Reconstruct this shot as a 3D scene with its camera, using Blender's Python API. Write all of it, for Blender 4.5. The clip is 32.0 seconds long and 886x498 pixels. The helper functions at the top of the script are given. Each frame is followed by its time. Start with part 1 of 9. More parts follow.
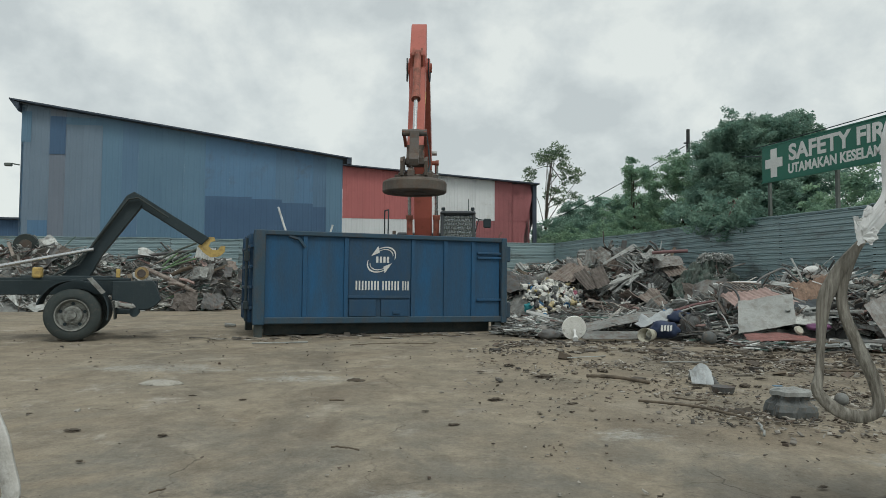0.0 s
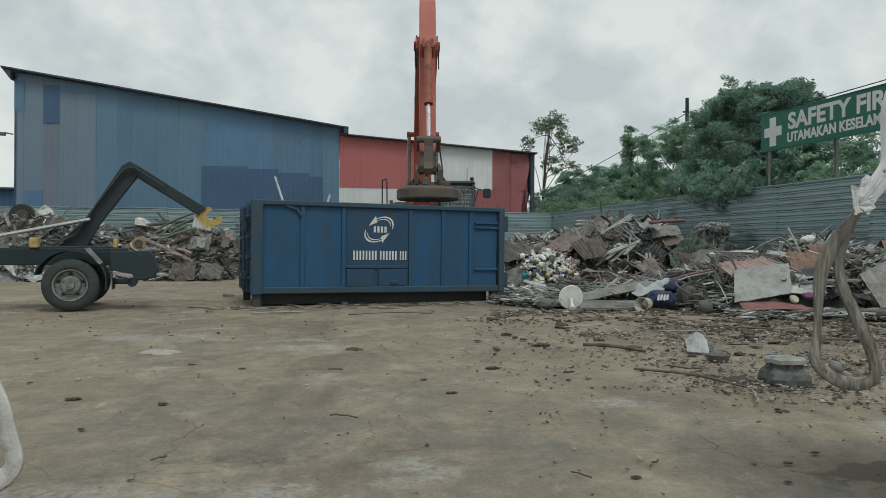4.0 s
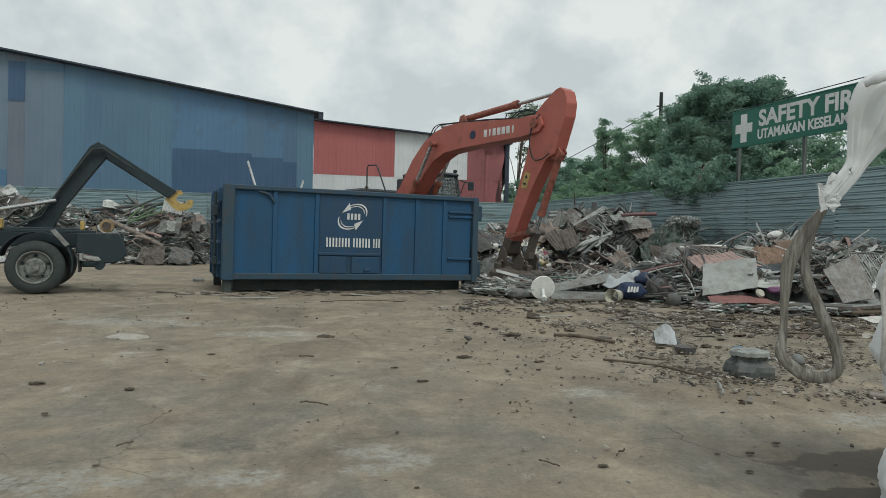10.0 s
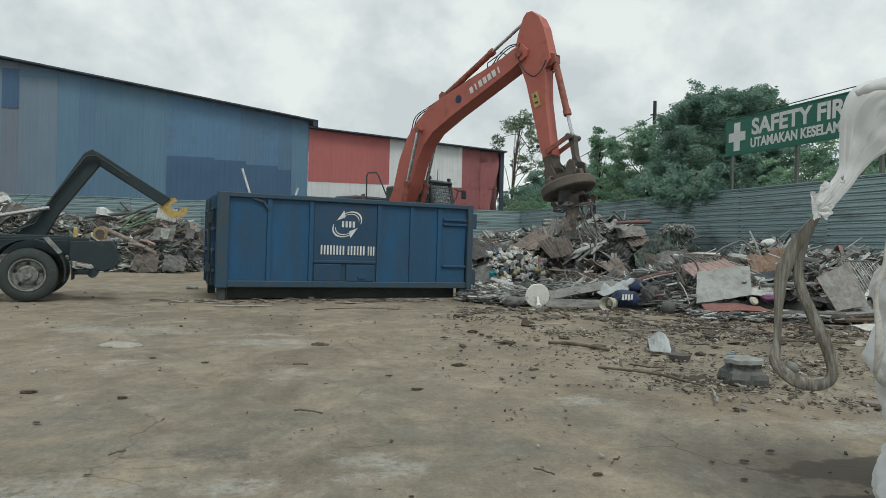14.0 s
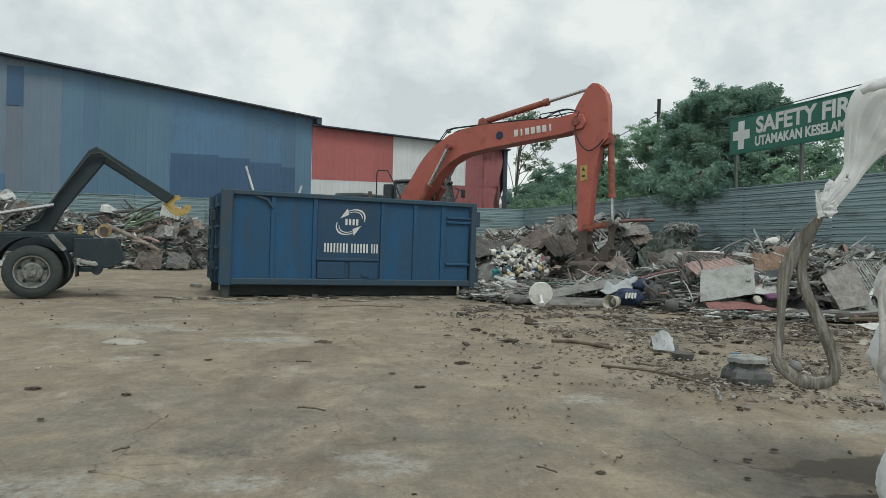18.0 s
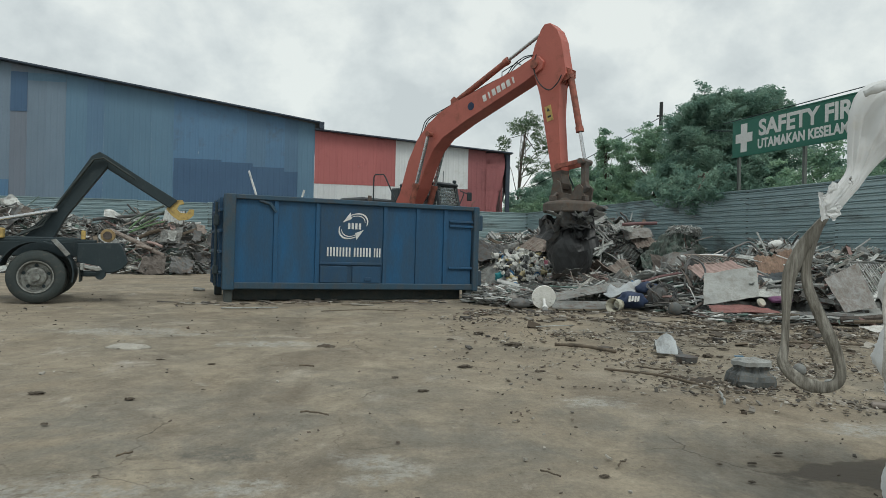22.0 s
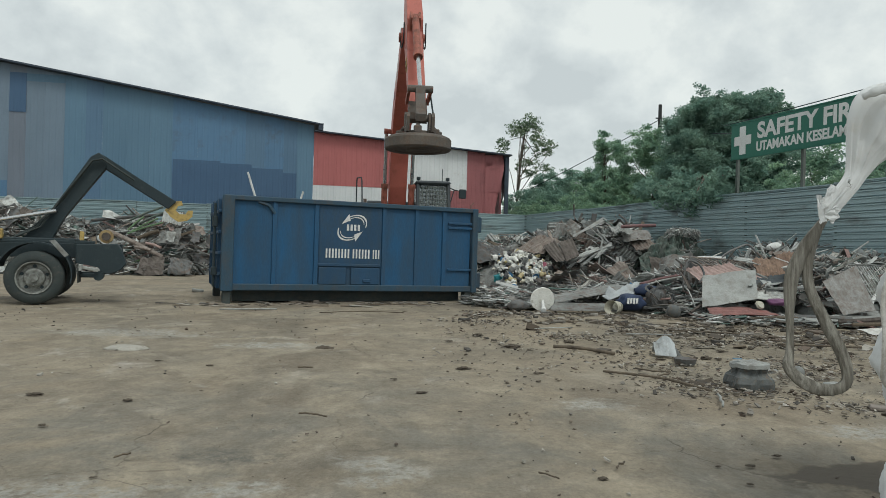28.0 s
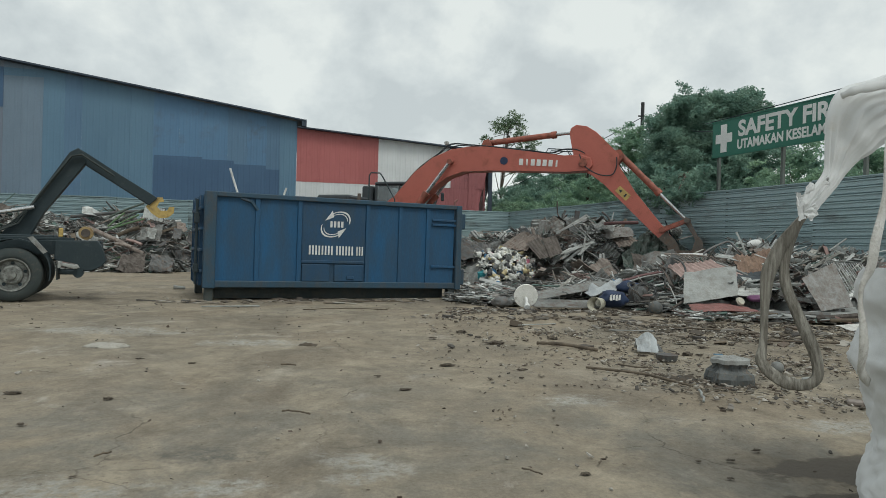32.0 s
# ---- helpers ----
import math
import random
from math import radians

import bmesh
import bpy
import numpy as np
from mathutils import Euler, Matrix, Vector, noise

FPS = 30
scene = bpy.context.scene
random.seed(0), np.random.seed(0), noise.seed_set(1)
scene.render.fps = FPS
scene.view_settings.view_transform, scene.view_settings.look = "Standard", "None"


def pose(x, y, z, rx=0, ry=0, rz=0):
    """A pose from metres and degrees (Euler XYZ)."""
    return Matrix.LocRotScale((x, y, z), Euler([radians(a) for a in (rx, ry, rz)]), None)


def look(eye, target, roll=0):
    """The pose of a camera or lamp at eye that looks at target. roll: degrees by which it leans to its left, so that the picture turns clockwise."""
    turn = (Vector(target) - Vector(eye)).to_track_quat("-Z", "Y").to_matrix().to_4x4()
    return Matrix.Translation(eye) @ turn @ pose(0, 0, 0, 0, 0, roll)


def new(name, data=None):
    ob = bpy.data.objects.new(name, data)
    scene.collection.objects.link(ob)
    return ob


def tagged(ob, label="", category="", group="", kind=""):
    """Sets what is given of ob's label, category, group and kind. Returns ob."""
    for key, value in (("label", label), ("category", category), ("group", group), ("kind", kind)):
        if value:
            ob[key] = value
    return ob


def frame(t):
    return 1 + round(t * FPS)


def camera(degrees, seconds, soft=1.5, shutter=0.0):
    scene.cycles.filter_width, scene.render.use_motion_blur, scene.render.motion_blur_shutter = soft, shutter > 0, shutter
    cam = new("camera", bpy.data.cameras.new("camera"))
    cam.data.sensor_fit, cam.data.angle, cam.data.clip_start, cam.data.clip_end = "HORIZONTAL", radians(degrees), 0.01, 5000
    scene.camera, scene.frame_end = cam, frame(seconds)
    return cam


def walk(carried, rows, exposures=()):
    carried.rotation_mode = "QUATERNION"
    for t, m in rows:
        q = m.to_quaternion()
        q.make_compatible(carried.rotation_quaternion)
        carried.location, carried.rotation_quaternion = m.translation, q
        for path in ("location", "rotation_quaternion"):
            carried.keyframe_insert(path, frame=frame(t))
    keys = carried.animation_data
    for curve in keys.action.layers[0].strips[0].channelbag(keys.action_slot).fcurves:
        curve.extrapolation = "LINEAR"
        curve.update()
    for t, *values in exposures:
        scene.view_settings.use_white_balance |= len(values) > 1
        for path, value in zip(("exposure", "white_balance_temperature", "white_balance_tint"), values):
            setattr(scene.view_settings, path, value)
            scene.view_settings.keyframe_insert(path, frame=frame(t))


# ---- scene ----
# Camera: hand-held on one spot, it only turns a little.
cam = camera(66.0, 32.0, soft=0.8)
EYE_Z = 1.10
TURNS_A = [(0.0, 0.32, 2.65, -0.34), (0.5, -1.52, 2.3, -0.57), (1.0, -2.89, 1.68, -0.55), (1.5, -3.09, 1.2, -0.52), (2.0, -2.05, 0.76, -0.33), (2.5, -0.8, 0.61, -0.16), (3.0, -0.31, 0.37, -0.24), (3.5, 0.07, 0.05, -0.22), (5.5, 0.08, 0.44, -0.38), (6.0, 0.01, 0.28, -0.45), (6.5, -0.19, 0.27, -0.47), (7.0, -0.47, 0.27, -0.55), (7.5, -1.01, 0.18, -0.84), (8.0, -1.69, 0.04, -1.09), (8.5, -2.19, 0.01, -1.28)]
TURNS_B = [(9.0, -2.35, -0.09, -1.25), (9.5, -2.14, -0.35, -1.32), (10.0, -2.1, -0.8, -1.36), (10.5, -2.05, -0.5, -1.39), (11.0, -2.38, -0.18, -1.43), (11.5, -2.54, -0.1, -1.45), (12.0, -2.55, 0.07, -1.39), (12.5, -2.4, -0.12, -1.42), (13.0, -2.22, -0.23, -1.38), (13.5, -2.48, -0.17, -1.45), (14.0, -2.55, -0.14, -1.39), (14.5, -2.51, -0.18, -1.44), (16.5, -2.34, -0.48, -1.53), (17.0, -2.37, -0.43, -1.52), (17.5, -2.36, -0.31, -1.54), (18.0, -2.27, -0.32, -1.51)]
TURNS_C = [(18.5, -2.0, -0.43, -1.49), (19.0, -2.04, -0.32, -1.39), (19.5, -2.16, -0.24, -1.39), (20.0, -2.2, -0.07, -1.45), (20.5, -2.11, 0.31, -1.3), (21.0, -2.05, 0.06, -1.35), (21.5, -1.91, -0.03, -1.4), (22.0, -2.04, -0.01, -1.33), (22.5, -2.17, 0.03, -1.36), (23.0, -2.19, 0.14, -1.36), (23.5, -2.04, 0.03, -1.39), (24.0, -1.89, -0.21, -1.4), (24.5, -1.84, 0.02, -1.36), (25.0, -1.97, 0.09, -1.39), (25.5, -2.0, 0.21, -1.39)]
TURNS_D = [(27.5, -2.14, -0.08, -1.52), (28.0, -2.14, 0.14, -1.46), (28.5, -2.46, 0.01, -1.53), (29.0, -2.47, -0.22, -1.39), (29.5, -2.65, -0.21, -1.34), (30.0, -3.31, -0.22, -1.43), (30.5, -3.39, 0.01, -1.39), (31.0, -3.55, 0.04, -1.43), (31.5, -3.55, -0.01, -1.43), (32.0, -3.5, -0.09, -1.48)]
walk(cam, [(t, pose(0, 0, EYE_Z, 90 + p, r, y)) for t, y, p, r in TURNS_A + TURNS_B + TURNS_C + TURNS_D], exposures=[(0.0, 0.05, 6500, 4), (0.5, -0.06, 6500, 4), (1.0, -0.12, 6500, 4), (2.0, -0.06, 6500, 4), (3.0, -0.02, 6500, 4), (5.5, -0.05, 6500, 4), (7.0, 0.0, 6500, 4), (9.0, 0.12, 6500, 4), (10.0, 0.06, 6500, 4), (12.0, 0.05, 6500, 4), (13.0, 0.11, 6500, 4), (14.5, 0.15, 6500, 4), (20.0, 0.17, 6500, 4), (21.0, 0.05, 6500, 4), (22.0, 0.13, 6500, 4), (23.0, 0.10, 6500, 4), (24.0, 0.15, 6500, 4), (25.5, 0.18, 6500, 4), (28.0, 0.14, 6500, 4), (30.0, 0.21, 6500, 4), (31.0, 0.10, 6500, 4), (32.0, 0.09, 6500, 4)])

# ---- world and sun: bright overcast ----
SUN_EL, SUN_AZ = radians(52), radians(150)
world = bpy.data.worlds.new("overcast")
scene.world = world
world.use_nodes = True
wt = world.node_tree
wt.nodes.clear()


def wnode(kind, **kw):
    n = wt.nodes.new(kind)
    for k, v in kw.items():
        n.inputs[k].default_value = v
    return n


w_out, w_bg = wnode("ShaderNodeOutputWorld"), wnode("ShaderNodeBackground", Strength=1.0)
w_tc = wnode("ShaderNodeTexCoord")
w_div = wt.nodes.new("ShaderNodeVectorMath")
w_div.operation = "DIVIDE"
w_comb = wnode("ShaderNodeCombineXYZ")
w_n1 = wnode("ShaderNodeTexNoise", Scale=5.2, Detail=12.0, Roughness=0.56, Distortion=0.1)
w_n2 = wnode("ShaderNodeTexNoise", Scale=2.1, Detail=6.0, Roughness=0.5, Distortion=0.1)
w_both = wt.nodes.new("ShaderNodeMath")
w_both.operation, w_both.inputs[1].default_value = "MULTIPLY_ADD", 0.5
w_ramp = wt.nodes.new("ShaderNodeValToRGB")
w_ramp.color_ramp.elements[0].position, w_ramp.color_ramp.elements[0].color = 0.64, (0.552, 0.584, 0.606, 1)
w_ramp.color_ramp.elements[1].position, w_ramp.color_ramp.elements[1].color = 0.84, (0.772, 0.792, 0.789, 1)
w_mid = w_ramp.color_ramp.elements.new(0.735)
w_mid.color = (0.650, 0.680, 0.696, 1)
w_sky = wt.nodes.new("ShaderNodeTexSky")
w_sky.sky_type, w_sky.sun_disc, w_sky.sun_elevation, w_sky.sun_rotation = "NISHITA", False, SUN_EL, SUN_AZ
w_dim = wt.nodes.new("ShaderNodeVectorMath")
w_dim.operation, w_dim.inputs[3].default_value = "SCALE", 0.10
w_mix = wt.nodes.new("ShaderNodeMix")
w_mix.data_type, w_mix.inputs[0].default_value = "RGBA", 0.93
wl = wt.links.new
for i, k in enumerate((1.0, 1.0, 0.8)):
    w_comb.inputs[i].default_value = k
wl(w_tc.outputs["Generated"], w_div.inputs[0])
wl(w_comb.outputs[0], w_div.inputs[1])
wl(w_div.outputs[0], w_n1.inputs["Vector"])
wl(w_div.outputs[0], w_n2.inputs["Vector"])
wl(w_n2.outputs[0], w_both.inputs[0])
wl(w_n1.outputs[0], w_both.inputs[2])
wl(w_both.outputs[0], w_ramp.inputs[0])
wl(w_sky.outputs[0], w_dim.inputs[0])
wl(w_dim.outputs[0], w_mix.inputs[6])
wl(w_ramp.outputs[0], w_mix.inputs[7])
wl(w_mix.outputs[2], w_bg.inputs[0])
wl(w_bg.outputs[0], w_out.inputs[0])

sun = new("sun", bpy.data.lights.new("sun", "SUN"))
sun.data.energy, sun.data.angle, sun.data.color = 1.2, radians(18), (1.0, 0.97, 0.93)
sun.matrix_world = look((math.sin(SUN_AZ) * 40, math.cos(SUN_AZ) * 40, 64), (0, 0, 0))


# ---- materials ----
def mat(name, col, col2=None, scale=3.0, rough=0.6, metal=0.0, bump=0.15, fine=40.0, dirt=None, dirt_amt=0.4, stretch=(1, 1, 1), jitter=0.0, spec=0.4):
    """Two tones by large noise, fine grain, blotches of dirt, and a little relief."""
    m = bpy.data.materials.new(name)
    m.use_nodes = True
    nt = m.node_tree
    b = nt.nodes["Principled BSDF"]
    ln = nt.links.new
    tc = nt.nodes.new("ShaderNodeTexCoord")
    mp = nt.nodes.new("ShaderNodeMapping")
    mp.inputs["Scale"].default_value = stretch
    ln(tc.outputs["Object"], mp.inputs[0])
    src = mp.outputs[0]
    info = nt.nodes.new("ShaderNodeObjectInfo")
    off = nt.nodes.new("ShaderNodeVectorMath")
    off.operation = "ADD"
    sc = nt.nodes.new("ShaderNodeMath")
    sc.operation, sc.inputs[1].default_value = "MULTIPLY", 37.0
    ln(info.outputs["Random"], sc.inputs[0])
    ln(src, off.inputs[0])
    ln(sc.outputs[0], off.inputs[1])
    src = off.outputs[0]

    def noise_at(s, d, r=0.6):
        n = nt.nodes.new("ShaderNodeTexNoise")
        n.inputs["Scale"].default_value, n.inputs["Detail"].default_value, n.inputs["Roughness"].default_value = s, d, r
        ln(src, n.inputs["Vector"])
        return n.outputs[0]

    def ramp(fac, lo, hi):
        r = nt.nodes.new("ShaderNodeMapRange")
        r.inputs[1].default_value, r.inputs[2].default_value = lo, hi
        ln(fac, r.inputs[0])
        return r.outputs[0]

    def mixc(fac, a, c):
        x = nt.nodes.new("ShaderNodeMix")
        x.data_type = "RGBA"
        for sock, v in ((0, fac), (6, a), (7, c)):
            if isinstance(v, (tuple, float, int)):
                x.inputs[sock].default_value = (*v, 1) if isinstance(v, tuple) else v
            else:
                ln(v, x.inputs[sock])
        return x.outputs[2]

    col2 = col2 or tuple(c * 0.72 for c in col)
    big, grain = noise_at(scale, 4), noise_at(fine, 3)
    c = mixc(ramp(big, 0.35, 0.65), col, col2)
    if dirt:
        c = mixc(ramp(noise_at(scale * 2.3, 8, 0.7), 0.62 - dirt_amt * 0.35, 0.72), c, dirt)
    g = ramp(grain, 0.2, 0.8)
    hsv = nt.nodes.new("ShaderNodeHueSaturation")
    val = nt.nodes.new("ShaderNodeMath")
    val.operation, val.inputs[1].default_value, val.inputs[2].default_value = "MULTIPLY_ADD", 0.3, 0.85
    ln(g, val.inputs[0])
    if jitter:
        j = nt.nodes.new("ShaderNodeMath")
        j.operation, j.inputs[1].default_value, j.inputs[2].default_value = "MULTIPLY_ADD", jitter, 1 - jitter / 2
        ln(info.outputs["Random"], j.inputs[0])
        k = nt.nodes.new("ShaderNodeMath")
        k.operation = "MULTIPLY"
        ln(val.outputs[0], k.inputs[0])
        ln(j.outputs[0], k.inputs[1])
        val = k
    ln(val.outputs[0], hsv.inputs["Value"])
    ln(c, hsv.inputs["Color"])
    ln(hsv.outputs[0], b.inputs["Base Color"])
    rr = nt.nodes.new("ShaderNodeMapRange")
    rr.inputs[3].default_value, rr.inputs[4].default_value = max(0.05, rough - 0.12), min(1, rough + 0.15)
    ln(big, rr.inputs[0])
    ln(rr.outputs[0], b.inputs["Roughness"])
    b.inputs["Metallic"].default_value = metal
    b.inputs["Specular IOR Level"].default_value = spec
    if bump:
        bp = nt.nodes.new("ShaderNodeBump")
        bp.inputs["Strength"].default_value, bp.inputs["Distance"].default_value = bump, 0.02
        ad = nt.nodes.new("ShaderNodeMath")
        ad.operation = "ADD"
        ln(grain, ad.inputs[0])
        ln(big, ad.inputs[1])
        ln(ad.outputs[0], bp.inputs["Height"])
        ln(bp.outputs[0], b.inputs["Normal"])
    return m


RUST = (0.12, 0.075, 0.052)
MUD = (0.15, 0.11, 0.075)
M = dict(
    fence=mat("fence_steel", (0.345, 0.455, 0.480), (0.302, 0.402, 0.428), 0.7, 0.5, 0.2, 0.05, 60, (0.12, 0.13, 0.12), 0.25, (0.4, 0.4, 1)),
    bin_blue=mat("bin_blue", (0.013, 0.094, 0.212), (0.012, 0.068, 0.150), 1.1, 0.6, 0.0, 0.12, 50, (0.030, 0.064, 0.105), 0.7, (1, 1, 0.22)),
    bin_frame=mat("bin_frame", (0.026, 0.070, 0.115), (0.034, 0.066, 0.094), 2.2, 0.65, 0.0, 0.15, 50, (0.06, 0.066, 0.072), 0.45, (1, 1, 0.5)),
    bin_dark=mat("bin_dark", (0.019, 0.068, 0.138), (0.017, 0.056, 0.112), 1.6, 0.6, 0.0, 0.1, 50, (0.035, 0.062, 0.09), 0.5, (1, 1, 0.4)),
    underframe=mat("grimy_underframe", (0.050, 0.064, 0.064), (0.036, 0.048, 0.050), 3, 0.75, 0.0, 0.2, 40, (0.075, 0.072, 0.06), 0.5),
    mauve=mat("faded_mauve_paint", (0.21, 0.105, 0.108), (0.16, 0.088, 0.09), 3, 0.6, 0, 0.1, 40, (0.12, 0.085, 0.075), 0.45),
    black=mat("black_steel", (0.017, 0.031, 0.038), (0.024, 0.038, 0.044), 3, 0.65, 0.0, 0.12, 40, (0.040, 0.052, 0.056), 0.2),
    rubber=mat("tyre_rubber", (0.036, 0.047, 0.048), (0.048, 0.058, 0.057), 5, 0.85, 0, 0.2, 60, (0.085, 0.08, 0.068), 0.2),
    roller_tan=mat("roller_tan", (0.36, 0.27, 0.13), (0.27, 0.19, 0.10), 6, 0.7, 0, 0.15, 60, (0.1, 0.07, 0.04), 0.3),
    rim=mat("rim_grey", (0.285, 0.300, 0.285), (0.215, 0.225, 0.212), 6, 0.6, 0.3, 0.1, 60, (0.05, 0.045, 0.04), 0.5),
    chrome=mat("rod_steel", (0.55, 0.56, 0.57), (0.45, 0.46, 0.47), 4, 0.25, 0.9, 0.02, 60),
    yellow=mat("hook_yellow", (0.50, 0.36, 0.12), (0.43, 0.31, 0.11), 5, 0.55, 0, 0.1, 60, (0.2, 0.14, 0.07), 0.35),
    orange=mat("machine_orange", (0.43, 0.124, 0.095), (0.395, 0.114, 0.088), 1.5, 0.5, 0, 0.05, 60, (0.27, 0.085, 0.058), 0.25),
    orange_dull=mat("machine_orange_dull", (0.37, 0.118, 0.082), (0.285, 0.096, 0.072), 2.5, 0.6, 0, 0.1, 60, (0.1, 0.045, 0.03), 0.6),
    dark_steel=mat("dark_steel", (0.105, 0.099, 0.094), (0.125, 0.110, 0.098), 3, 0.65, 0.2, 0.2, 40, RUST, 0.5),
    magnet=mat("magnet_steel", (0.125, 0.108, 0.093), (0.085, 0.076, 0.068), 3, 0.7, 0.15, 0.2, 40, RUST, 0.4),
    grey_cab=mat("cab_grey", (0.046, 0.056, 0.063), (0.036, 0.044, 0.050), 3, 0.5, 0.1, 0.06, 60),
    white=mat("white_paint", (0.72, 0.73, 0.72), (0.6, 0.61, 0.6), 3, 0.6, 0, 0.05, 60, (0.4, 0.39, 0.36), 0.3),
    red_sheet=mat("red_sheet", (0.42, 0.135, 0.132), (0.385, 0.125, 0.122), 0.6, 0.6, 0.0, 0.03, 30, (0.30, 0.09, 0.09), 0.12, jitter=0.08),
    red_dull=mat("dull_red_sheet", (0.31, 0.112, 0.118), (0.275, 0.104, 0.110), 0.6, 0.65, 0.0, 0.03, 30, (0.2, 0.075, 0.08), 0.25, jitter=0.08),
    white_sheet=mat("white_sheet", (0.66, 0.68, 0.69), (0.58, 0.60, 0.61), 0.6, 0.6, 0, 0.03, 30, (0.50, 0.50, 0.49), 0.12, jitter=0.08),
    blue_sheet=mat("blue_sheet", (0.102, 0.202, 0.325), (0.094, 0.186, 0.304), 0.5, 0.6, 0.0, 0.03, 30, (0.09, 0.14, 0.2), 0.3, jitter=0.08),
    teal_sheet=mat("teal_sheet", (0.114, 0.208, 0.296), (0.104, 0.192, 0.278), 0.5, 0.6, 0.0, 0.03, 30, jitter=0.08),
    dusk_sheet=mat("dusk_sheet", (0.165, 0.195, 0.24), (0.15, 0.18, 0.225), 0.5, 0.6, 0.0, 0.03, 30, jitter=0.08),
    haze_sheet=mat("haze_sheet", (0.103, 0.186, 0.282), (0.095, 0.172, 0.265), 0.5, 0.6, 0.0, 0.03, 30, jitter=0.08),
    grey_sheet=mat("grey_sheet", (0.165, 0.225, 0.29), (0.15, 0.208, 0.27), 0.5, 0.6, 0.0, 0.03, 30, jitter=0.08),
    navy_sheet=mat("navy_sheet", (0.062, 0.122, 0.212), (0.056, 0.110, 0.196), 0.5, 0.6, 0.0, 0.03, 30, jitter=0.08),
    roof_edge=mat("roof_edge", (0.062, 0.082, 0.112), None, 2, 0.6, 0.2, 0.05),
    sign_green=mat("sign_green", (0.024, 0.150, 0.105), (0.022, 0.132, 0.096), 0.8, 0.5, 0, 0.02, 40),
    sign_white=mat("sign_white", (0.70, 0.72, 0.71), (0.62, 0.64, 0.63), 1, 0.5, 0, 0.02, 40),
    post=mat("post_grey", (0.15, 0.172, 0.16), None, 2, 0.7, 0.3, 0.1),
    wood_pole=mat("wood_pole", (0.055, 0.058, 0.06), None, 4, 0.85, 0, 0.2, 50),
    cloth=mat("woven_white", (0.64, 0.655, 0.66), (0.57, 0.585, 0.59), 3, 0.75, 0, 0.02, 700, (0.58, 0.575, 0.55), 0.12),
    strap=mat("dirty_strap", (0.335, 0.325, 0.288), (0.150, 0.139, 0.116), 14, 0.9, 0, 0.3, 60, (0.060, 0.052, 0.042), 0.70, (1.9, 1.9, 0.2)),
    strap_white=mat("white_strap", (0.62, 0.62, 0.6), (0.45, 0.44, 0.41), 8, 0.9, 0, 0.2, 110, (0.3, 0.28, 0.25), 0.3),
    galv=mat("galvanised", (0.42, 0.44, 0.43), (0.32, 0.335, 0.325), 2.5, 0.5, 0.45, 0.12, 40, (0.12, 0.10, 0.085), 0.45, jitter=0.4),
    grey_scrap=mat("grey_scrap", (0.26, 0.27, 0.262), (0.18, 0.185, 0.178), 3, 0.65, 0.2, 0.2, 40, RUST, 0.4, jitter=0.5),
    dark_scrap=mat("dark_scrap", (0.098, 0.104, 0.108), (0.145, 0.146, 0.142), 3, 0.7, 0.1, 0.25, 40, RUST, 0.35, jitter=0.5),
    rust=mat("rusty_steel", (0.152, 0.132, 0.118), (0.112, 0.099, 0.090), 3, 0.85, 0.05, 0.3, 40, (0.045, 0.035, 0.03), 0.5, jitter=0.4),
    rust_light=mat("rust_light", (0.282, 0.245, 0.215), (0.212, 0.186, 0.168), 3, 0.85, 0.0, 0.25, 40, (0.09, 0.05, 0.035), 0.45, jitter=0.3),
    rust_brown=mat("brown_rust_sheet", (0.27, 0.185, 0.135), (0.19, 0.128, 0.098), 3, 0.85, 0.0, 0.25, 40, (0.09, 0.06, 0.045), 0.45, (1, 1, 0.5)),
    pale=mat("pale_sheet", (0.355, 0.37, 0.358), (0.29, 0.302, 0.292), 2.6, 0.6, 0.05, 0.14, 40, (0.20, 0.19, 0.172), 0.42, jitter=0.25),
    pink=mat("pink_sheet", (0.41, 0.305, 0.28), (0.34, 0.245, 0.225), 2, 0.65, 0, 0.12, 40, (0.2, 0.15, 0.13), 0.4),
    red=mat("red_plastic", (0.25, 0.105, 0.095), (0.19, 0.09, 0.08), 2, 0.5, 0, 0.1, 40, (0.12, 0.06, 0.05), 0.4),
    green=mat("green_net", (0.085, 0.130, 0.112), (0.150, 0.168, 0.150), 5, 0.9, 0, 0.4, 30, (0.055, 0.06, 0.052), 0.6),
    green_pole=mat("green_paint", (0.10, 0.20, 0.10), (0.13, 0.19, 0.10), 4, 0.6, 0, 0.1, 60, (0.1, 0.1, 0.08), 0.3),
    navy=mat("navy_bag", (0.024, 0.042, 0.095), (0.018, 0.03, 0.065), 4, 0.6, 0, 0.2, 40),
    plas_white=mat("plastic_white", (0.74, 0.74, 0.71), (0.64, 0.64, 0.60), 6, 0.5, 0, 0.08, 60, (0.3, 0.28, 0.24), 0.2, jitter=0.4),
    plas_yellow=mat("plastic_yellow", (0.48, 0.40, 0.22), (0.40, 0.34, 0.20), 6, 0.5, 0, 0.08, 60, (0.2, 0.16, 0.1), 0.35, jitter=0.4),
    plas_pink=mat("plastic_pink", (0.5, 0.17, 0.24), None, 6, 0.5, 0, 0.08, 60, jitter=0.3),
    plas_blue=mat("plastic_blue", (0.04, 0.17, 0.34), None, 6, 0.5, 0, 0.08, 60, jitter=0.3),
    plas_teal=mat("plastic_teal", (0.03, 0.27, 0.31), None, 6, 0.5, 0, 0.08, 60),
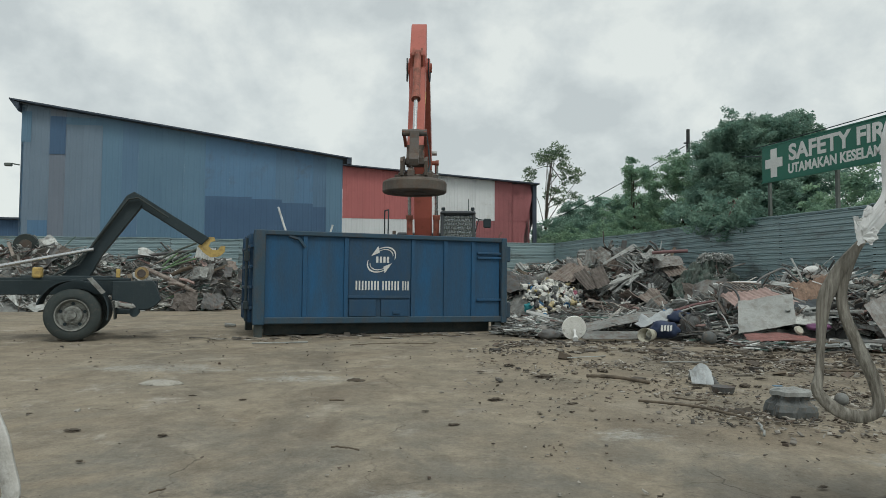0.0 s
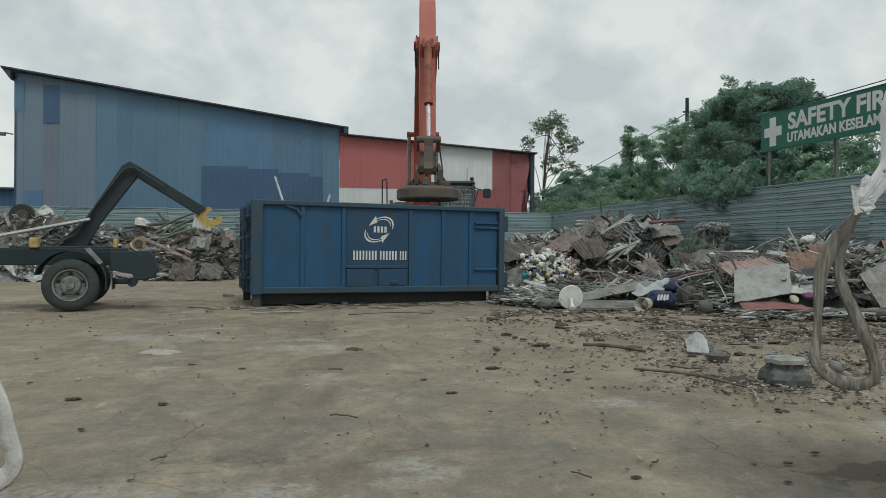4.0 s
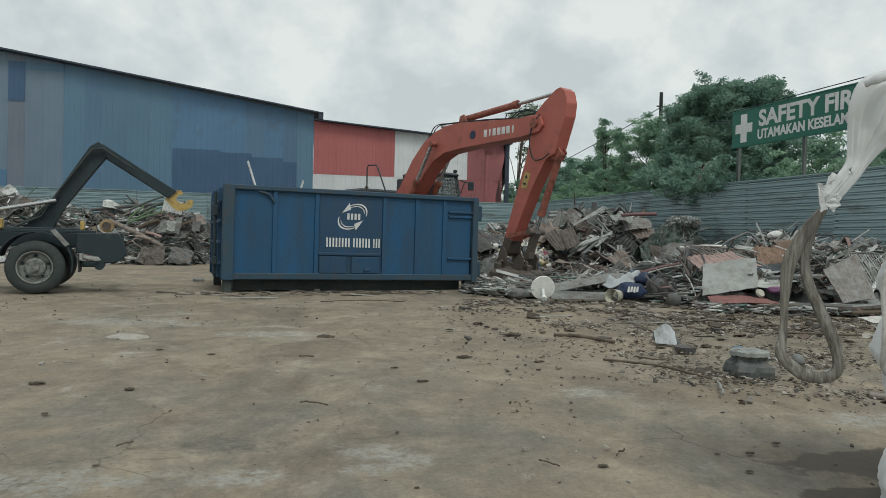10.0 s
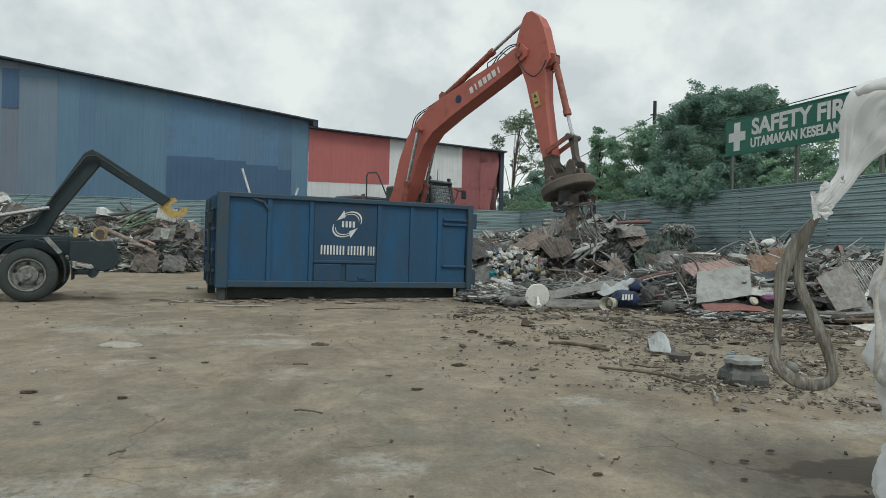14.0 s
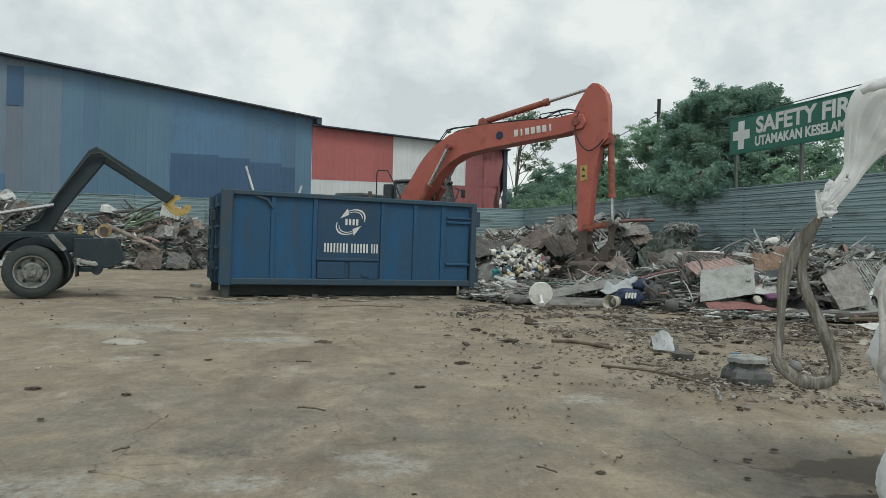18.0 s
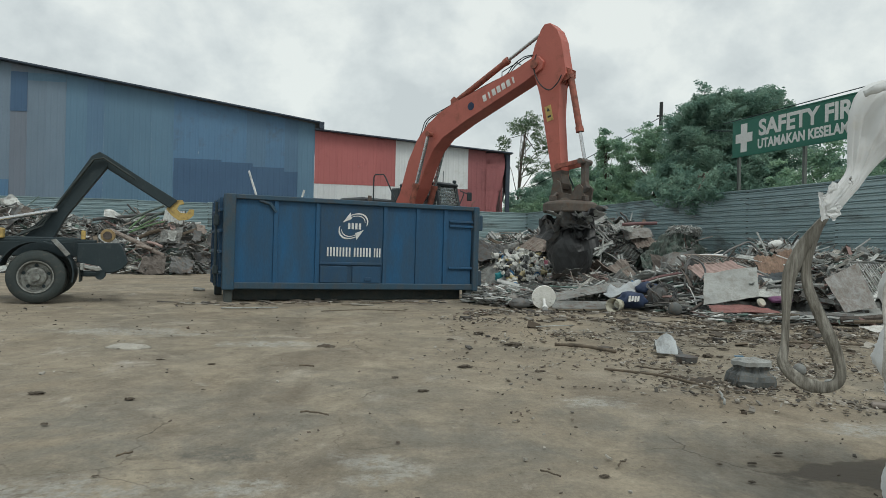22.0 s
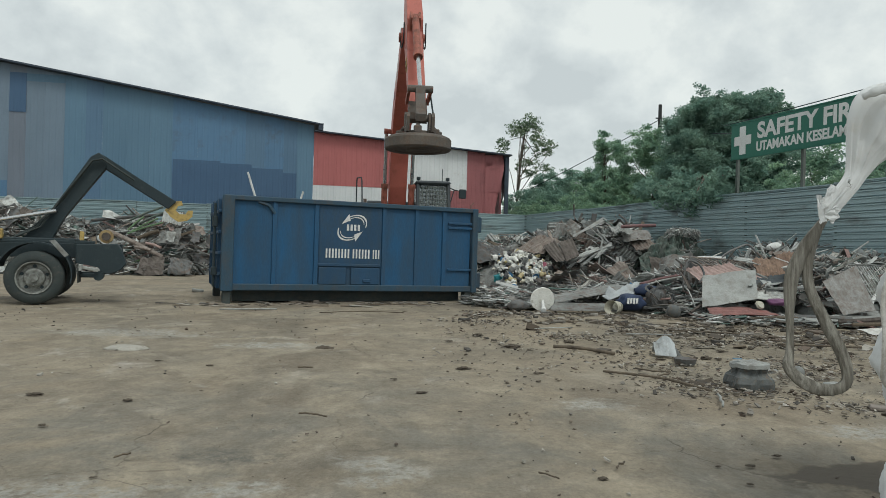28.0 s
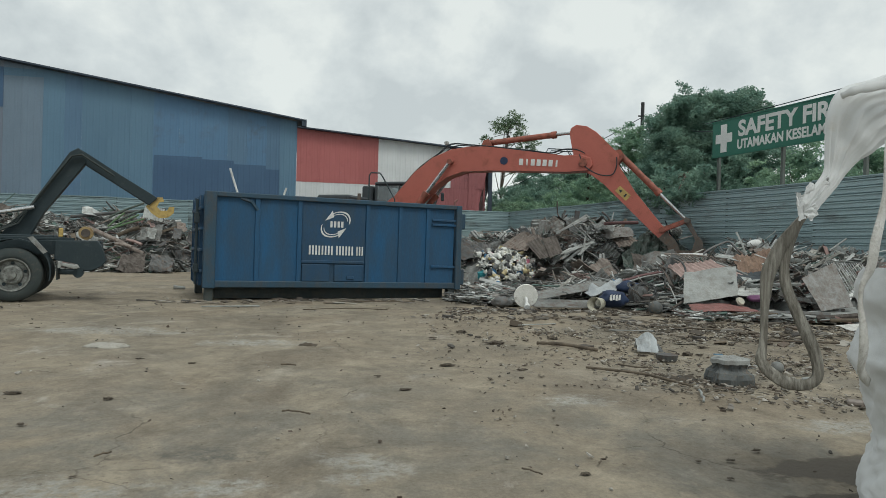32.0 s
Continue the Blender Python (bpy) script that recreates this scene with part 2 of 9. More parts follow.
    plas_black=mat("plastic_black", (0.05, 0.052, 0.054), None, 6, 0.5, 0, 0.08, 60, jitter=0.3),
    purple=mat("purple_plastic", (0.17, 0.065, 0.15), None, 6, 0.5, 0, 0.08, 60),
    wood=mat("old_wood", (0.15, 0.122, 0.092), (0.095, 0.078, 0.06), 5, 0.9, 0, 0.3, 60, (0.06, 0.05, 0.04), 0.4, (1, 1, 0.2), jitter=0.4),
    soil=mat("dirt_lump", (0.12, 0.098, 0.074), (0.075, 0.062, 0.048), 6, 0.95, 0, 0.5, 40, jitter=0.5),
    cement=mat("old_cement", (0.37, 0.355, 0.315), (0.30, 0.288, 0.255), 5, 0.9, 0, 0.3, 50, (0.24, 0.21, 0.17), 0.3),
    bark=mat("bark", (0.10, 0.085, 0.068), (0.06, 0.05, 0.04), 4, 0.9, 0, 0.4, 40),
    tarp=mat("tarpaulin", (0.42, 0.45, 0.465), (0.33, 0.355, 0.37), 3, 0.6, 0, 0.1, 60, (0.25, 0.24, 0.22), 0.35),
    cream=mat("cream_plastic", (0.50, 0.485, 0.40), (0.43, 0.415, 0.345), 6, 0.55, 0, 0.08, 60, (0.2, 0.18, 0.13), 0.3),
    dusty=mat("dusty_sheet", (0.285, 0.29, 0.285), (0.215, 0.212, 0.202), 3, 0.8, 0.0, 0.15, 40, (0.15, 0.118, 0.098), 0.6, (2.2, 2.2, 0.5)),
    drum=mat("drum_plastic", (0.115, 0.125, 0.125), (0.08, 0.087, 0.087), 6, 0.6, 0, 0.2, 50, MUD, 0.3),
    mound=mat("scrap_mound", (0.25, 0.26, 0.25), (0.165, 0.172, 0.168), 5, 0.9, 0.0, 0.8, 25, RUST, 0.25),
)

def leaf_material(name, a, c):
    m = bpy.data.materials.new(name)
    m.use_nodes = True
    nt = m.node_tree
    ln = nt.links.new
    nt.nodes.remove(nt.nodes["Principled BSDF"])
    geo = nt.nodes.new("ShaderNodeNewGeometry")
    rp = nt.nodes.new("ShaderNodeMix")
    rp.data_type = "RGBA"
    rp.inputs[6].default_value, rp.inputs[7].default_value = (*a, 1), (*c, 1)
    ns = nt.nodes.new("ShaderNodeTexNoise")
    ns.inputs["Scale"].default_value, ns.inputs["Detail"].default_value = 1.5, 3.0
    ln(geo.outputs["Position"], ns.inputs["Vector"])
    dr = nt.nodes.new("ShaderNodeMapRange")
    dr.inputs[1].default_value, dr.inputs[2].default_value, dr.inputs[3].default_value, dr.inputs[4].default_value = 0.38, 0.64, -0.25, 0.75
    ln(ns.outputs[0], dr.inputs[0])
    sm = nt.nodes.new("ShaderNodeMath")
    sm.operation, sm.use_clamp, sm.inputs[1].default_value = "MULTIPLY_ADD", True, 0.5
    ln(geo.outputs["Random Per Island"], sm.inputs[0])
    ln(dr.outputs[0], sm.inputs[2])
    ln(sm.outputs[0], rp.inputs[0])
    d, t, mx = nt.nodes.new("ShaderNodeBsdfDiffuse"), nt.nodes.new("ShaderNodeBsdfTranslucent"), nt.nodes.new("ShaderNodeMixShader")
    mx.inputs[0].default_value = 0.42
    ln(rp.outputs[2], d.inputs[0])
    ln(rp.outputs[2], t.inputs[0])
    ln(d.outputs[0], mx.inputs[1])
    ln(t.outputs[0], mx.inputs[2])
    ln(mx.outputs[0], nt.nodes["Material Output"].inputs[0])
    return m


M["leaf"] = leaf_material("leaf", (0.200, 0.325, 0.245), (0.340, 0.485, 0.335))
M["leaf_dark"] = leaf_material("leaf_dark", (0.172, 0.288, 0.240), (0.275, 0.400, 0.318))
M["leaf_pale"] = leaf_material("leaf_pale", (0.14, 0.205, 0.14), (0.26, 0.33, 0.22))


# ground: packed earth over old concrete, with pale cement patches, wet dark stains and tyre-smeared mud
def ground_material():
    m = bpy.data.materials.new("packed_earth")
    m.use_nodes = True
    nt = m.node_tree
    b, ln = nt.nodes["Principled BSDF"], nt.links.new
    geo = nt.nodes.new("ShaderNodeNewGeometry")

    def noise_at(s, d, r=0.6, stretch=(1, 1, 1), dist=0.0):
        mp = nt.nodes.new("ShaderNodeMapping")
        mp.inputs["Scale"].default_value = stretch
        ln(geo.outputs["Position"], mp.inputs[0])
        n = nt.nodes.new("ShaderNodeTexNoise")
        n.inputs["Scale"].default_value, n.inputs["Detail"].default_value, n.inputs["Roughness"].default_value, n.inputs["Distortion"].default_value = s, d, r, dist
        ln(mp.outputs[0], n.inputs["Vector"])
        return n.outputs[0]

    def rng(fac, lo, hi, a=0.0, z=1.0):
        r = nt.nodes.new("ShaderNodeMapRange")
        for i, v in enumerate((lo, hi, a, z)):
            r.inputs[i + 1].default_value = v
        ln(fac, r.inputs[0])
        return r.outputs[0]

    def mixc(fac, a, c):
        x = nt.nodes.new("ShaderNodeMix")
        x.data_type = "RGBA"
        ln(fac, x.inputs[0])
        for sock, v in ((6, a), (7, c)):
            if isinstance(v, tuple):
                x.inputs[sock].default_value = (*v, 1)
            else:
                ln(v, x.inputs[sock])
        return x.outputs[2]

    def times(a, c):
        x = nt.nodes.new("ShaderNodeMath")
        x.operation = "MULTIPLY"
        ln(a, x.inputs[0])
        ln(c, x.inputs[1])
        return x.outputs[0]

    base = mixc(rng(noise_at(0.42, 6, 0.6, (1.0, 0.85, 1), 0.6), 0.40, 0.60), (0.276, 0.232, 0.172), (0.226, 0.200, 0.157))
    sep = nt.nodes.new("ShaderNodeSeparateXYZ")
    ln(geo.outputs["Position"], sep.inputs[0])
    slab = times(rng(sep.outputs[1], 3.8, 7.6, 1.0, 0.0), rng(noise_at(0.9, 8, 0.65, (1.0, 0.80, 1), 0.5), 0.40, 0.58))
    base = mixc(slab, base, (0.206, 0.192, 0.162))
    base = mixc(rng(noise_at(1.3, 9, 0.70, (1.0, 0.80, 1), 0.5), 0.47, 0.64), base, (0.328, 0.284, 0.216))
    base = mixc(rng(noise_at(0.75, 10, 0.70, (1.0, 0.80, 1), 1.0), 0.50, 0.70, 0.0, 0.8), base, (0.158, 0.131, 0.101))

    def spot(x, y, sx, sy, r0, r1, wobble):
        """A patch with a ragged rim: 1 inside, 0 outside."""
        s = nt.nodes.new("ShaderNodeVectorMath")
        s.operation, s.inputs[1].default_value = "SUBTRACT", (x, y, 0)
        ln(geo.outputs["Position"], s.inputs[0])
        k = nt.nodes.new("ShaderNodeVectorMath")
        k.operation, k.inputs[1].default_value = "MULTIPLY", (1 / sx, 1 / sy, 0)
        ln(s.outputs[0], k.inputs[0])
        le = nt.nodes.new("ShaderNodeVectorMath")
        le.operation = "LENGTH"
        ln(k.outputs[0], le.inputs[0])
        ad = nt.nodes.new("ShaderNodeMath")
        ad.operation = "ADD"
        ln(le.outputs["Value"], ad.inputs[0])
        ln(rng(noise_at(4.0, 9, 0.75), 0.3, 0.7, -wobble, wobble), ad.inputs[1])
        return rng(ad.outputs[0], r0, r1, 1.0, 0.0)

    pale = times(rng(noise_at(1.7, 10, 0.72, (1.0, 0.80, 1), 0.4), 0.56, 0.68), rng(noise_at(0.45, 3), 0.42, 0.58))
    base = mixc(pale, base, (0.43, 0.40, 0.35))
    for x, y, sx, sy in ((-0.25, 3.52, 0.18, 0.16), (-0.08, 3.40, 0.2, 0.14), (-0.20, 3.28, 0.16, 0.10), (-1.65, 3.06, 0.5, 0.20), (-0.83, 3.14, 0.24, 0.12), (-3.47, 8.5, 1.0, 0.4), (-1.6, 7.7, 0.6, 0.3), (1.3, 5.0, 0.25, 0.18), (2.9, 4.3, 0.35, 0.2)):
        base = mixc(times(spot(x, y, sx, sy, 0.5, 1.15, 0.75), rng(noise_at(15, 9, 0.8), 0.42, 0.54)), base, (0.350, 0.340, 0.305))
    base = mixc(times(spot(-0.96, 3.64, 0.24, 0.18, 0.4, 1.1, 0.8), rng(noise_at(15, 9, 0.8), 0.38, 0.56)), base, (0.135, 0.128, 0.112))
    # broad smears of dried mud and of swept, paler earth
    base = mixc(rng(noise_at(0.36, 7, 0.68, (1.0, 0.85, 1), 1.2), 0.52, 0.66, 0.0, 0.55), base, (0.135, 0.118, 0.094))
    base = mixc(rng(noise_at(0.66, 8, 0.70, (1.0, 0.80, 1), 0.9), 0.56, 0.70, 0.0, 0.6), base, (0.375, 0.335, 0.270))
    # fine cracks in the old slab
    warp = nt.nodes.new("ShaderNodeTexNoise")
    warp.inputs["Scale"].default_value, warp.inputs["Detail"].default_value = 2.2, 8.0
    ln(geo.outputs["Position"], warp.inputs["Vector"])
    wadd = nt.nodes.new("ShaderNodeVectorMath")
    wadd.operation = "MULTIPLY_ADD"
    wadd.inputs[1].default_value = (0.55, 0.55, 0)
    ln(warp.outputs["Color"], wadd.inputs[0])
    ln(geo.outputs["Position"], wadd.inputs[2])
    vor = nt.nodes.new("ShaderNodeTexVoronoi")
    vor.feature = "DISTANCE_TO_EDGE"
    vor.inputs["Scale"].default_value = 0.42
    ln(wadd.outputs[0], vor.inputs["Vector"])
    crack = times(rng(vor.outputs["Distance"], 0.0006, 0.0042, 0.8, 0.0), rng(noise_at(0.9, 5), 0.50, 0.60))
    base = mixc(crack, base, (0.10, 0.085, 0.07))
    # mottling and grain
    val = nt.nodes.new("ShaderNodeMath")
    val.operation = "MULTIPLY"
    ln(rng(noise_at(5.0, 10, 0.78, (1.0, 0.75, 1)), 0.32, 0.68, 0.77, 1.15), val.inputs[0])
    ln(rng(noise_at(42, 6, 0.8, (1.0, 0.75, 1)), 0.3, 0.7, 0.80, 1.18), val.inputs[1])
    hsv = nt.nodes.new("ShaderNodeHueSaturation")
    ln(val.outputs[0], hsv.inputs["Value"])
    ln(base, hsv.inputs["Color"])
    base = hsv.outputs[0]
    grit = rng(noise_at(18, 8, 0.8), 0.575, 0.66)
    base = mixc(times(grit, rng(noise_at(0.8, 4), 0.3, 0.7)), base, (0.095, 0.078, 0.06))
    # damp hollow beside the big bag
    sub = nt.nodes.new("ShaderNodeVectorMath")
    sub.operation, sub.inputs[1].default_value = "SUBTRACT", (2.52, 3.45, 0)
    ln(geo.outputs["Position"], sub.inputs[0])
    mul = nt.nodes.new("ShaderNodeVectorMath")
    mul.operation, mul.inputs[1].default_value = "MULTIPLY", (1.0, 2.6, 1)
    ln(sub.outputs[0], mul.inputs[0])
    lens = nt.nodes.new("ShaderNodeVectorMath")
    lens.operation = "LENGTH"
    ln(mul.outputs[0], lens.inputs[0])
    wob = nt.nodes.new("ShaderNodeMath")
    wob.operation = "ADD"
    ln(lens.outputs["Value"], wob.inputs[0])
    ln(rng(noise_at(3.4, 9, 0.62), 0.2, 0.8, -0.34, 0.34), wob.inputs[1])
    lobe = nt.nodes.new("ShaderNodeMath")
    lobe.operation = "MAXIMUM"
    ln(rng(wob.outputs[0], 0.58, 0.68, 1.0, 0.0), lobe.inputs[0])
    ln(spot(2.05, 3.0, 0.38, 0.13, 0.75, 0.9, 0.4), lobe.inputs[1])
    wet = lobe.outputs[0]
    base = mixc(wet, base, (0.106, 0.090, 0.072))
    ln(base, b.inputs["Base Color"])
    ro = nt.nodes.new("ShaderNodeMapRange")
    ro.inputs[3].default_value, ro.inputs[4].default_value = 0.92, 0.72
    ln(wet, ro.inputs[0])
    ln(ro.outputs[0], b.inputs["Roughness"])
    b.inputs["Specular IOR Level"].default_value = 0.25
    hsum = nt.nodes.new("ShaderNodeMath")
    hsum.operation = "ADD"
    ln(noise_at(3.0, 8, 0.7), hsum.inputs[0])
    ln(rng(noise_at(28, 6, 0.7), 0, 1, 0, 0.5), hsum.inputs[1])
    bp = nt.nodes.new("ShaderNodeBump")
    bp.inputs["Strength"].default_value, bp.inputs["Distance"].default_value = 0.55, 0.05
    ln(hsum.outputs[0], bp.inputs["Height"])
    ln(bp.outputs[0], b.inputs["Normal"])
    return m


M["ground"] = ground_material()


def glass_material():
    m = bpy.data.materials.new("cab_glass")
    m.use_nodes = True
    b = m.node_tree.nodes["Principled BSDF"]
    b.inputs["Base Color"].default_value = (0.5, 0.56, 0.58, 1)
    b.inputs["Roughness"].default_value = 0.08
    b.inputs["Transmission Weight"].default_value = 0.85
    return m


M["glass"] = glass_material()


# ---- mesh helpers ----
def obj(name, bm, material, smooth=False):
    me = bpy.data.meshes.new(name)
    bmesh.ops.recalc_face_normals(bm, faces=bm.faces)
    bm.to_mesh(me)
    bm.free()
    me.materials.append(M[material] if isinstance(material, str) else material)
    if smooth:
        me.polygons.foreach_set("use_smooth", [True] * len(me.polygons))
    return new(name, me)


def part(name, bm, material, parent, label="", smooth=False, m=None):
    """One mesh object under a thing or under a part."""
    ob = obj(name, bm, material, smooth)
    ob.parent = parent
    if m is not None:
        ob.matrix_basis = m
    if label:
        tagged(ob, label)
    return ob


def thing(name, m, label, category, group="", kind=""):
    ob = new(name)
    ob.empty_display_size = 0.2
    ob.matrix_basis = m
    return tagged(ob, label, category, group, kind)


def box(bm, c, s, bevel=0.0, rot=None):
    m = Matrix.Translation(c) @ (rot or Matrix()) @ Matrix.Diagonal((*s, 1))
    v = bmesh.ops.create_cube(bm, size=1.0, matrix=m)["verts"]
    if bevel:
        e = list({e for q in v for e in q.link_edges})
        bmesh.ops.bevel(bm, geom=e, offset=bevel, segments=1, profile=0.5, affect="EDGES")
    return bm


def cyl(bm, p0, p1, r, seg=12, r2=None):
    p0, p1 = Vector(p0), Vector(p1)
    d = p1 - p0
    m = Matrix.Translation((p0 + p1) / 2) @ d.to_track_quat("Z", "Y").to_matrix().to_4x4()
    bmesh.ops.create_cone(bm, cap_ends=True, segments=seg, radius1=r, radius2=r if r2 is None else r2, depth=d.length, matrix=m)
    return bm


def tube(bm, pts, r, seg=6, flat=1.0):
    """A round (or flattened) bar swept along points."""
    pts = [Vector(p) for p in pts]
    rings = []
    n = len(pts)
    side = None
    for i, p in enumerate(pts):
        d = (pts[min(i + 1, n - 1)] - pts[max(i - 1, 0)]).normalized()
        ref = side if side is not None else (Vector((0, 0, 1)) if abs(d.z) < 0.9 else Vector((1, 0, 0)))
        u = (ref - d * ref.dot(d)).normalized()
        side = u
        w = d.cross(u)
        rr = r[i] if isinstance(r, (list, tuple)) else r
        rings.append([bm.verts.new(p + u * rr * math.cos(2 * math.pi * k / seg) + w * rr * flat * math.sin(2 * math.pi * k / seg)) for k in range(seg)])
    for a, b in zip(rings, rings[1:]):
        for k in range(seg):
            bm.faces.new((a[k], a[(k + 1) % seg], b[(k + 1) % seg], b[k]))
    bm.faces.new(rings[0][::-1])
    bm.faces.new(rings[-1])
    return bm


def smooth_path(pts, n=6):
    """Points along a soft curve through the given ones."""
    P = [Vector(p) for p in pts]
    out = []
    for i in range(len(P) - 1):
        p0, p1, p2, p3 = P[max(i - 1, 0)], P[i], P[i + 1], P[min(i + 2, len(P) - 1)]
        for k in range(n):
            t = k / n
            out.append(0.5 * ((2 * p1) + (p2 - p0) * t + (2 * p0 - 5 * p1 + 4 * p2 - p3) * t * t + (3 * p1 - p0 - 3 * p2 + p3) * t ** 3))
    out.append(P[-1])
    return out


def prism(bm, pts, x0, x1, place=lambda x, a, b: (x, -a, b)):
    """A polygon (a, b) pulled from x0 to x1. By default a runs forward along -Y and b up."""
    lo = [bm.verts.new(place(x0, a, b)) for a, b in pts]
    hi = [bm.verts.new(place(x1, a, b)) for a, b in pts]
    n = len(pts)
    bm.faces.new(lo)
    bm.faces.new(hi[::-1])
    for i in range(n):
        bm.faces.new((lo[i], hi[i], hi[(i + 1) % n], lo[(i + 1) % n]))
    return bm


def grid(bm, nu, nv, f, thick=0.0):
    """A sheet through f(u, v), u and v from 0 to 1; thick gives it a back."""
    def layer(dz):
        return [[bm.verts.new(Vector(f(i / nu, j / nv)) + Vector((0, 0, dz))) for j in range(nv + 1)] for i in range(nu + 1)]
    top = layer(0)
    for i in range(nu):
        for j in range(nv):
            bm.faces.new((top[i][j], top[i + 1][j], top[i + 1][j + 1], top[i][j + 1]))
    if thick:
        bot = layer(-thick)
        for i in range(nu):
            for j in range(nv):
                bm.faces.new((bot[i][j], bot[i][j + 1], bot[i + 1][j + 1], bot[i + 1][j]))
        rim = [(i, 0) for i in range(nu)] + [(nu, j) for j in range(nv)] + [(i, nv) for i in range(nu, 0, -1)] + [(0, j) for j in range(nv, 0, -1)]
        for (a, b), (c, d) in zip(rim, rim[1:] + rim[:1]):
            bm.faces.new((top[a][b], bot[a][b], bot[c][d], top[c][d]))
    return bm


def B():
    return bmesh.new()


def text_obj(name, words, size, material, parent, m, depth=0.004, label="", squeeze=1.0, bold=0.0):
    cu = bpy.data.curves.new(name, "FONT")
    cu.body, cu.size, cu.extrude, cu.offset = words, size, depth, bold
    tmp = bpy.data.objects.new(name + "_text", cu)
    scene.collection.objects.link(tmp)
    dg = bpy.context.evaluated_depsgraph_get()
    me = bpy.data.meshes.new_from_object(tmp.evaluated_get(dg))
    bpy.data.objects.remove(tmp)
    bpy.data.curves.remove(cu)
    xs = [v.co.x for v in me.vertices]
    me.transform(Matrix.Diagonal((squeeze / (max(xs) - min(xs)), 1, 1, 1)) @ Matrix.Translation((-min(xs), 0, 0)))
    me.materials.clear()
    me.materials.append(M[material])
    ob = new(name, me)
    ob.parent = parent
    ob.matrix_basis = m
    if label:
        tagged(ob, label)
    return ob


# ---- ground ----
def build_ground():
    xs = sorted(set([-900, -400, -200, -120, -80, -60, -45, -35] + [i * 0.5 - 26 for i in range(105)] + [35, 45, 60, 80, 120, 200, 400, 900]))
    ys = sorted(set([-300, -100, -40, -20, -10, -5] + [i * 0.4 - 2 for i in range(100)] + [40, 45, 52, 60, 80, 120, 200, 400, 900, 2500]))
    bm = B()
    rows = []
    for x in xs:
        col = []
        for y in ys:
            near = max(0.0, 1 - max(abs(x) / 26, abs(y - 16) / 22))
            z = noise.noise(Vector((x * 0.5, y * 0.5, 0.3))) * 0.022 * min(1, near * 3) + noise.noise(Vector((x * 1.7, y * 1.7, 2.0))) * 0.010 * min(1, near * 3)
            col.append(bm.verts.new((x, y, z - 0.012)))
        rows.append(col)
    for a, b in zip(rows, rows[1:]):
        for j in range(len(ys) - 1):
            bm.faces.new((a[j], b[j], b[j + 1], a[j + 1]))
    return tagged(obj("ground", bm, "ground", True), "packed brown earth yard with pale cement patches and mud", "ground", kind="structure")


build_ground()

# ---- steel fence: back run and side run meet at one corner ----
CORNER = Vector((5.09, 32.28, 0))
BACK_TURN, SIDE_TURN = 8.06, -74.86
FENCE_H = 2.9


def fence_mesh(length, name):
    prof, z = [], 0.02
    pitch = 0.157
    while z + pitch < FENCE_H:
        prof += [(0.0, z), (0.0, z + 0.090), (-0.030, z + 0.102), (-0.030, z + 0.126), (0.06, z + 0.127), (0.06, z + 0.155)]
        z += pitch
    prof += [(0.0, z), (0.0, FENCE_H - 0.03), (-0.03, FENCE_H - 0.028), (-0.03, FENCE_H)]
    bm = B()
    for x0, x1 in ((0, length / 2), (length / 2, length)):
        a = [bm.verts.new((x0, y, q)) for y, q in prof]
        b = [bm.verts.new((x1, y, q)) for y, q in prof]
        a2 = [bm.verts.new((x0, y * 0.2 + 0.06, q)) for y, q in prof]
        b2 = [bm.verts.new((x1, y * 0.2 + 0.06, q)) for y, q in prof]
        for i in range(len(prof) - 1):
            bm.faces.new((a[i], b[i], b[i + 1], a[i + 1]))
            bm.faces.new((a2[i], a2[i + 1], b2[i + 1], b2[i]))
        bm.faces.new((a[-1], b[-1], b2[-1], a2[-1]))
    me = bpy.data.meshes.new(name)
    bm.to_mesh(me)
    bm.free()
    me.materials.append(M["fence"])
    return me


def fence(name, start, turn, panels, length, label, sign):
    f = thing(name, start @ pose(0, 0, 0, 0, 0, turn), label, "fence", kind="structure")
    me = fence_mesh(length, "fence_panel")
    post = B()
    box(post, (0, 0.08, FENCE_H / 2), (0.07, 0.07, FENCE_H))
    pm = bpy.data.meshes.new("fence_post")
    post.to_mesh(pm)
    post.free()
    pm.materials.append(M["post"])
    for i in range(panels):
        o = new("panel", me)
        o.parent = f
        x = i * length if sign > 0 else -(i + 1) * length
        o.location = (x, (i % 2) * 0.006, 0.012 * math.sin(i * 2.3))
        o.rotation_euler = (0, radians(0.12 * math.sin(i * 1.7)), 0)
        p = new("post", pm)
        p.parent = f
        p.location = (x + (length if sign < 0 else 0), 0, 0)
    return f


fence("fence_back", Matrix.Translation(CORNER), BACK_TURN, 11, 2.9, "grey-blue ribbed steel hoarding along the back of the yard", -1)
fence("fence_side", Matrix.Translation(CORNER), SIDE_TURN, 9, 2.9, "grey-blue ribbed steel hoarding along the side of the yard", 1)


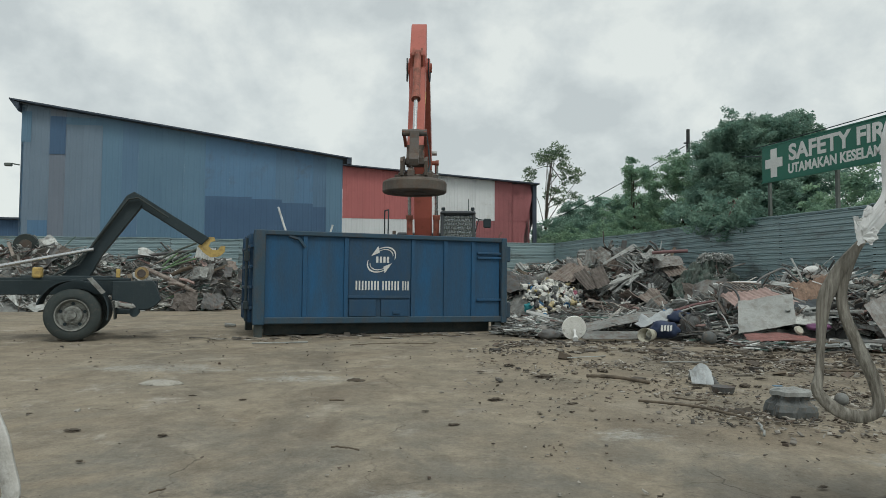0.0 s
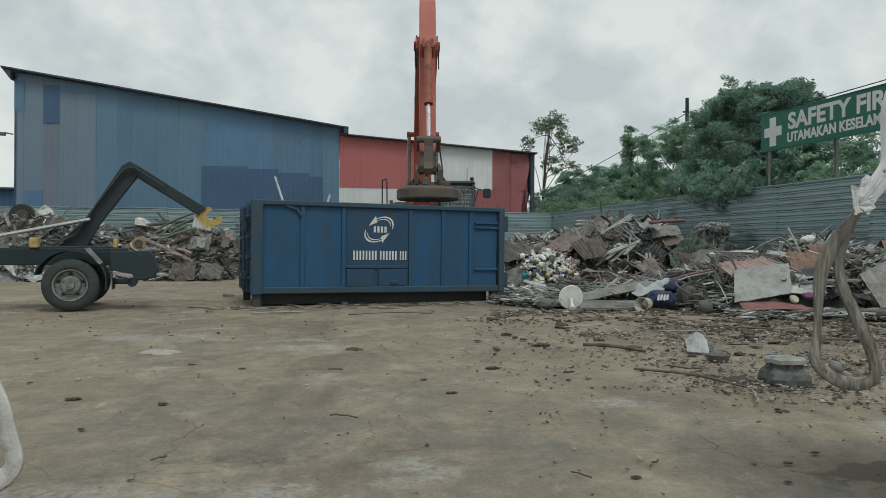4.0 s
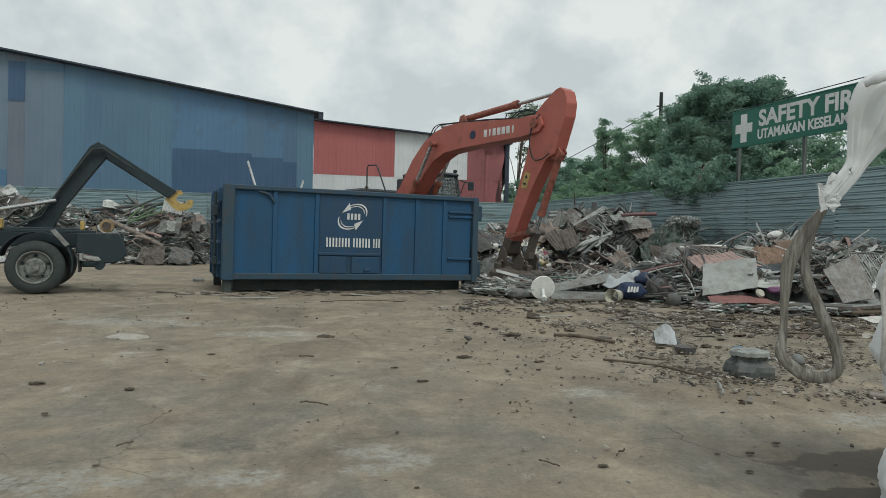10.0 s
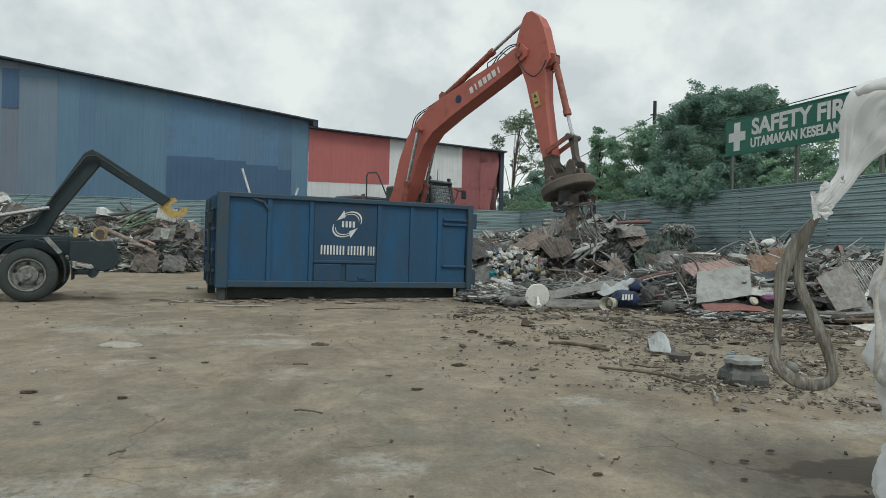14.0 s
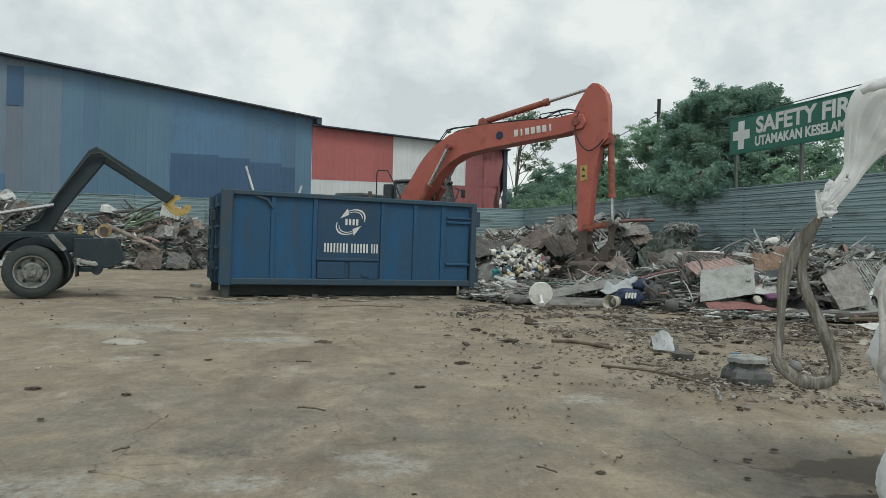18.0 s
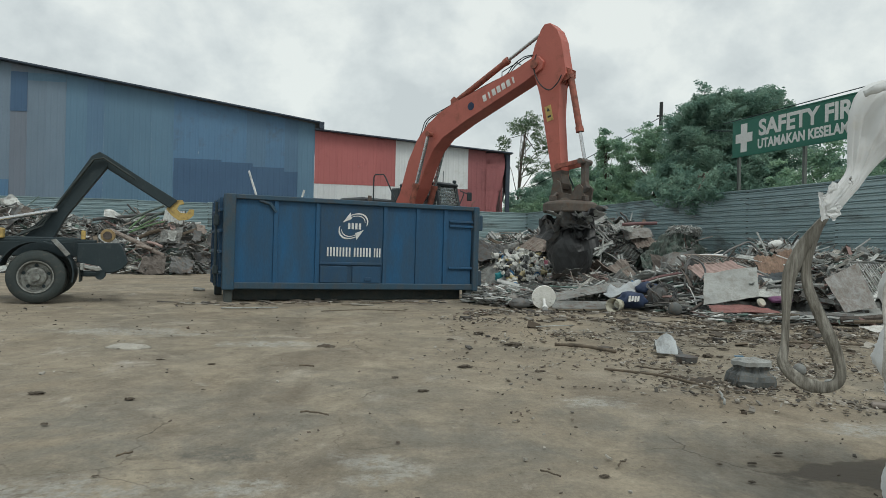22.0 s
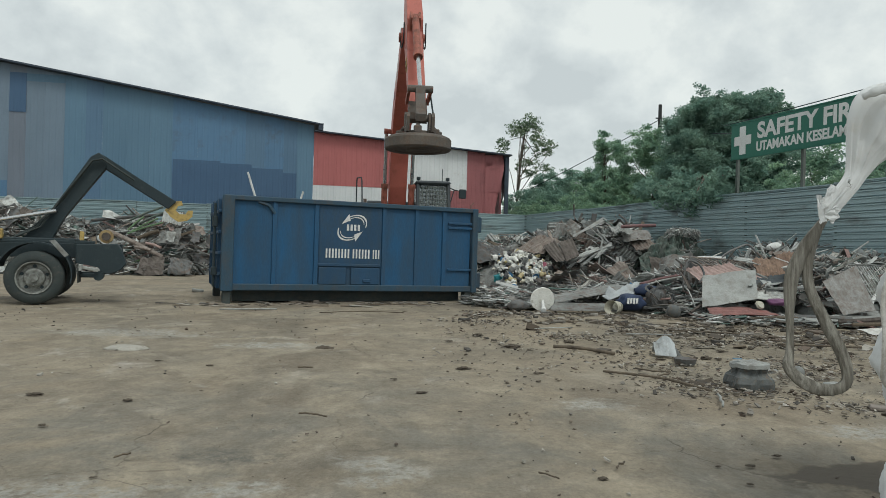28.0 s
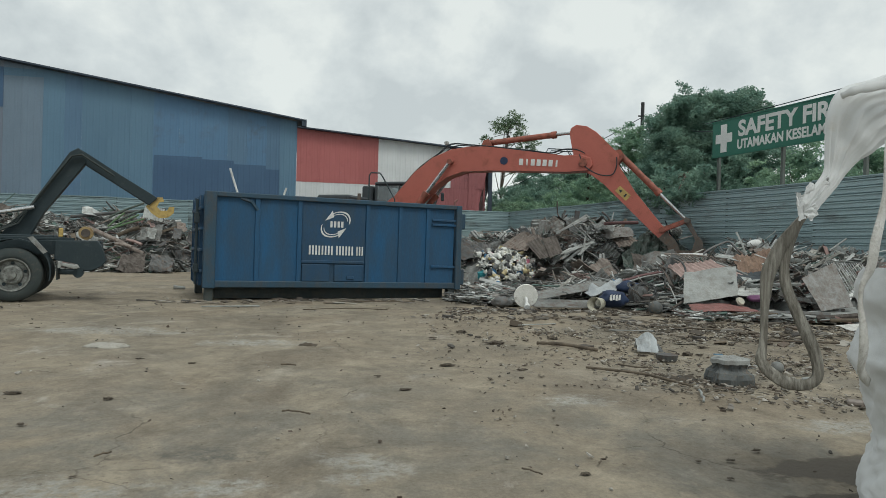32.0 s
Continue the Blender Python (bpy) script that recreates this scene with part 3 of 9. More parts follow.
# ---- buildings behind the fence ----
def sheet_wall(bm, s0, s1, z0, top, rib=0.28, y=0.0):
    """Ribbed cladding from s0 to s1, z0 up to top(s)."""
    prof = []
    s = s0
    while s < s1 - 0.01:
        e = min(s + rib, s1)
        w = e - s
        prof += [(s, 0.0), (s + w * 0.62, 0.0), (s + w * 0.72, -0.012), (s + w * 0.9, -0.012)]
        s = e
    prof.append((s1, 0.0))
    lo = [bm.verts.new((a, y + d, z0)) for a, d in prof]
    hi = [bm.verts.new((a, y + d, top(a) if callable(top) else top)) for a, d in prof]
    for i in range(len(prof) - 1):
        bm.faces.new((lo[i], lo[i + 1], hi[i + 1], hi[i]))
    return bm


def blue_warehouse():
    b = thing("warehouse", Matrix.Translation((-20.66, 32.67, 0)) @ pose(0, 0, 0, 0, 0, BACK_TURN), "long blue warehouse clad in patched steel sheets behind the fence", "building")
    top = lambda s: 9.58 - s * 0.149
    edges = [0.0, 0.42, 1.3, 2.03, 2.86, 3.72, 4.66, 5.42, 6.56, 7.6, 8.62, 9.8, 10.9, 12.08, 13.0, 13.94, 14.6, 15.42]
    names = ["grey_sheet", "grey_sheet", "dusk_sheet", "grey_sheet", "grey_sheet", "teal_sheet", "haze_sheet", "teal_sheet", "teal_sheet", "teal_sheet", "blue_sheet", "blue_sheet", "blue_sheet", "haze_sheet", "blue_sheet", "haze_sheet", "teal_sheet"]
    for k, (s0, s1, nm) in enumerate(zip(edges, edges[1:], names)):
        part("cladding_sheet", sheet_wall(B(), s0, s1, 0, top, y=0.004 * (k % 2)), nm, b)
    for s0, s1, z0, z1, nm in ((1.3, 2.03, 7.14, 9.0, "navy_sheet"), (0.0, 0.45, 7.7, 9.2, "teal_sheet"), (2.03, 3.72, 8.62, 8.98, "teal_sheet"), (8.66, 10.9, 2.6, 5.25, "navy_sheet"), (10.9, 12.4, 2.6, 5.15, "navy_sheet"), (12.4, 13.94, 2.6, 4.98, "navy_sheet"), (13.94, 14.6, 2.6, 4.80, "navy_sheet"), (0.4, 1.3, 2.6, 3.9, "blue_sheet")):
        part("patch_sheet", sheet_wall(B(), s0, s1, z0, z1, y=-0.026), nm, b)
    side = B()
    box(side, (0.06, 6.0, 4.7), (0.1, 12, 9.4))
    part("side_wall", side, "blue_sheet", b)
    roof = B()
    prism(roof, [(-0.42, 9.74), (15.88, 7.32), (15.88, 7.26), (-0.42, 9.66)], -0.45, 12, place=lambda y, a, z: (a, y, z))
    part("roof", roof, "roof_edge", b)
    tr = B()
    prism(tr, [(-0.42, 9.66), (0.0, 9.10), (0.0, 9.55)], -0.4, 0.0, place=lambda y, a, z: (a, y, z))
    part("eave_bracket", tr, "roof_edge", b)
    lamp = B()
    cyl(lamp, (0, -0.1, 6.55), (-0.35, -0.1, 6.62), 0.03, 6)
    box(lamp, (-0.5, -0.1, 6.56), (0.32, 0.2, 0.16), 0.03)
    part("wall_lamp", lamp, "post", b)
    flash = B()
    box(flash, (15.76, -0.3, 7.17), (0.24, 0.25, 0.34))
    part("gutter_end", flash, "roof_edge", b)
    low = B()
    sheet_wall(low, -6, -0.05, 0, 3.95, y=0.5)
    part("lean_to_wall", low, "navy_sheet", b)
    lr = B()
    box(lr, (-3.0, 1.5, 4.0), (6.0, 2.6, 0.08))
    part("lean_to_roof", lr, "roof_edge", b)


blue_warehouse()


def red_warehouse():
    b = thing("striped_warehouse", Matrix.Translation((-20.66, 32.67, 0)) @ pose(0, 0, 0, 0, 0, BACK_TURN), "low warehouse in red and white steel sheets with a torn end", "building")
    top = lambda s: 6.96 - (s - 15.43) * 0.072
    band = 4.27
    k = 0
    cuts = [15.43, 16.6, 17.65, 18.6, 19.55, 20.5, 21.45, 22.4, 23.4, 24.35, 25.35]
    for s, e in zip(cuts, cuts[1:]):
        up = "red_sheet" if s < 19.5 else "red_dull" if s > 23.3 else "white_sheet"
        dn = "white_sheet" if s < 22.3 else "red_dull"
        if e < 25.3:
            part("upper_sheet", sheet_wall(B(), s, e, band, top, y=0.004 * (k % 2)), up, b)
            part("lower_sheet", sheet_wall(B(), s, e, 0, band, y=0.012 + 0.004 * (k % 2)), dn, b)
        else:
            torn = lambda z: e - 0.42 * math.exp(-((z - 3.4) / 0.9) ** 2) - 0.06 * math.sin(z * 3)
            for nm, z0, z1, q in (("upper_sheet", band, top(e), 0.0), ("lower_sheet", 0.0, band, 0.012)):
                g = B()
                grid(g, 12, 10, lambda u, v: (s + (torn(z0 + (z1 - z0) * v) - s) * u, q + 0.012 * math.sin(u * 20) - 0.10 * u ** 6 * math.sin(v * 4), z0 + (z1 - z0) * v), 0.004)
                part(nm, g, up, b)
        k += 1
    roof = B()
    prism(roof, [(15.45, 7.01), (25.75, 6.28), (25.75, 6.22), (15.45, 6.95)], -0.35, 10, place=lambda y, a, z: (a, y, z))
    part("roof", roof, "roof_edge", b)
    end = B()
    def flap(u, v):
        return (25.42 + 0.12 * math.sin(v * 5) + 0.05 * u - 0.35 * math.exp(-((v - 0.5) / 0.16) ** 2) * (1 - u), -0.12 + 1.2 * u, 6.2 - v * 6.2)
    grid(end, 4, 18, flap, 0.0)
    part("torn_end_sheet", end, "roof_edge", b)
    back = B()
    box(back, (25.3, 5, 3.1), (0.1, 9.6, 6.2))
    part("end_wall", back, "red_dull", b)
    # Added post, broadened to fill out the dark band of the torn end sheet.
    col = B()
    box(col, (25.55, -0.05, 3.1), (0.22, 0.1, 6.2), 0.02)
    part("corner_post", col, "roof_edge", b)


red_warehouse()


# ---- safety sign over the side fence ----
def safety_sign():
    s = thing("safety_sign", Matrix.Translation((9.13, 19.6, 0)) @ pose(0, 0, 0, 0, 0, SIDE_TURN), "green board on steel posts with white safety lettering", "sign")
    bd = B()
    box(bd, (2.6, 0, 4.47), (5.3, 0.05, 1.0), 0.008)
    part("board", bd, "sign_green", s)
    rim = B()
    for z in (3.955, 4.985):
        box(rim, (2.6, -0.01, z), (5.36, 0.06, 0.03))
    part("board_trim", rim, "sign_green", s)
    for x in (0.12, 2.5, 4.9):
        p = B()
        box(p, (x, 0.09, 2.45), (0.08, 0.08, 4.9))
        part("post", p, "post", s)
    c = B()
    box(c, (0.43, -0.032, 4.47), (0.24, 0.012, 0.80))
    box(c, (0.43, -0.032, 4.47), (0.66, 0.010, 0.26))
    part("cross", c, "sign_white", s, "white cross")
    up = pose(0, 0, 0, 90, 0, 0)
    text_obj("lettering", "SAFETY FIRST", 0.60, "sign_white", s, pose(1.0, -0.03, 4.46) @ up, label="white capital letters", squeeze=3.66, bold=0.02)
    text_obj("lettering", "UTAMAKAN KESELAMATAN", 0.36, "sign_white", s, pose(0.97, -0.03, 4.10) @ up, label="smaller white capital letters", squeeze=3.74, bold=0.012)
    arm = B()
    tube(arm, [(-0.4, -0.02, 5.02), (2.6, -0.02, 5.06), (5.4, -0.02, 5.1)], 0.013)
    part("cable_bracket", arm, "black", s)
    return s


safety_sign()


# ---- utility pole and wires ----
def utility_pole():
    p = thing("utility_pole", Matrix.Translation((13.48, 38, 0)), "dark utility pole behind the trees with slack wires", "pole")
    b = B()
    cyl(b, (0, 0, 0), (0, 0, 9.65), 0.15, 10, 0.095)
    part("shaft", b, "wood_pole", p)
    c = B()
    box(c, (-0.05, 0, 8.87), (0.38, 0.06, 0.08))
    part("crossarm", c, "wood_pole", p)
    for a, z, drop in (((-11.4, 16.0, -5.9), 8.82, 0.3), ((-2.6, -18.6, -3.78), 8.76, 0.45)):
        w = B()
        e = Vector(a)
        tube(w, [(e.x * t, e.y * t, z + e.z * t - drop * 4 * t * (1 - t)) for t in [i / 10 for i in range(11)]], 0.022, 5)
        part("wire", w, "black", p)
    return p


utility_pole()


# ---- blue scrap container ----
def container():
    L, W = 5.33, 2.45
    c = thing("scrap_container", Matrix.Translation((-3.70, 13.005, 0)) @ pose(0, 0, 0, 0, 0.35, 20.7), "large blue open-top steel scrap container with dark worn frame", "container")

    def wall(y, face):
        b = B()
        box(b, (L / 2, y, 1.15), (L - 0.3, 0.03, 1.76))
        part("side_panel", b, "bin_blue", c)
        for s in (0.98, 1.80, 3.21, 3.93, 4.56):
            r = B()
            prism(r, [(s - 0.05, 0.0), (s - 0.04, -0.035), (s + 0.04, -0.035), (s + 0.05, 0.0)], 0.3, 1.97, place=lambda z, a, d: (a, y + face * 0.015 - face * d, z))
            part("stiffener", r, "bin_blue", c)
        t = B()
        box(t, (L / 2, y + face * 0.02, 2.012), (L, 0.13, 0.095), 0.015)
        part("top_rail", t, "bin_frame", c)
        t = B()
        box(t, (L / 2, y + face * 0.01, 0.31), (L, 0.12, 0.13), 0.015)
        part("bottom_rail", t, "bin_frame", c)
        for s, w in ((0.11, 0.22), (L - 0.06, 0.13)):
            p = B()
            box(p, (s, y + face * 0.03, 1.145), (w, 0.15, 1.83), 0.015)
            part("corner_post", p, "bin_frame", c)

    wall(0.06, -1)
    wall(W - 0.06, 1)
    dk = B()
    box(dk, (2.505, 0.040, 1.15), (1.30, 0.010, 1.60))
    part("logo_panel", dk, "bin_dark", c, "darker repainted panel behind the logo")
    for s0, s1, z0, z1 in ((1.86, 2.42, 0.38, 0.72), (2.52, 3.12, 0.38, 0.72), (1.84, 3.14, 0.74, 0.80)):
        b = B()
        box(b, ((s0 + s1) / 2, 0.015, (z0 + z1) / 2), (s1 - s0, 0.04, z1 - z0), 0.01)
        part("access_plate", b, "bin_dark", c)
    b = B()
    box(b, (2.85, -0.012, 0.46), (0.16, 0.03, 0.07), 0.008)
    part("plate_handle", b, "bin_dark", c)
    for z in (1.72, 1.62, 0.72):
        b = B()
        box(b, (4.93, 0.025, z), (0.56, 0.05, 0.05), 0.008)
        part("cross_bar", b, "bin_blue", c)
    b = B()
    tube(b, [(0.66, 0.02, 1.96), (0.86, 0.02, 1.90), (0.98, 0.02, 1.74)], 0.035, 6)
    part("corner_strut", b, "bin_frame", c)
    b = B()
    box(b, (L / 2, W / 2, 0.29), (L - 0.1, W - 0.1, 0.06))
    part("floor_plate", b, "bin_frame", c)
    # end at the hook side: ribbed wall, hinges and lock bar
    b = B()
    box(b, (0.03, W / 2, 1.13), (0.05, W - 0.2, 1.72))
    end = part("end_wall", b, "bin_dark", c)
    for q in range(6):
        b = B()
        box(b, (-0.025, 0.3 + q * 0.37, 1.13), (0.06, 0.07, 1.72))
        part("rib", b, "bin_dark", end)
    for z in (0.55, 0.95, 1.35, 1.75):
        b = B()
        box(b, (-0.02, W / 2, z), (0.07, W - 0.2, 0.06), 0.01)
        part("end_bar", b, "bin_dark", c)
    b = B()
    cyl(b, (-0.11, 0.25, 0.3), (-0.11, 0.25, 1.9), 0.025, 8)
    box(b, (-0.11, 0.25, 1.55), (0.09, 0.12, 0.2), 0.01)
    box(b, (-0.11, 0.25, 0.6), (0.09, 0.12, 0.16), 0.01)
    part("lock_bar", b, "black", c)
    b = B()
    box(b, (L - 0.03, W / 2, 1.13), (0.05, W - 0.2, 1.72))
    part("tail_gate", b, "bin_frame", c)
    for z in (0.5, 1.72):
        b = B()
        box(b, (L + 0.06, 0.1, z), (0.14, 0.12, 0.34), 0.02)
        part("gate_hinge", b, "bin_frame", c)
    b = B()
    tube(b, [(L - 0.12, 0.1, 2.0), (L - 0.12, 0.1, 2.14), (L - 0.06, 0.1, 2.2)], 0.02)
    part("pull_lever", b, "red", c, "small red lever")
    for y in (0.42, W - 0.42):
        b = B()
        box(b, (L / 2, y, 0.14), (L - 0.5, 0.16, 0.25), 0.01)
        part("skid_rail", b, "underframe", c)
    for s in (0.12, L - 0.18):
        for y in (0.12, W - 0.12):
            b = B()
            box(b, (s, y, 0.12), (0.15, 0.2, 0.28), 0.01)
            part("foot", b, "underframe", c)
    # logo: two pairs of curved arrows round a pair of blocks, name as plain letter bars
    cx, cz, RX, RZ = 2.53, 1.535, 0.285, 0.245
    on_face = lambda y, a, z: (a, 0.033 + y, z)
    turn = lambda r, a: (cx + r * RX * math.cos(a) + 0.05 * r * math.sin(a), cz + r * RZ * math.sin(a) + 0.05 * r * math.cos(a))
    for k in (0, 1):
        for r, a0, a1, wide in ((1.02, -0.15, 2.05, 0.055), (0.84, 0.15, 1.95, 0.035)):
            b = B()
            n = 18
            arc = [(a0 + (a1 - a0) * i / n + k * math.pi, wide * (0.25 + 0.75 * math.sin(math.pi * (0.1 + 0.75 * i / n)))) for i in range(n + 1)]
            prism(b, [turn(r + w, a) for a, w in arc] + [turn(r - w, a) for a, w in arc][::-1], -0.005, 0.0, place=on_face)
            if r == 1.02:
                ae = arc[-1][0]
                prism(b, [turn(1.30, ae - 0.12), turn(0.96, ae + 0.60), turn(0.68, ae - 0.10)], -0.007, 0.0, place=on_face)
            part("logo_arrow", b, "white", c, "white painted curved arrow")
    b = B()
    for x, w, z, h in ((cx - 0.09, 0.045, cz, 0.125), (cx - 0.015, 0.045, cz, 0.125), (cx + 0.06, 0.045, cz, 0.125), (cx + 0.135, 0.045, cz, 0.125)):
        box(b, (x, 0.029, z), (w, 0.008, h))
    part("logo_block", b, "white", c, "white painted upright bars")
    s = 1.985
    for k, w in enumerate([0.0575] * 8 + [0] + [0.0575] * 6 + [0] + [0.05] * 3):
        if w:
            b = B()
            box(b, (s + w / 2, 0.029, 1.005), (w * 0.56, 0.008, 0.185))
            part("name_bar", b, "white", c)
        s += w * 1.12 + (0.04 if not w else 0)
    return c


CONT = container()


# ---- hook-lift truck (its rear end stands in the yard) ----
def wheel_mesh_parts(parent, x, y):
    w = B()
    prof = [(0.262, 0.0), (0.34, -0.012), (0.43, 0.01), (0.457, 0.045), (0.46, 0.10), (0.46, 0.16), (0.457, 0.20), (0.43, 0.24), (0.262, 0.24)]
    n = 36
    rings = [[w.verts.new((r * math.cos(2 * math.pi * i / n), d, r * math.sin(2 * math.pi * i / n))) for i in range(n)] for r, d in prof]
    for a, b in zip(rings, rings[1:] + rings[:1]):
        for i in range(n):
            w.faces.new((a[i], a[(i + 1) % n], b[(i + 1) % n], b[i]))
    wheel = part("wheel", w, "rubber", parent, "worn black tyre on a grey steel rim", True, pose(x, y, 0.458))
    r = B()
    cyl(r, (0, 0.10, 0), (0, 0.2, 0), 0.255, 28)
    part("rim", r, "rim", wheel)
    d = B()
    deep = ((0.282, -0.018), (0.262, -0.014), (0.245, 0.05), (0.228, 0.085), (0.172, 0.085), (0.158, 0.03), (0.13, 0.015), (0.0, 0.015))
    grid(d, 32, 7, lambda u, v: (deep[int(round(v * 7))][0] * math.cos(2 * math.pi * u), deep[int(round(v * 7))][1], deep[int(round(v * 7))][0] * math.sin(2 * math.pi * u)))
    part("rim_dish", d, "rim", wheel)
    h = B()
    cyl(h, (0, -0.04, 0), (0, 0.1, 0), 0.07, 16, 0.09)
    part("hub", h, "rim", wheel)
    for k in range(8):
        b = B()
        a = 2 * math.pi * k / 8
        cyl(b, (0.125 * math.cos(a), -0.01, 0.125 * math.sin(a)), (0.125 * math.cos(a), 0.06, 0.125 * math.sin(a)), 0.016, 6)
        part("wheel_nut", b, "rim", wheel)
    for k in range(5):
        # Solid black disc: the shade inside a rim hole is put into its colour.
        b = B()
        a = 2 * math.pi * k / 5 + 0.3
        cyl(b, (0.2 * math.cos(a), 0.076, 0.2 * math.sin(a)), (0.2 * math.cos(a), 0.09, 0.2 * math.sin(a)), 0.03, 10)
        part("rim_hole", b, "black", wheel)
    return wheel


def truck():
    t = thing("hook_lift_truck", Matrix.Translation((-6.55, 11.93, 0)) @ pose(0, 0, 0, 0, 0, 20.7), "dark hook-lift truck rear with raised boom and yellow hook", "truck")
    wheel_mesh_parts(t, 0, 0.0)
    wheel_mesh_parts(t, 0.0, 0.27)
    wheel_mesh_parts(t, 0.0, 1.55)
    wheel_mesh_parts(t, 0.0, 1.82)
    b = B()
    for y in (0.72, 1.40):
        box(b, (-1.2, y, 0.93), (5.0, 0.09, 0.26), 0.01)
    box(b, (1.27, 1.05, 0.93), (0.1, 0.8, 0.26), 0.01)
    part("chassis_frame", b, "black", t)
    b = B()
    box(b, (-1.6, 0.35, 1.085), (5.0, 0.1, 0.05), 0.008)
    part("side_rail", b, "black", t)
    b = B()
    cyl(b, (0, 0.3, 0.458), (0, 1.8, 0.458), 0.09, 12)
    box(b, (0, 1.06, 0.46), (0.42, 0.4, 0.4), 0.08)
    part("rear_axle", b, "black", t)
    b = B()
    arc = [(0.58 * math.cos(a), 0.50 + 0.58 * math.sin(a)) for a in [math.radians(g) for g in range(-14, 171, 12)]]
    inner = [(x * 0.965, 0.5 + (z - 0.5) * 0.965) for x, z in arc][::-1]
    prism(b, arc + inner, 0.0, 0.55, place=lambda y, a, z: (a, y, z))
    part("mudguard", b, "black", t)
    b = B()
    prism(b, [(0.30, 1.12), (0.52, 0.86), (0.46, 0.82), (0.22, 1.10)], -0.03, 0.02, place=lambda y, a, z: (a, y, z))
    part("mudguard_stay", b, "galv", t, "pale worn steel stay")
    b = B()
    box(b, (0.66, 0.30, 0.50), (0.02, 0.45, 0.26))
    part("mud_flap", b, "rubber", t)
    b = B()
    prism(b, [(0.60, 1.06), (1.27, 1.07), (1.33, 0.98), (1.42, 0.70), (1.34, 0.60), (1.20, 0.53), (1.02, 0.52), (0.98, 0.66), (0.60, 0.71)], 0.22, 0.8, place=lambda y, a, z: (a, y, z))
    bmesh.ops.bevel(b, geom=[ed for ed in b.edges], offset=0.02, segments=2, profile=0.5, affect="EDGES")
    part("rear_bumper_box", b, "black", t)
    b = B()
    cyl(b, (0.98, 0.16, 0.49), (0.98, 0.6, 0.49), 0.085, 16, 0.075)
    part("air_tank", b, "black", t)
    b = B()
    box(b, (0.78, 0.45, 0.50), (0.30, 0.4, 0.09), 0.02)
    part("underrun_bar", b, "black", t)
    # Pale boxes stand in for an unidentified white piece behind the wheel.
    b = B()
    box(b, (0.70, 0.1, 0.64), (0.05, 0.25, 0.12), 0.01)
    box(b, (0.84, 0.1, 0.62), (0.28, 0.06, 0.06), 0.01, pose(0, 0, 0, 0, 12, 0))
    part("rear_lamp_bracket", b, "pale", t, "pale piece between wheel and bumper")
    b = B()
    cyl(b, (1.08, 0.28, 1.2), (1.08, 0.50, 1.2), 0.12, 18)
    part("rear_roller", b, "roller_tan", t, "worn tan guide roller")
    b = B()
    cyl(b, (1.08, 0.25, 1.2), (1.08, 0.28, 1.2), 0.075, 14)
    part("roller_core", b, "rust", t)
    b = B()
    box(b, (0.68, 0.4, 1.2), (0.07, 0.07, 0.16), 0.01)
    part("guide_block", b, "yellow", t, "small yellow block")
    b = B()
    box(b, (-0.60, 0.3, 1.2), (0.15, 0.2, 0.18), 0.02)
    part("valve_box", b, "yellow", t, "dull yellow box")
    # L-shaped hook boom in the middle of the truck
    y0, y1 = 0.93, 1.19
    b = B()
    prism(b, [(-0.40, 1.05), (0.10, 1.05), (0.34, 1.55), (1.02, 2.52), (1.02, 2.68), (0.88, 2.79), (0.74, 2.70), (0.10, 1.62)], y0, y1, place=lambda y, a, z: (a, y, z))
    bmesh.ops.bevel(b, geom=[ed for ed in b.edges], offset=0.014, segments=2, profile=0.5, affect="EDGES")
    part("lower_boom", b, "black", t)
    b = B()
    prism(b, [(0.78, 2.72), (0.88, 2.785), (1.0, 2.72), (1.61, 2.33), (2.27, 1.93), (2.12, 1.78), (0.98, 2.50)], y0 + 0.03, y1 - 0.03, place=lambda y, a, z: (a, y, z))
    bmesh.ops.bevel(b, geom=[ed for ed in b.edges], offset=0.014, segments=2, profile=0.5, affect="EDGES")
    part("hook_boom", b, "black", t)
    b = B()
    outer = [(x + 0.2, z + 0.0) for x, z in ((2.0, 1.94), (2.16, 1.95), (2.19, 1.87), (2.10, 1.85), (2.06, 1.76), (2.13, 1.69), (2.24, 1.69), (2.29, 1.77), (2.38, 1.77), (2.37, 1.65), (2.27, 1.56), (2.10, 1.54), (1.97, 1.63), (1.86, 1.76))]
    prism(b, outer, y0 + 0.08, y1 - 0.08, place=lambda y, a, z: (a, y, z))
    part("hook", b, "yellow", t, "scuffed yellow steel hook")
    b = B()
    cyl(b, (-2.9, 0.6, 0.94), (-1.5, 0.6, 1.255), 0.06, 12)
    part("lift_cylinder", b, "black", t)
    b = B()
    cyl(b, (-2.0, 0.6, 1.14), (0.22, 0.75, 1.645), 0.035, 12)
    part("lift_rod", b, "chrome", t, "bright steel piston rod")
    for k in range(3):
        b = B()
        y = 0.88 - 0.03 * k
        tube(b, [(-0.5, y, 1.12), (-0.15 + 0.06 * k, y, 1.35), (0.30, y, 1.85 + 0.03 * k), (0.78, y, 2.62), (0.95, y, 2.66), (1.5, y, 2.30)], 0.016, 6)
        part("hose", b, "rubber", t)
    b = B()
    box(b, (-0.2, 1.06, 1.10), (1.5, 0.75, 0.10), 0.02)
    part("boom_base", b, "black", t)
    b = B()
    box(b, (-2.2, 0.5, 0.62), (1.0, 0.7, 0.5), 0.06)
    part("tank", b, "black", t)
    return t


truck()


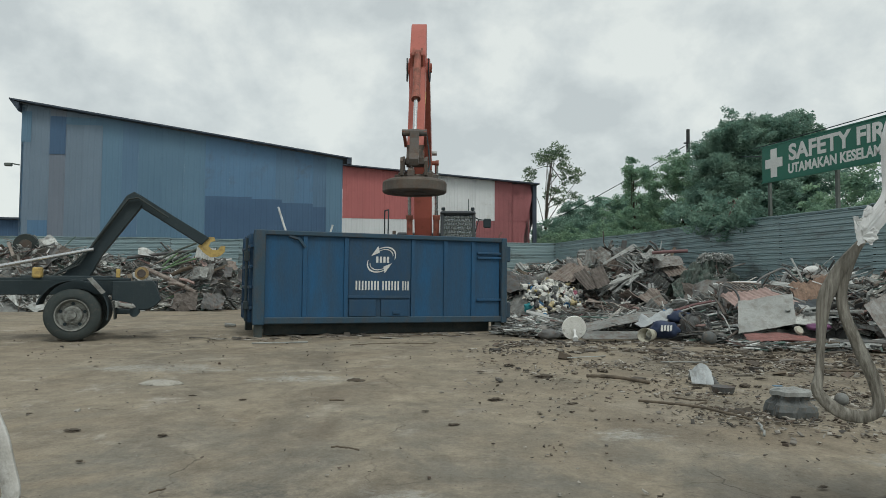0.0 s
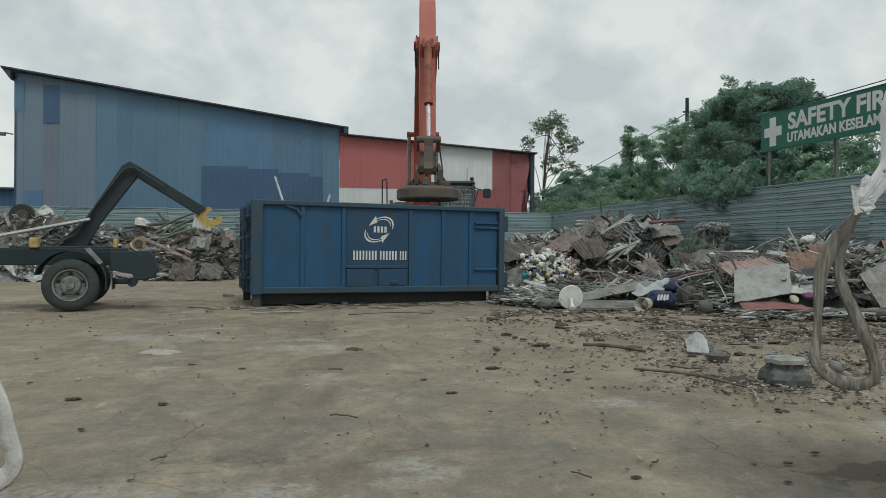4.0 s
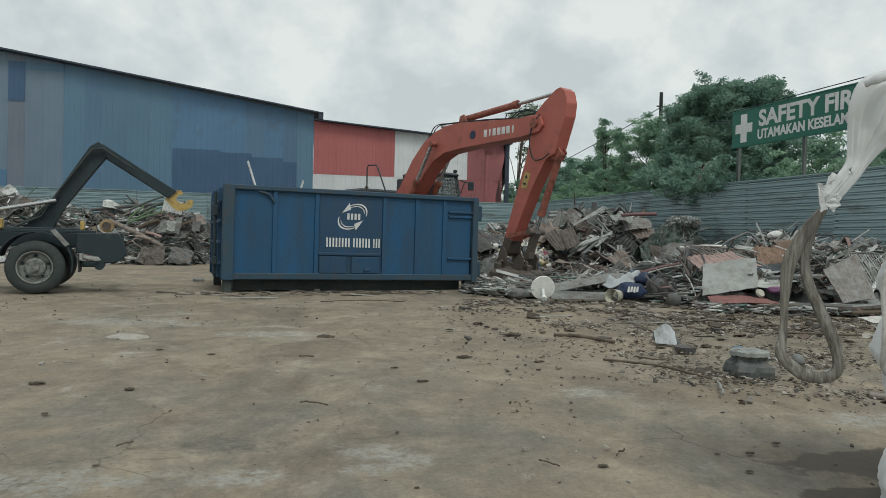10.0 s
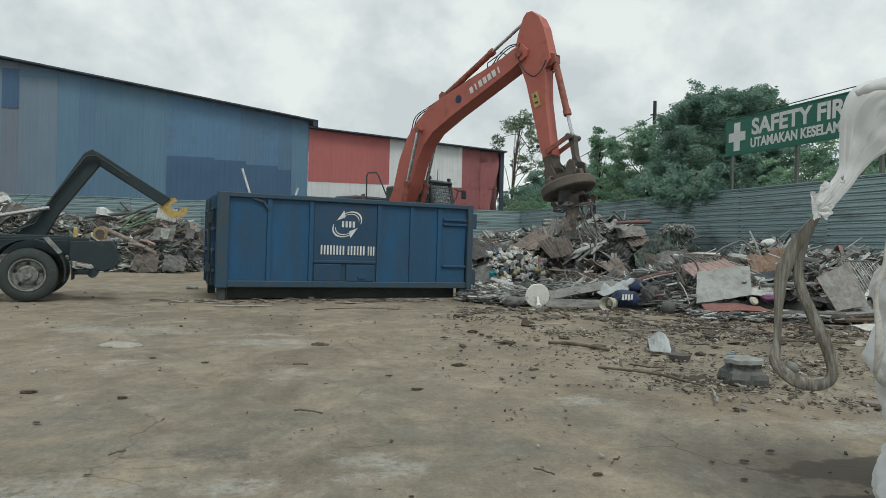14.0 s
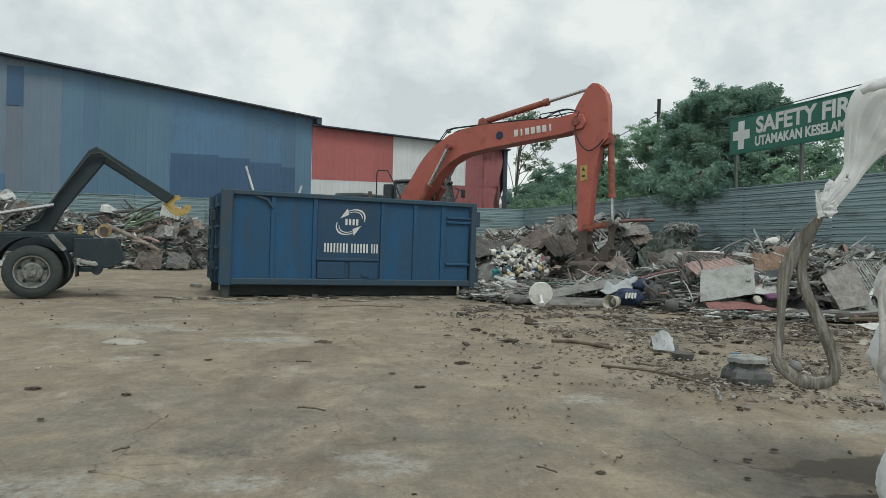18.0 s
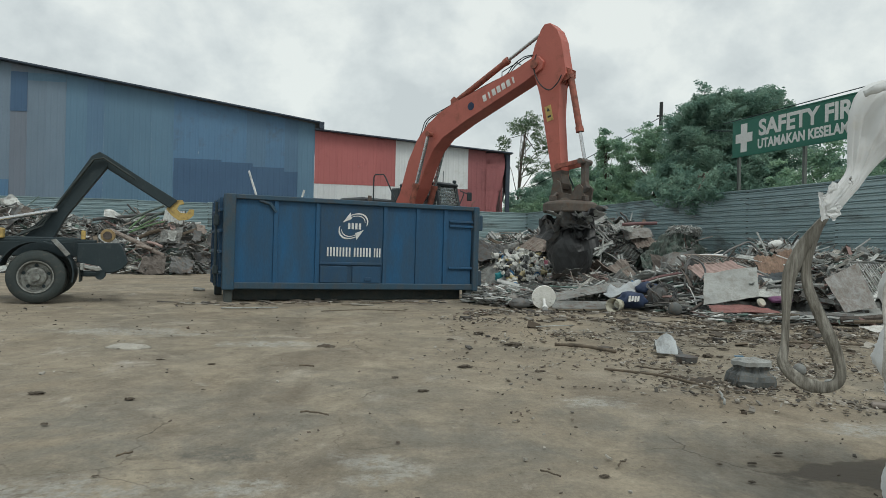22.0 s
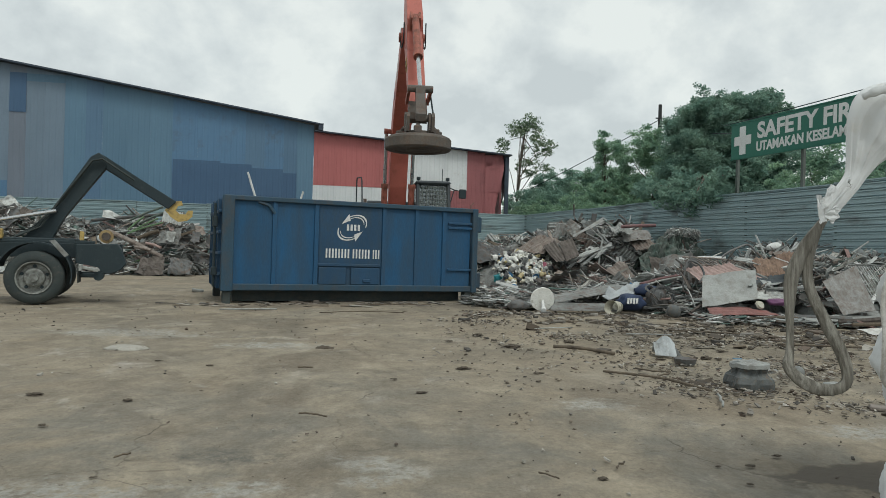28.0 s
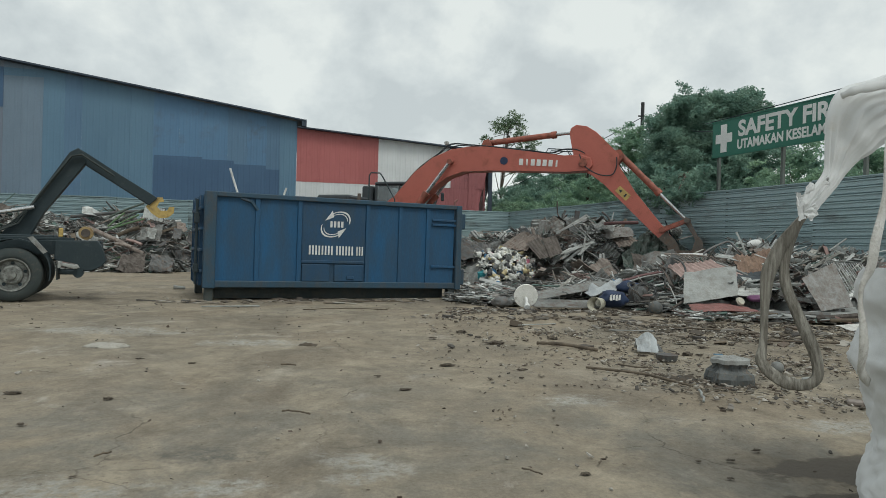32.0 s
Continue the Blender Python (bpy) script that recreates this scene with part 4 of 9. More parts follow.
# ---- excavator with lifting magnet ----
EX = Vector((-0.766, 22.524, 0.0))
FOOT_R, FOOT_Z, BOOM_L, ARM_L = 0.192, 2.227, 6.65, 3.40
P4, P2 = (2.696, 0.980), (-0.906, 0.423)
SLEW = [(0.0, 0.3), (0.5, 4.8), (1.0, 6.6), (2.0, 6.8), (3.0, 4.0), (6.0, 2.3), (7.0, 10.3), (7.5, 21.4), (8.0, 32.7), (9.0, 34.9), (10.0, 35.5), (11.0, 37.4), (12.0, 44.5), (13.0, 44.0), (14.0, 44.4), (14.5, 44.7), (16.5, 43.3), (17.0, 42.9), (18.0, 54.8), (19.0, 64.7), (20.0, 62.5), (21.0, 55.5), (22.0, 46.1), (22.5, 39.2), (23.5, 14.8), (24.0, 4.7), (25.0, -6.7), (25.5, -11.2), (27.5, -2.7), (28.0, 5.2), (29.0, 33.9), (30.0, 61.1), (31.0, 63.2), (32.0, 65.4)]
BOOM = [(0.0, 40.5), (1.0, 37.4), (2.0, 33.9), (3.0, 35.7), (6.0, 37.7), (7.0, 42.3), (7.5, 43.9), (8.0, 36.0), (9.0, 22.4), (10.0, 16.0), (11.0, 22.2), (12.0, 19.2), (13.0, 28.0), (14.0, 39.5), (14.5, 37.2), (16.5, 18.8), (17.0, 23.4), (18.0, 21.0), (18.5, 21.2), (19.0, 17.9), (20.0, 20.2), (21.0, 26.1), (22.0, 36.5), (22.5, 41.9), (23.5, 44.9), (24.0, 42.3), (25.0, 38.7), (25.5, 36.8), (27.5, 35.4), (28.0, 39.2), (29.0, 42.8), (30.0, 30.7), (31.0, 17.2), (32.0, 12.6)]
ARM = [(0.0, -54.5), (1.0, -49.2), (2.0, -47.2), (3.0, -70.5), (6.0, -63.5), (7.0, -57.0), (7.5, -62.8), (8.0, -78.5), (9.0, -109.2), (10.0, -107.9), (11.0, -98.8), (12.0, -91.2), (13.0, -82.4), (14.0, -71.9), (14.5, -69.6), (16.5, -94.0), (17.0, -88.9), (18.0, -85.6), (19.0, -72.3), (20.0, -79.8), (21.0, -85.5), (22.0, -76.5), (22.5, -71.9), (23.5, -57.4), (24.0, -54.7), (25.0, -51.4), (25.5, -48.2), (27.5, -45.2), (28.0, -46.2), (29.0, -54.4), (30.0, -61.4), (31.0, -44.8), (32.0, -42.7)]
TILT = [(0.0, 0), (8.0, 0), (9.0, 14), (10.0, 2), (12.0, 0), (13.0, -6), (14.0, -20), (14.5, -20), (16.5, 0), (18.0, 0), (19.0, -6), (20.0, 0), (21.0, 3), (22.0, 0), (22.5, -4), (24.0, 0), (29.0, 0), (30.0, 0), (30.5, -2), (31.0, -12), (32.0, -14)]


def glide(rows, t):
    """A smooth value between rows of (time, value), without overshoot."""
    if t <= rows[0][0]:
        return rows[0][1]
    for i, ((t0, a), (t1, b)) in enumerate(zip(rows, rows[1:])):
        if t <= t1:
            def slope(j):
                if j <= 0 or j >= len(rows) - 1:
                    return 0.0
                d0 = (rows[j][1] - rows[j - 1][1]) / (rows[j][0] - rows[j - 1][0])
                d1 = (rows[j + 1][1] - rows[j][1]) / (rows[j + 1][0] - rows[j][0])
                return 0.0 if d0 * d1 <= 0 else 2 * d0 * d1 / (d0 + d1)
            h = t1 - t0
            u = (t - t0) / h
            return a * (1 + 2 * u) * (1 - u) ** 2 + h * slope(i) * u * (1 - u) ** 2 + b * u * u * (3 - 2 * u) + h * slope(i + 1) * u * u * (u - 1)
    return rows[-1][1]


def plane_pose(slew, r, z, lift):
    """A part whose -Y axis points out along the machine's plane, raised by lift degrees."""
    return pose(0, 0, 0, 0, 0, slew) @ pose(0, -r, z, -lift, 0, 0)


def rig(t):
    """All joints of the machine at t, as (r, z) in its own plane."""
    s, bo, ar, ti = (glide(q, t) for q in (SLEW, BOOM, ARM, TILT))
    cb, sb, ca, sa = math.cos(radians(bo)), math.sin(radians(bo)), math.cos(radians(ar)), math.sin(radians(ar))
    on_boom = lambda a, b: (FOOT_R + a * cb - b * sb, FOOT_Z + a * sb + b * cb)
    tip = on_boom(BOOM_L, 0)
    on_arm = lambda a, b: (tip[0] + a * ca - b * sa, tip[1] + a * sa + b * ca)
    pin = on_arm(ARM_L, 0)
    ct, st = math.cos(radians(ti)), math.sin(radians(ti))
    on_mag = lambda r, z: (pin[0] + r * ct + z * st, pin[1] - r * st + z * ct)
    lug, idler = on_mag(0.70, -0.12), on_arm(2.93, 0.10)
    dx, dz = lug[0] - idler[0], lug[1] - idler[1]
    d = math.hypot(dx, dz)
    r1, r2 = 0.70, 0.70
    a = (d * d + r1 * r1 - r2 * r2) / (2 * d)
    h = math.sqrt(max(0.0, r1 * r1 - a * a))
    knee = (idler[0] + a * dx / d - h * dz / d, idler[1] + a * dz / d + h * dx / d)
    return dict(s=s, bo=bo, ar=ar, ti=ti, tip=tip, pin=pin, lug=lug, idler=idler, knee=knee, p4=on_boom(*P4), p2=on_arm(*P2), abase=on_boom(3.88, 1.33), bbase=on_arm(0.58, 0.86))


def aim(slew, p, q, x=0.0):
    """Pose of a bar whose -Y runs from p to q in the machine's plane."""
    lift = math.degrees(math.atan2(q[1] - p[1], q[0] - p[0]))
    return pose(0, 0, 0, 0, 0, slew) @ pose(x, -p[0], p[1], -lift, 0, 0)


MOV = {}
# sideways swing of the loop on the near bag
SWAY = [(0.0, -2.2), (0.5, -1.6), (1.0, -0.5), (2.0, -0.3), (2.5, -1.1), (6.0, -1.1), (8.0, -0.3), (12.0, -0.3), (13.0, 0.3), (17.0, 0.2), (18.0, -0.1), (19.0, 1.2), (20.0, 0.2), (22.0, -0.2), (23.0, -0.4), (23.5, 1.0), (24.0, 0.5), (25.0, 1.2), (25.5, 0.6), (27.5, 3.2), (28.5, 3.0), (29.0, 1.2), (29.5, 0.6), (30.0, 4.2), (30.5, 4.0), (31.0, 1.9), (32.0, 0.3)]


def excavator():
    e = thing("excavator", Matrix.Translation(EX), "weathered orange crawler excavator with a round lifting magnet", "excavator")
    for x in (-1.25, 1.25):
        b = B()
        pts = [(-2.2, 0.45), (-2.0, 0.12), (-1.7, 0.02), (1.7, 0.02), (2.0, 0.12), (2.2, 0.45), (2.05, 0.78), (1.7, 0.92), (-1.7, 0.92), (-2.05, 0.78)]
        prism(b, pts, x - 0.3, x + 0.3)
        part("crawler_track", b, "dark_steel", e)
    b = B()
    box(b, (0, 0, 0.65), (2.0, 1.6, 0.45), 0.05)
    cyl(b, (0, 0, 0.8), (0, 0, 1.1), 0.7, 24)
    part("undercarriage", b, "dark_steel", e)
    # upper works, turned as one
    b = B()
    box(b, (-0.05, 0.95, 1.22), (2.7, 4.0, 0.24), 0.04)
    house = part("upper_frame", b, "orange_dull", e)
    MOV["house"] = house
    b = B()
    box(b, (0.05, 2.15, 1.85), (2.75, 1.55, 1.1), 0.12)
    part("counterweight", b, "orange", house)
    b = B()
    box(b, (-0.92, 0.55, 1.85), (0.95, 1.9, 1.05), 0.05)
    part("tank_housing", b, "orange_dull", house)
    b = B()
    box(b, (0.0, 1.2, 2.52), (1.9, 1.2, 0.42), 0.06)
    part("engine_hood", b, "grey_cab", house, "dark grey engine hood")
    b = B()
    box(b, (-0.15, -0.1, 1.75), (0.62, 0.9, 0.95), 0.03)
    part("boom_bracket", b, "orange_dull", house)
    # cab on the machine's left
    cx0, cx1, y0, y1, z1 = 0.56, 1.64, -1.45, 0.45, 3.22
    b = B()
    box(b, ((cx0 + cx1) / 2, (y0 + y1) / 2, 1.82), (cx1 - cx0, y1 - y0, 0.96), 0.03)
    part("cab_base", b, "orange_dull", house)
    for x in (cx0 + 0.05, cx1 - 0.05):
        for y, lean, r in ((y0 + 0.05, 0.22, 0.06), (y1 - 0.05, 0.0, 0.06), ((y0 + y1) / 2, 0.05, 0.05)):
            b = B()
            tube(b, [(x, y, 2.26), (x, y + lean, z1 - 0.05)], r, 6)
            part("cab_pillar", b, "grey_cab", house)
    b = B()
    box(b, ((cx0 + cx1) / 2, (y0 + y1) / 2 + 0.1, z1), (cx1 - cx0 + 0.04, y1 - y0 - 0.15, 0.12), 0.05)
    part("cab_roof", b, "grey_cab", house)
    b = B()
    box(b, ((cx0 + cx1) / 2, y0 + 0.18, 2.72), (cx1 - cx0 - 0.1, 0.012, 0.95), 0, pose(0, 0, 0, -14, 0, 0))
    w = part("front_window", b, "glass", house)
    w.visible_shadow = False
    for x in (cx0 + 0.02, cx1 - 0.02):
        b = B()
        box(b, (x, (y0 + y1) / 2 + 0.08, 2.72), (0.012, y1 - y0 - 0.3, 0.85))
        part("side_window", b, "glass", house).visible_shadow = False
    b = B()
    box(b, ((cx0 + cx1) / 2, y1 - 0.1, 2.72), (cx1 - cx0 - 0.1, 0.03, 0.85))
    part("rear_panel", b, "grey_cab", house)
    b = B()
    box(b, ((cx0 + cx1) / 2, y0 + 0.95, 2.5), (0.5, 0.14, 0.75), 0.04)
    part("seat_back", b, "black", house)
    for k in range(9):
        b = B()
        x = cx0 + 0.1 + k * (cx1 - cx0 - 0.2) / 8
        tube(b, [(x, y0 + 0.03, 2.28), (x, y0 + 0.24, 3.12)], 0.011, 5)
        part("guard_bar", b, "post", house)
    for k in range(7):
        b = B()
        z = 2.32 + k * 0.125
        tube(b, [(cx0 + 0.05, y0 + 0.03 + (z - 2.28) * 0.25, z), (cx1 - 0.05, y0 + 0.03 + (z - 2.28) * 0.25, z)], 0.011, 5)
        part("guard_bar", b, "post", house)
    for x in (cx0 + 0.08, cx1 - 0.08):
        b = B()
        box(b, (x, y0 + 0.3, z1 + 0.13), (0.12, 0.1, 0.1), 0.02)
        cyl(b, (x, y0 + 0.3, z1), (x, y0 + 0.3, z1 + 0.1), 0.02, 6)
        part("work_lamp", b, "black", house)
    b = B()
    tube(b, [(cx1, y0 + 0.12, 3.06), (cx1 + 0.10, y0 + 0.02, 3.0), (cx1 + 0.22, y0, 2.98)], 0.018, 6)
    tube(b, [(cx1, y0 + 0.1, 2.62), (cx1 + 0.07, y0 + 0.02, 2.9), (cx1 + 0.10, y0 + 0.02, 3.0)], 0.016, 6)
    box(b, (cx1 + 0.36, y0, 2.88), (0.24, 0.05, 0.29), 0.03)
    part("mirror", b, "black", house)
    b = B()
    tube(b, [(cx1 - 0.2, y0 + 0.7, z1 + 0.05), (cx1 - 0.2, y0 + 0.7, z1 + 0.5)], 0.012, 5)
    part("aerial", b, "black", house)
    b = B()
    tube(b, [(-1.28, -0.28, 1.3), (-1.28, -0.28, 3.28), (-1.27, -0.33, 3.37), (-1.14, -0.58, 3.37), (-1.12, -0.66, 3.26), (-1.10, -1.08, 2.56), (-1.10, -1.12, 1.5)], 0.022, 7)
    part("handrail", b, "black", house)
    b = B()
    box(b, (1.1, 0.80, 2.6), (0.86, 0.42, 1.12), 0.05)
    part("air_cleaner_housing", b, "grey_cab", house, "grey-green housing behind the cab")
    b = B()
    cyl(b, (-1.0, 0.2, 2.3), (-1.0, 0.2, 2.75), 0.06, 10)
    part("exhaust", b, "dark_steel", house)
    # boom: goose-neck box section
    out = [(-0.24, -0.10), (-0.08, -0.30), (0.45, -0.36), (1.30, -0.02), (1.95, 0.36), (2.45, 0.58), (3.0, 0.63), (3.9, 0.43), (6.14, -0.15), (6.74, -0.26), (6.90, -0.14), (6.88, 0.10), (6.62, 0.24), (6.15, 0.34), (3.9, 1.18), (3.3, 1.33), (2.75, 1.38), (2.10, 1.28), (1.42, 0.98), (0.58, 0.36), (-0.08, 0.14)]
    b = B()
    prism(b, out, -0.27, 0.27)
    bmesh.ops.bevel(b, geom=[ed for ed in b.edges], offset=0.018, segments=1, profile=0.5, affect="EDGES")
    boom = part("boom", b, "orange", e)
    MOV["boom"] = boom
    for x in (-0.275, 0.275):
        b = B()
        for i in range(7):
            a = 4.86 + i * 0.172
            q = 0.46 - (a - 4.86) * 0.29
            box(b, (x, -a, q), (0.012, 0.12 if i not in (1, 6) else 0.05, 0.19), 0, pose(0, 0, 0, 16.5, 0, 0))
        part("name_bar", b, "white", boom, "white letter bars")
        b = B()
        cyl(b, (x - 0.005, -4.35, 0.62), (x + 0.005, -4.35, 0.62), 0.12, 14)
        part("emblem", b, "navy", boom, "faded dark emblem")
        b = B()
        cyl(b, (x, -BOOM_L, 0), (x * 1.18, -BOOM_L, 0), 0.12, 16)
        part("tip_boss", b, "orange_dull", boom)
    b = B()
    cyl(b, (-0.46, -P4[0], P4[1]), (0.46, -P4[0], P4[1]), 0.07, 14)
    for x in (-0.44, 0.44):
        cyl(b, (x - 0.05, -P4[0], P4[1]), (x + 0.05, -P4[0], P4[1]), 0.085, 14)
    part("cylinder_pin", b, "orange_dull", boom)
    b = B()
    for x in (-0.12, 0.12):
        prism(b, [(3.68, 1.20), (4.08, 1.08), (3.96, 1.42), (3.80, 1.42)], x - 0.03, x + 0.03)
    part("cylinder_lug", b, "orange_dull", boom)
    for x in (-0.18, -0.1, 0.18):
        b = B()
        pts = [(x, -0.7, 0.50), (x, -1.5, 1.06), (x, -2.3, 1.38), (x * 1.2, -2.75, 1.56), (x, -3.4, 1.38), (x, -5.0, 0.82), (x, -5.75, 0.53), (x * 1.2, -6.1, 0.54), (x * 1.4, -6.5, 0.44), (x * 1.4, -6.75, 0.26)]
        tube(b, smooth_path(pts, 4), 0.016, 6)
        part("hose", b, "black", boom)
    b = B()
    for x in (-0.22, 0.22):
        tube(b, [(x, -5.62, 0.52), (x, -5.72, 0.66), (x, -6.25, 0.50), (x, -6.32, 0.28)], 0.016, 6)
    part("hose_guard", b, "black", boom)
    b = B()
    box(b, (0.34, -2.45, 1.75), (0.16, 0.12, 0.12), 0.02)
    part("boom_lamp", b, "pale", boom, "pale square work lamp")
    # arm
    out = [(-0.90, 0.34), (-0.99, 0.48), (-0.94, 0.66), (-0.68, 0.83), (-0.35, 0.89), (0.40, 0.85), (0.58, 0.84), (0.76, 0.60), (1.6, 0.38), (2.78, 0.20), (3.0, 0.17), (3.14, 0.13), (3.40, 0.125), (3.51, 0.06), (3.51, -0.06), (3.40, -0.125), (3.2, -0.13), (2.8, -0.13), (0.9, -0.06), (0.42, -0.08), (0.05, -0.20), (-0.22, -0.14), (-0.55, 0.08)]
    b = B()
    prism(b, out, -0.19, 0.19)
    bmesh.ops.bevel(b, geom=[ed for ed in b.edges], offset=0.015, segments=1, profile=0.5, affect="EDGES")
    arm = part("arm", b, "orange", e)
    MOV["arm"] = arm
    for x in (-0.2, 0.2):
        b = B()
        cyl(b, (x * 0.9, 0, 0), (x * 1.12, 0, 0), 0.15, 18)
        part("pivot_boss", b, "orange_dull", arm)
        b = B()
        box(b, (x * 0.99, -1.44, 0.12), (0.012, 0.42, 0.20), 0.0)
        part("warning_label", b, "yellow", arm, "yellow warning label")
        b = B()
        tri = [(1.28, 0.12), (1.38, 0.17), (1.38, 0.07)]
        prism(b, tri, x * 1.03 - 0.003, x * 1.03 + 0.003)
        box(b, (x * 1.03, -1.53, 0.12), (0.006, 0.05, 0.10))
        part("label_mark", b, "black", arm, "black warning mark")
    b = B()
    cyl(b, (-0.24, -ARM_L, 0), (0.24, -ARM_L, 0), 0.075, 14)
    cyl(b, (-0.24, -2.93, 0.10), (0.24, -2.93, 0.10), 0.06, 14)
    part("arm_pins", b, "dark_steel", arm)
    b = B()
    prism(b, [(3.05, 0.185), (3.14, 0.137), (3.40, 0.132), (3.52, 0.06), (3.52, -0.06), (3.40, -0.132), (3.2, -0.137), (3.02, -0.137)], -0.197, 0.197)
    part("worn_tip", b, "magnet", arm, "bare worn steel tip")
    for x in (-0.26, 0.26):
        b = B()
        tube(b, smooth_path([(x, 0.25, 0.1), (x * 1.1, -0.1, -0.04), (x * 1.1, -0.55, 0.04), (x * 1.05, -0.85, 0.28), (x, -0.78, 0.55), (x, -0.6, 0.74)], 5), 0.017, 6)
        part("hose_loop", b, "black", arm)
    b = B()
    for x in (-0.1, 0.1):
        prism(b, [(0.36, 0.80), (0.78, 0.52), (0.70, 0.92), (0.50, 0.97)], x - 0.025, x + 0.025)
    part("cylinder_lug", b, "orange_dull", arm)
    # rams
    def ram(name, barrel, rod, r, rr, mat_b):
        b = B()
        cyl(b, (0, 0, 0), (0, -barrel, 0), r, 16)
        cyl(b, (0, -barrel + 0.14, 0), (0, -barrel, 0), r * 1.22, 16)
        cyl(b, (-r * 1.1, 0, 0), (r * 1.1, 0, 0), r * 1.05, 12)
        MOV[name + "_barrel"] = part(name + "_barrel", b, mat_b, e)
        b = B()
        cyl(b, (0, 0, 0), (0, rod, 0), rr, 12)
        MOV[name + "_rod"] = part(name + "_rod", b, "chrome", e, "bright steel rod")
    ram("boom_ram_near", 1.75, 1.7, 0.095, 0.055, "orange_dull")
    ram("boom_ram_far", 1.75, 1.7, 0.095, 0.055, "orange_dull")
    ram("arm_ram", 2.15, 1.75, 0.09, 0.048, "orange_dull")
    ram("magnet_ram", 1.6, 1.3, 0.088, 0.045, "orange_dull")
    b = B()
    for x in (-0.23, 0.23):
        prism(b, [(-0.08, -0.04), (0.0, -0.08), (0.10, -0.055), (0.62, -0.055), (0.70, -0.08), (0.78, 0.0), (0.70, 0.08), (0.62, 0.055), (0.10, 0.055), (0.0, 0.08), (-0.08, 0.04)], x - 0.03, x + 0.03)
    MOV["link"] = part("idler_link", b, "orange_dull", e)
    b = B()
    prism(b, [(-0.1, 0.0), (0.0, -0.10), (0.16, -0.065), (0.52, -0.055), (0.68, -0.10), (0.79, 0.0), (0.68, 0.10), (0.52, 0.055), (0.16, 0.065), (0.0, 0.10)], -0.10, 0.10)
    cyl(b, (-0.27, 0, 0), (0.27, 0, 0), 0.075, 14)
    MOV["push"] = part("push_link", b, "dark_steel", e)
    # magnet: bracket with two lugs, thick disc, underside plate
    b = B()
    n = 40
    prof = [(0.0, -0.36), (0.30, -0.36), (0.34, -0.42), (0.60, -0.46), (0.685, -0.50), (0.71, -0.54), (0.71, -0.72), (0.68, -0.75), (0.52, -0.75), (0.50, -0.73), (0.26, -0.73), (0.24, -0.76), (0.0, -0.76)]
    rings = [[b.verts.new((r * math.cos(2 * math.pi * i / n), -0.26 + r * math.sin(2 * math.pi * i / n), z)) for i in range(n)] for r, z in prof if r > 0]
    for p, q in zip(rings, rings[1:]):
        for i in range(n):
            b.faces.new((p[i], p[(i + 1) % n], q[(i + 1) % n], q[i]))
    b.faces.new(rings[0][::-1])
    b.faces.new(rings[-1])
    mag = part("magnet", b, "magnet", e, "round rusty lifting magnet")
    MOV["magnet"] = mag
    for x in (-0.26, 0.26):
        b = B()
        prism(b, [(-0.12, 0.0), (0.0, 0.12), (0.11, 0.05), (0.17, -0.22), (0.46, -0.29), (0.59, -0.07), (0.70, -0.02), (0.79, -0.12), (0.74, -0.42), (-0.20, -0.42)], x - 0.03, x + 0.03)
        part("lug_plate", b, "magnet", mag, "bare rusty steel bracket")
    for k in range(3):
        b = B()
        a = 2 * math.pi * k / 3 + 0.4
        x, y = 0.48 * math.cos(a), -0.26 + 0.48 * math.sin(a)
        box(b, (x, y, -0.38), (0.16, 0.16, 0.16), 0.02)
        tube(b, [(x, y, -0.34), (x * 0.8, -0.26 + (y + 0.26) * 0.8, -0.24), (x * 0.55, -0.26 + (y + 0.26) * 0.55, -0.30)], 0.04, 7)
        part("chain_lug", b, "dark_steel", mag)
    b = B()
    box(b, (0.3, -0.55, -0.40), (0.22, 0.2, 0.12), 0.02)
    part("junction_box", b, "dark_steel", mag)
    b = B()
    tube(b, [(0.3, -0.5, -0.34), (0.34, -0.2, -0.1), (0.30, 0.0, 0.3), (0.24, 0.05, 0.7)], 0.02, 6)
    part("power_cable", b, "black", mag)
    return e


excavator()


# ---- trees and shrubs behind the fence ----
def leaf_mesh(name, clumps, per, size, material, seed):
    """Many small bent leaves round clump centres (x, y, z, radius)."""
    rnd = random.Random(seed)
    verts, faces = [], []
    for cx, cy, cz, cr in clumps:
        a, st = rnd.uniform(0, 6.28), rnd.uniform(0.5, 2.0)
        axis = Vector((math.cos(a), math.sin(a), rnd.uniform(-0.9, 0.5))).normalized()
        for _ in range(max(4, int(per * cr * cr))):
            d = Vector((rnd.gauss(0, 1), rnd.gauss(0, 1), rnd.gauss(0, 1)))
            d *= (1.0 if d.length < 1.7 else rnd.random() * 1.7 / d.length) * cr * 0.54
            d.z *= 0.75
            d += axis * d.dot(axis) * st
            p = Vector((cx, cy, cz)) + d
            s = size * rnd.uniform(0.6, 1.35)
            u = Vector((rnd.gauss(0, 1), rnd.gauss(0, 1), rnd.gauss(0, 0.6))).normalized()
            w = u.cross(Vector((rnd.gauss(0, 1), rnd.gauss(0, 1), rnd.gauss(0, 1)))).normalized()
            k = len(verts)
            verts += [p - u * s * 0.6, p + w * s * 0.26, p + u * s * 0.6 - Vector((0, 0, s * 0.15)), p - w * s * 0.26]
            faces.append((k, k + 1, k + 2, k + 3))
    me = bpy.data.meshes.new(name)
    me.from_pydata([tuple(v) for v in verts], [], faces)
    me.materials.append(M[material])
    return me


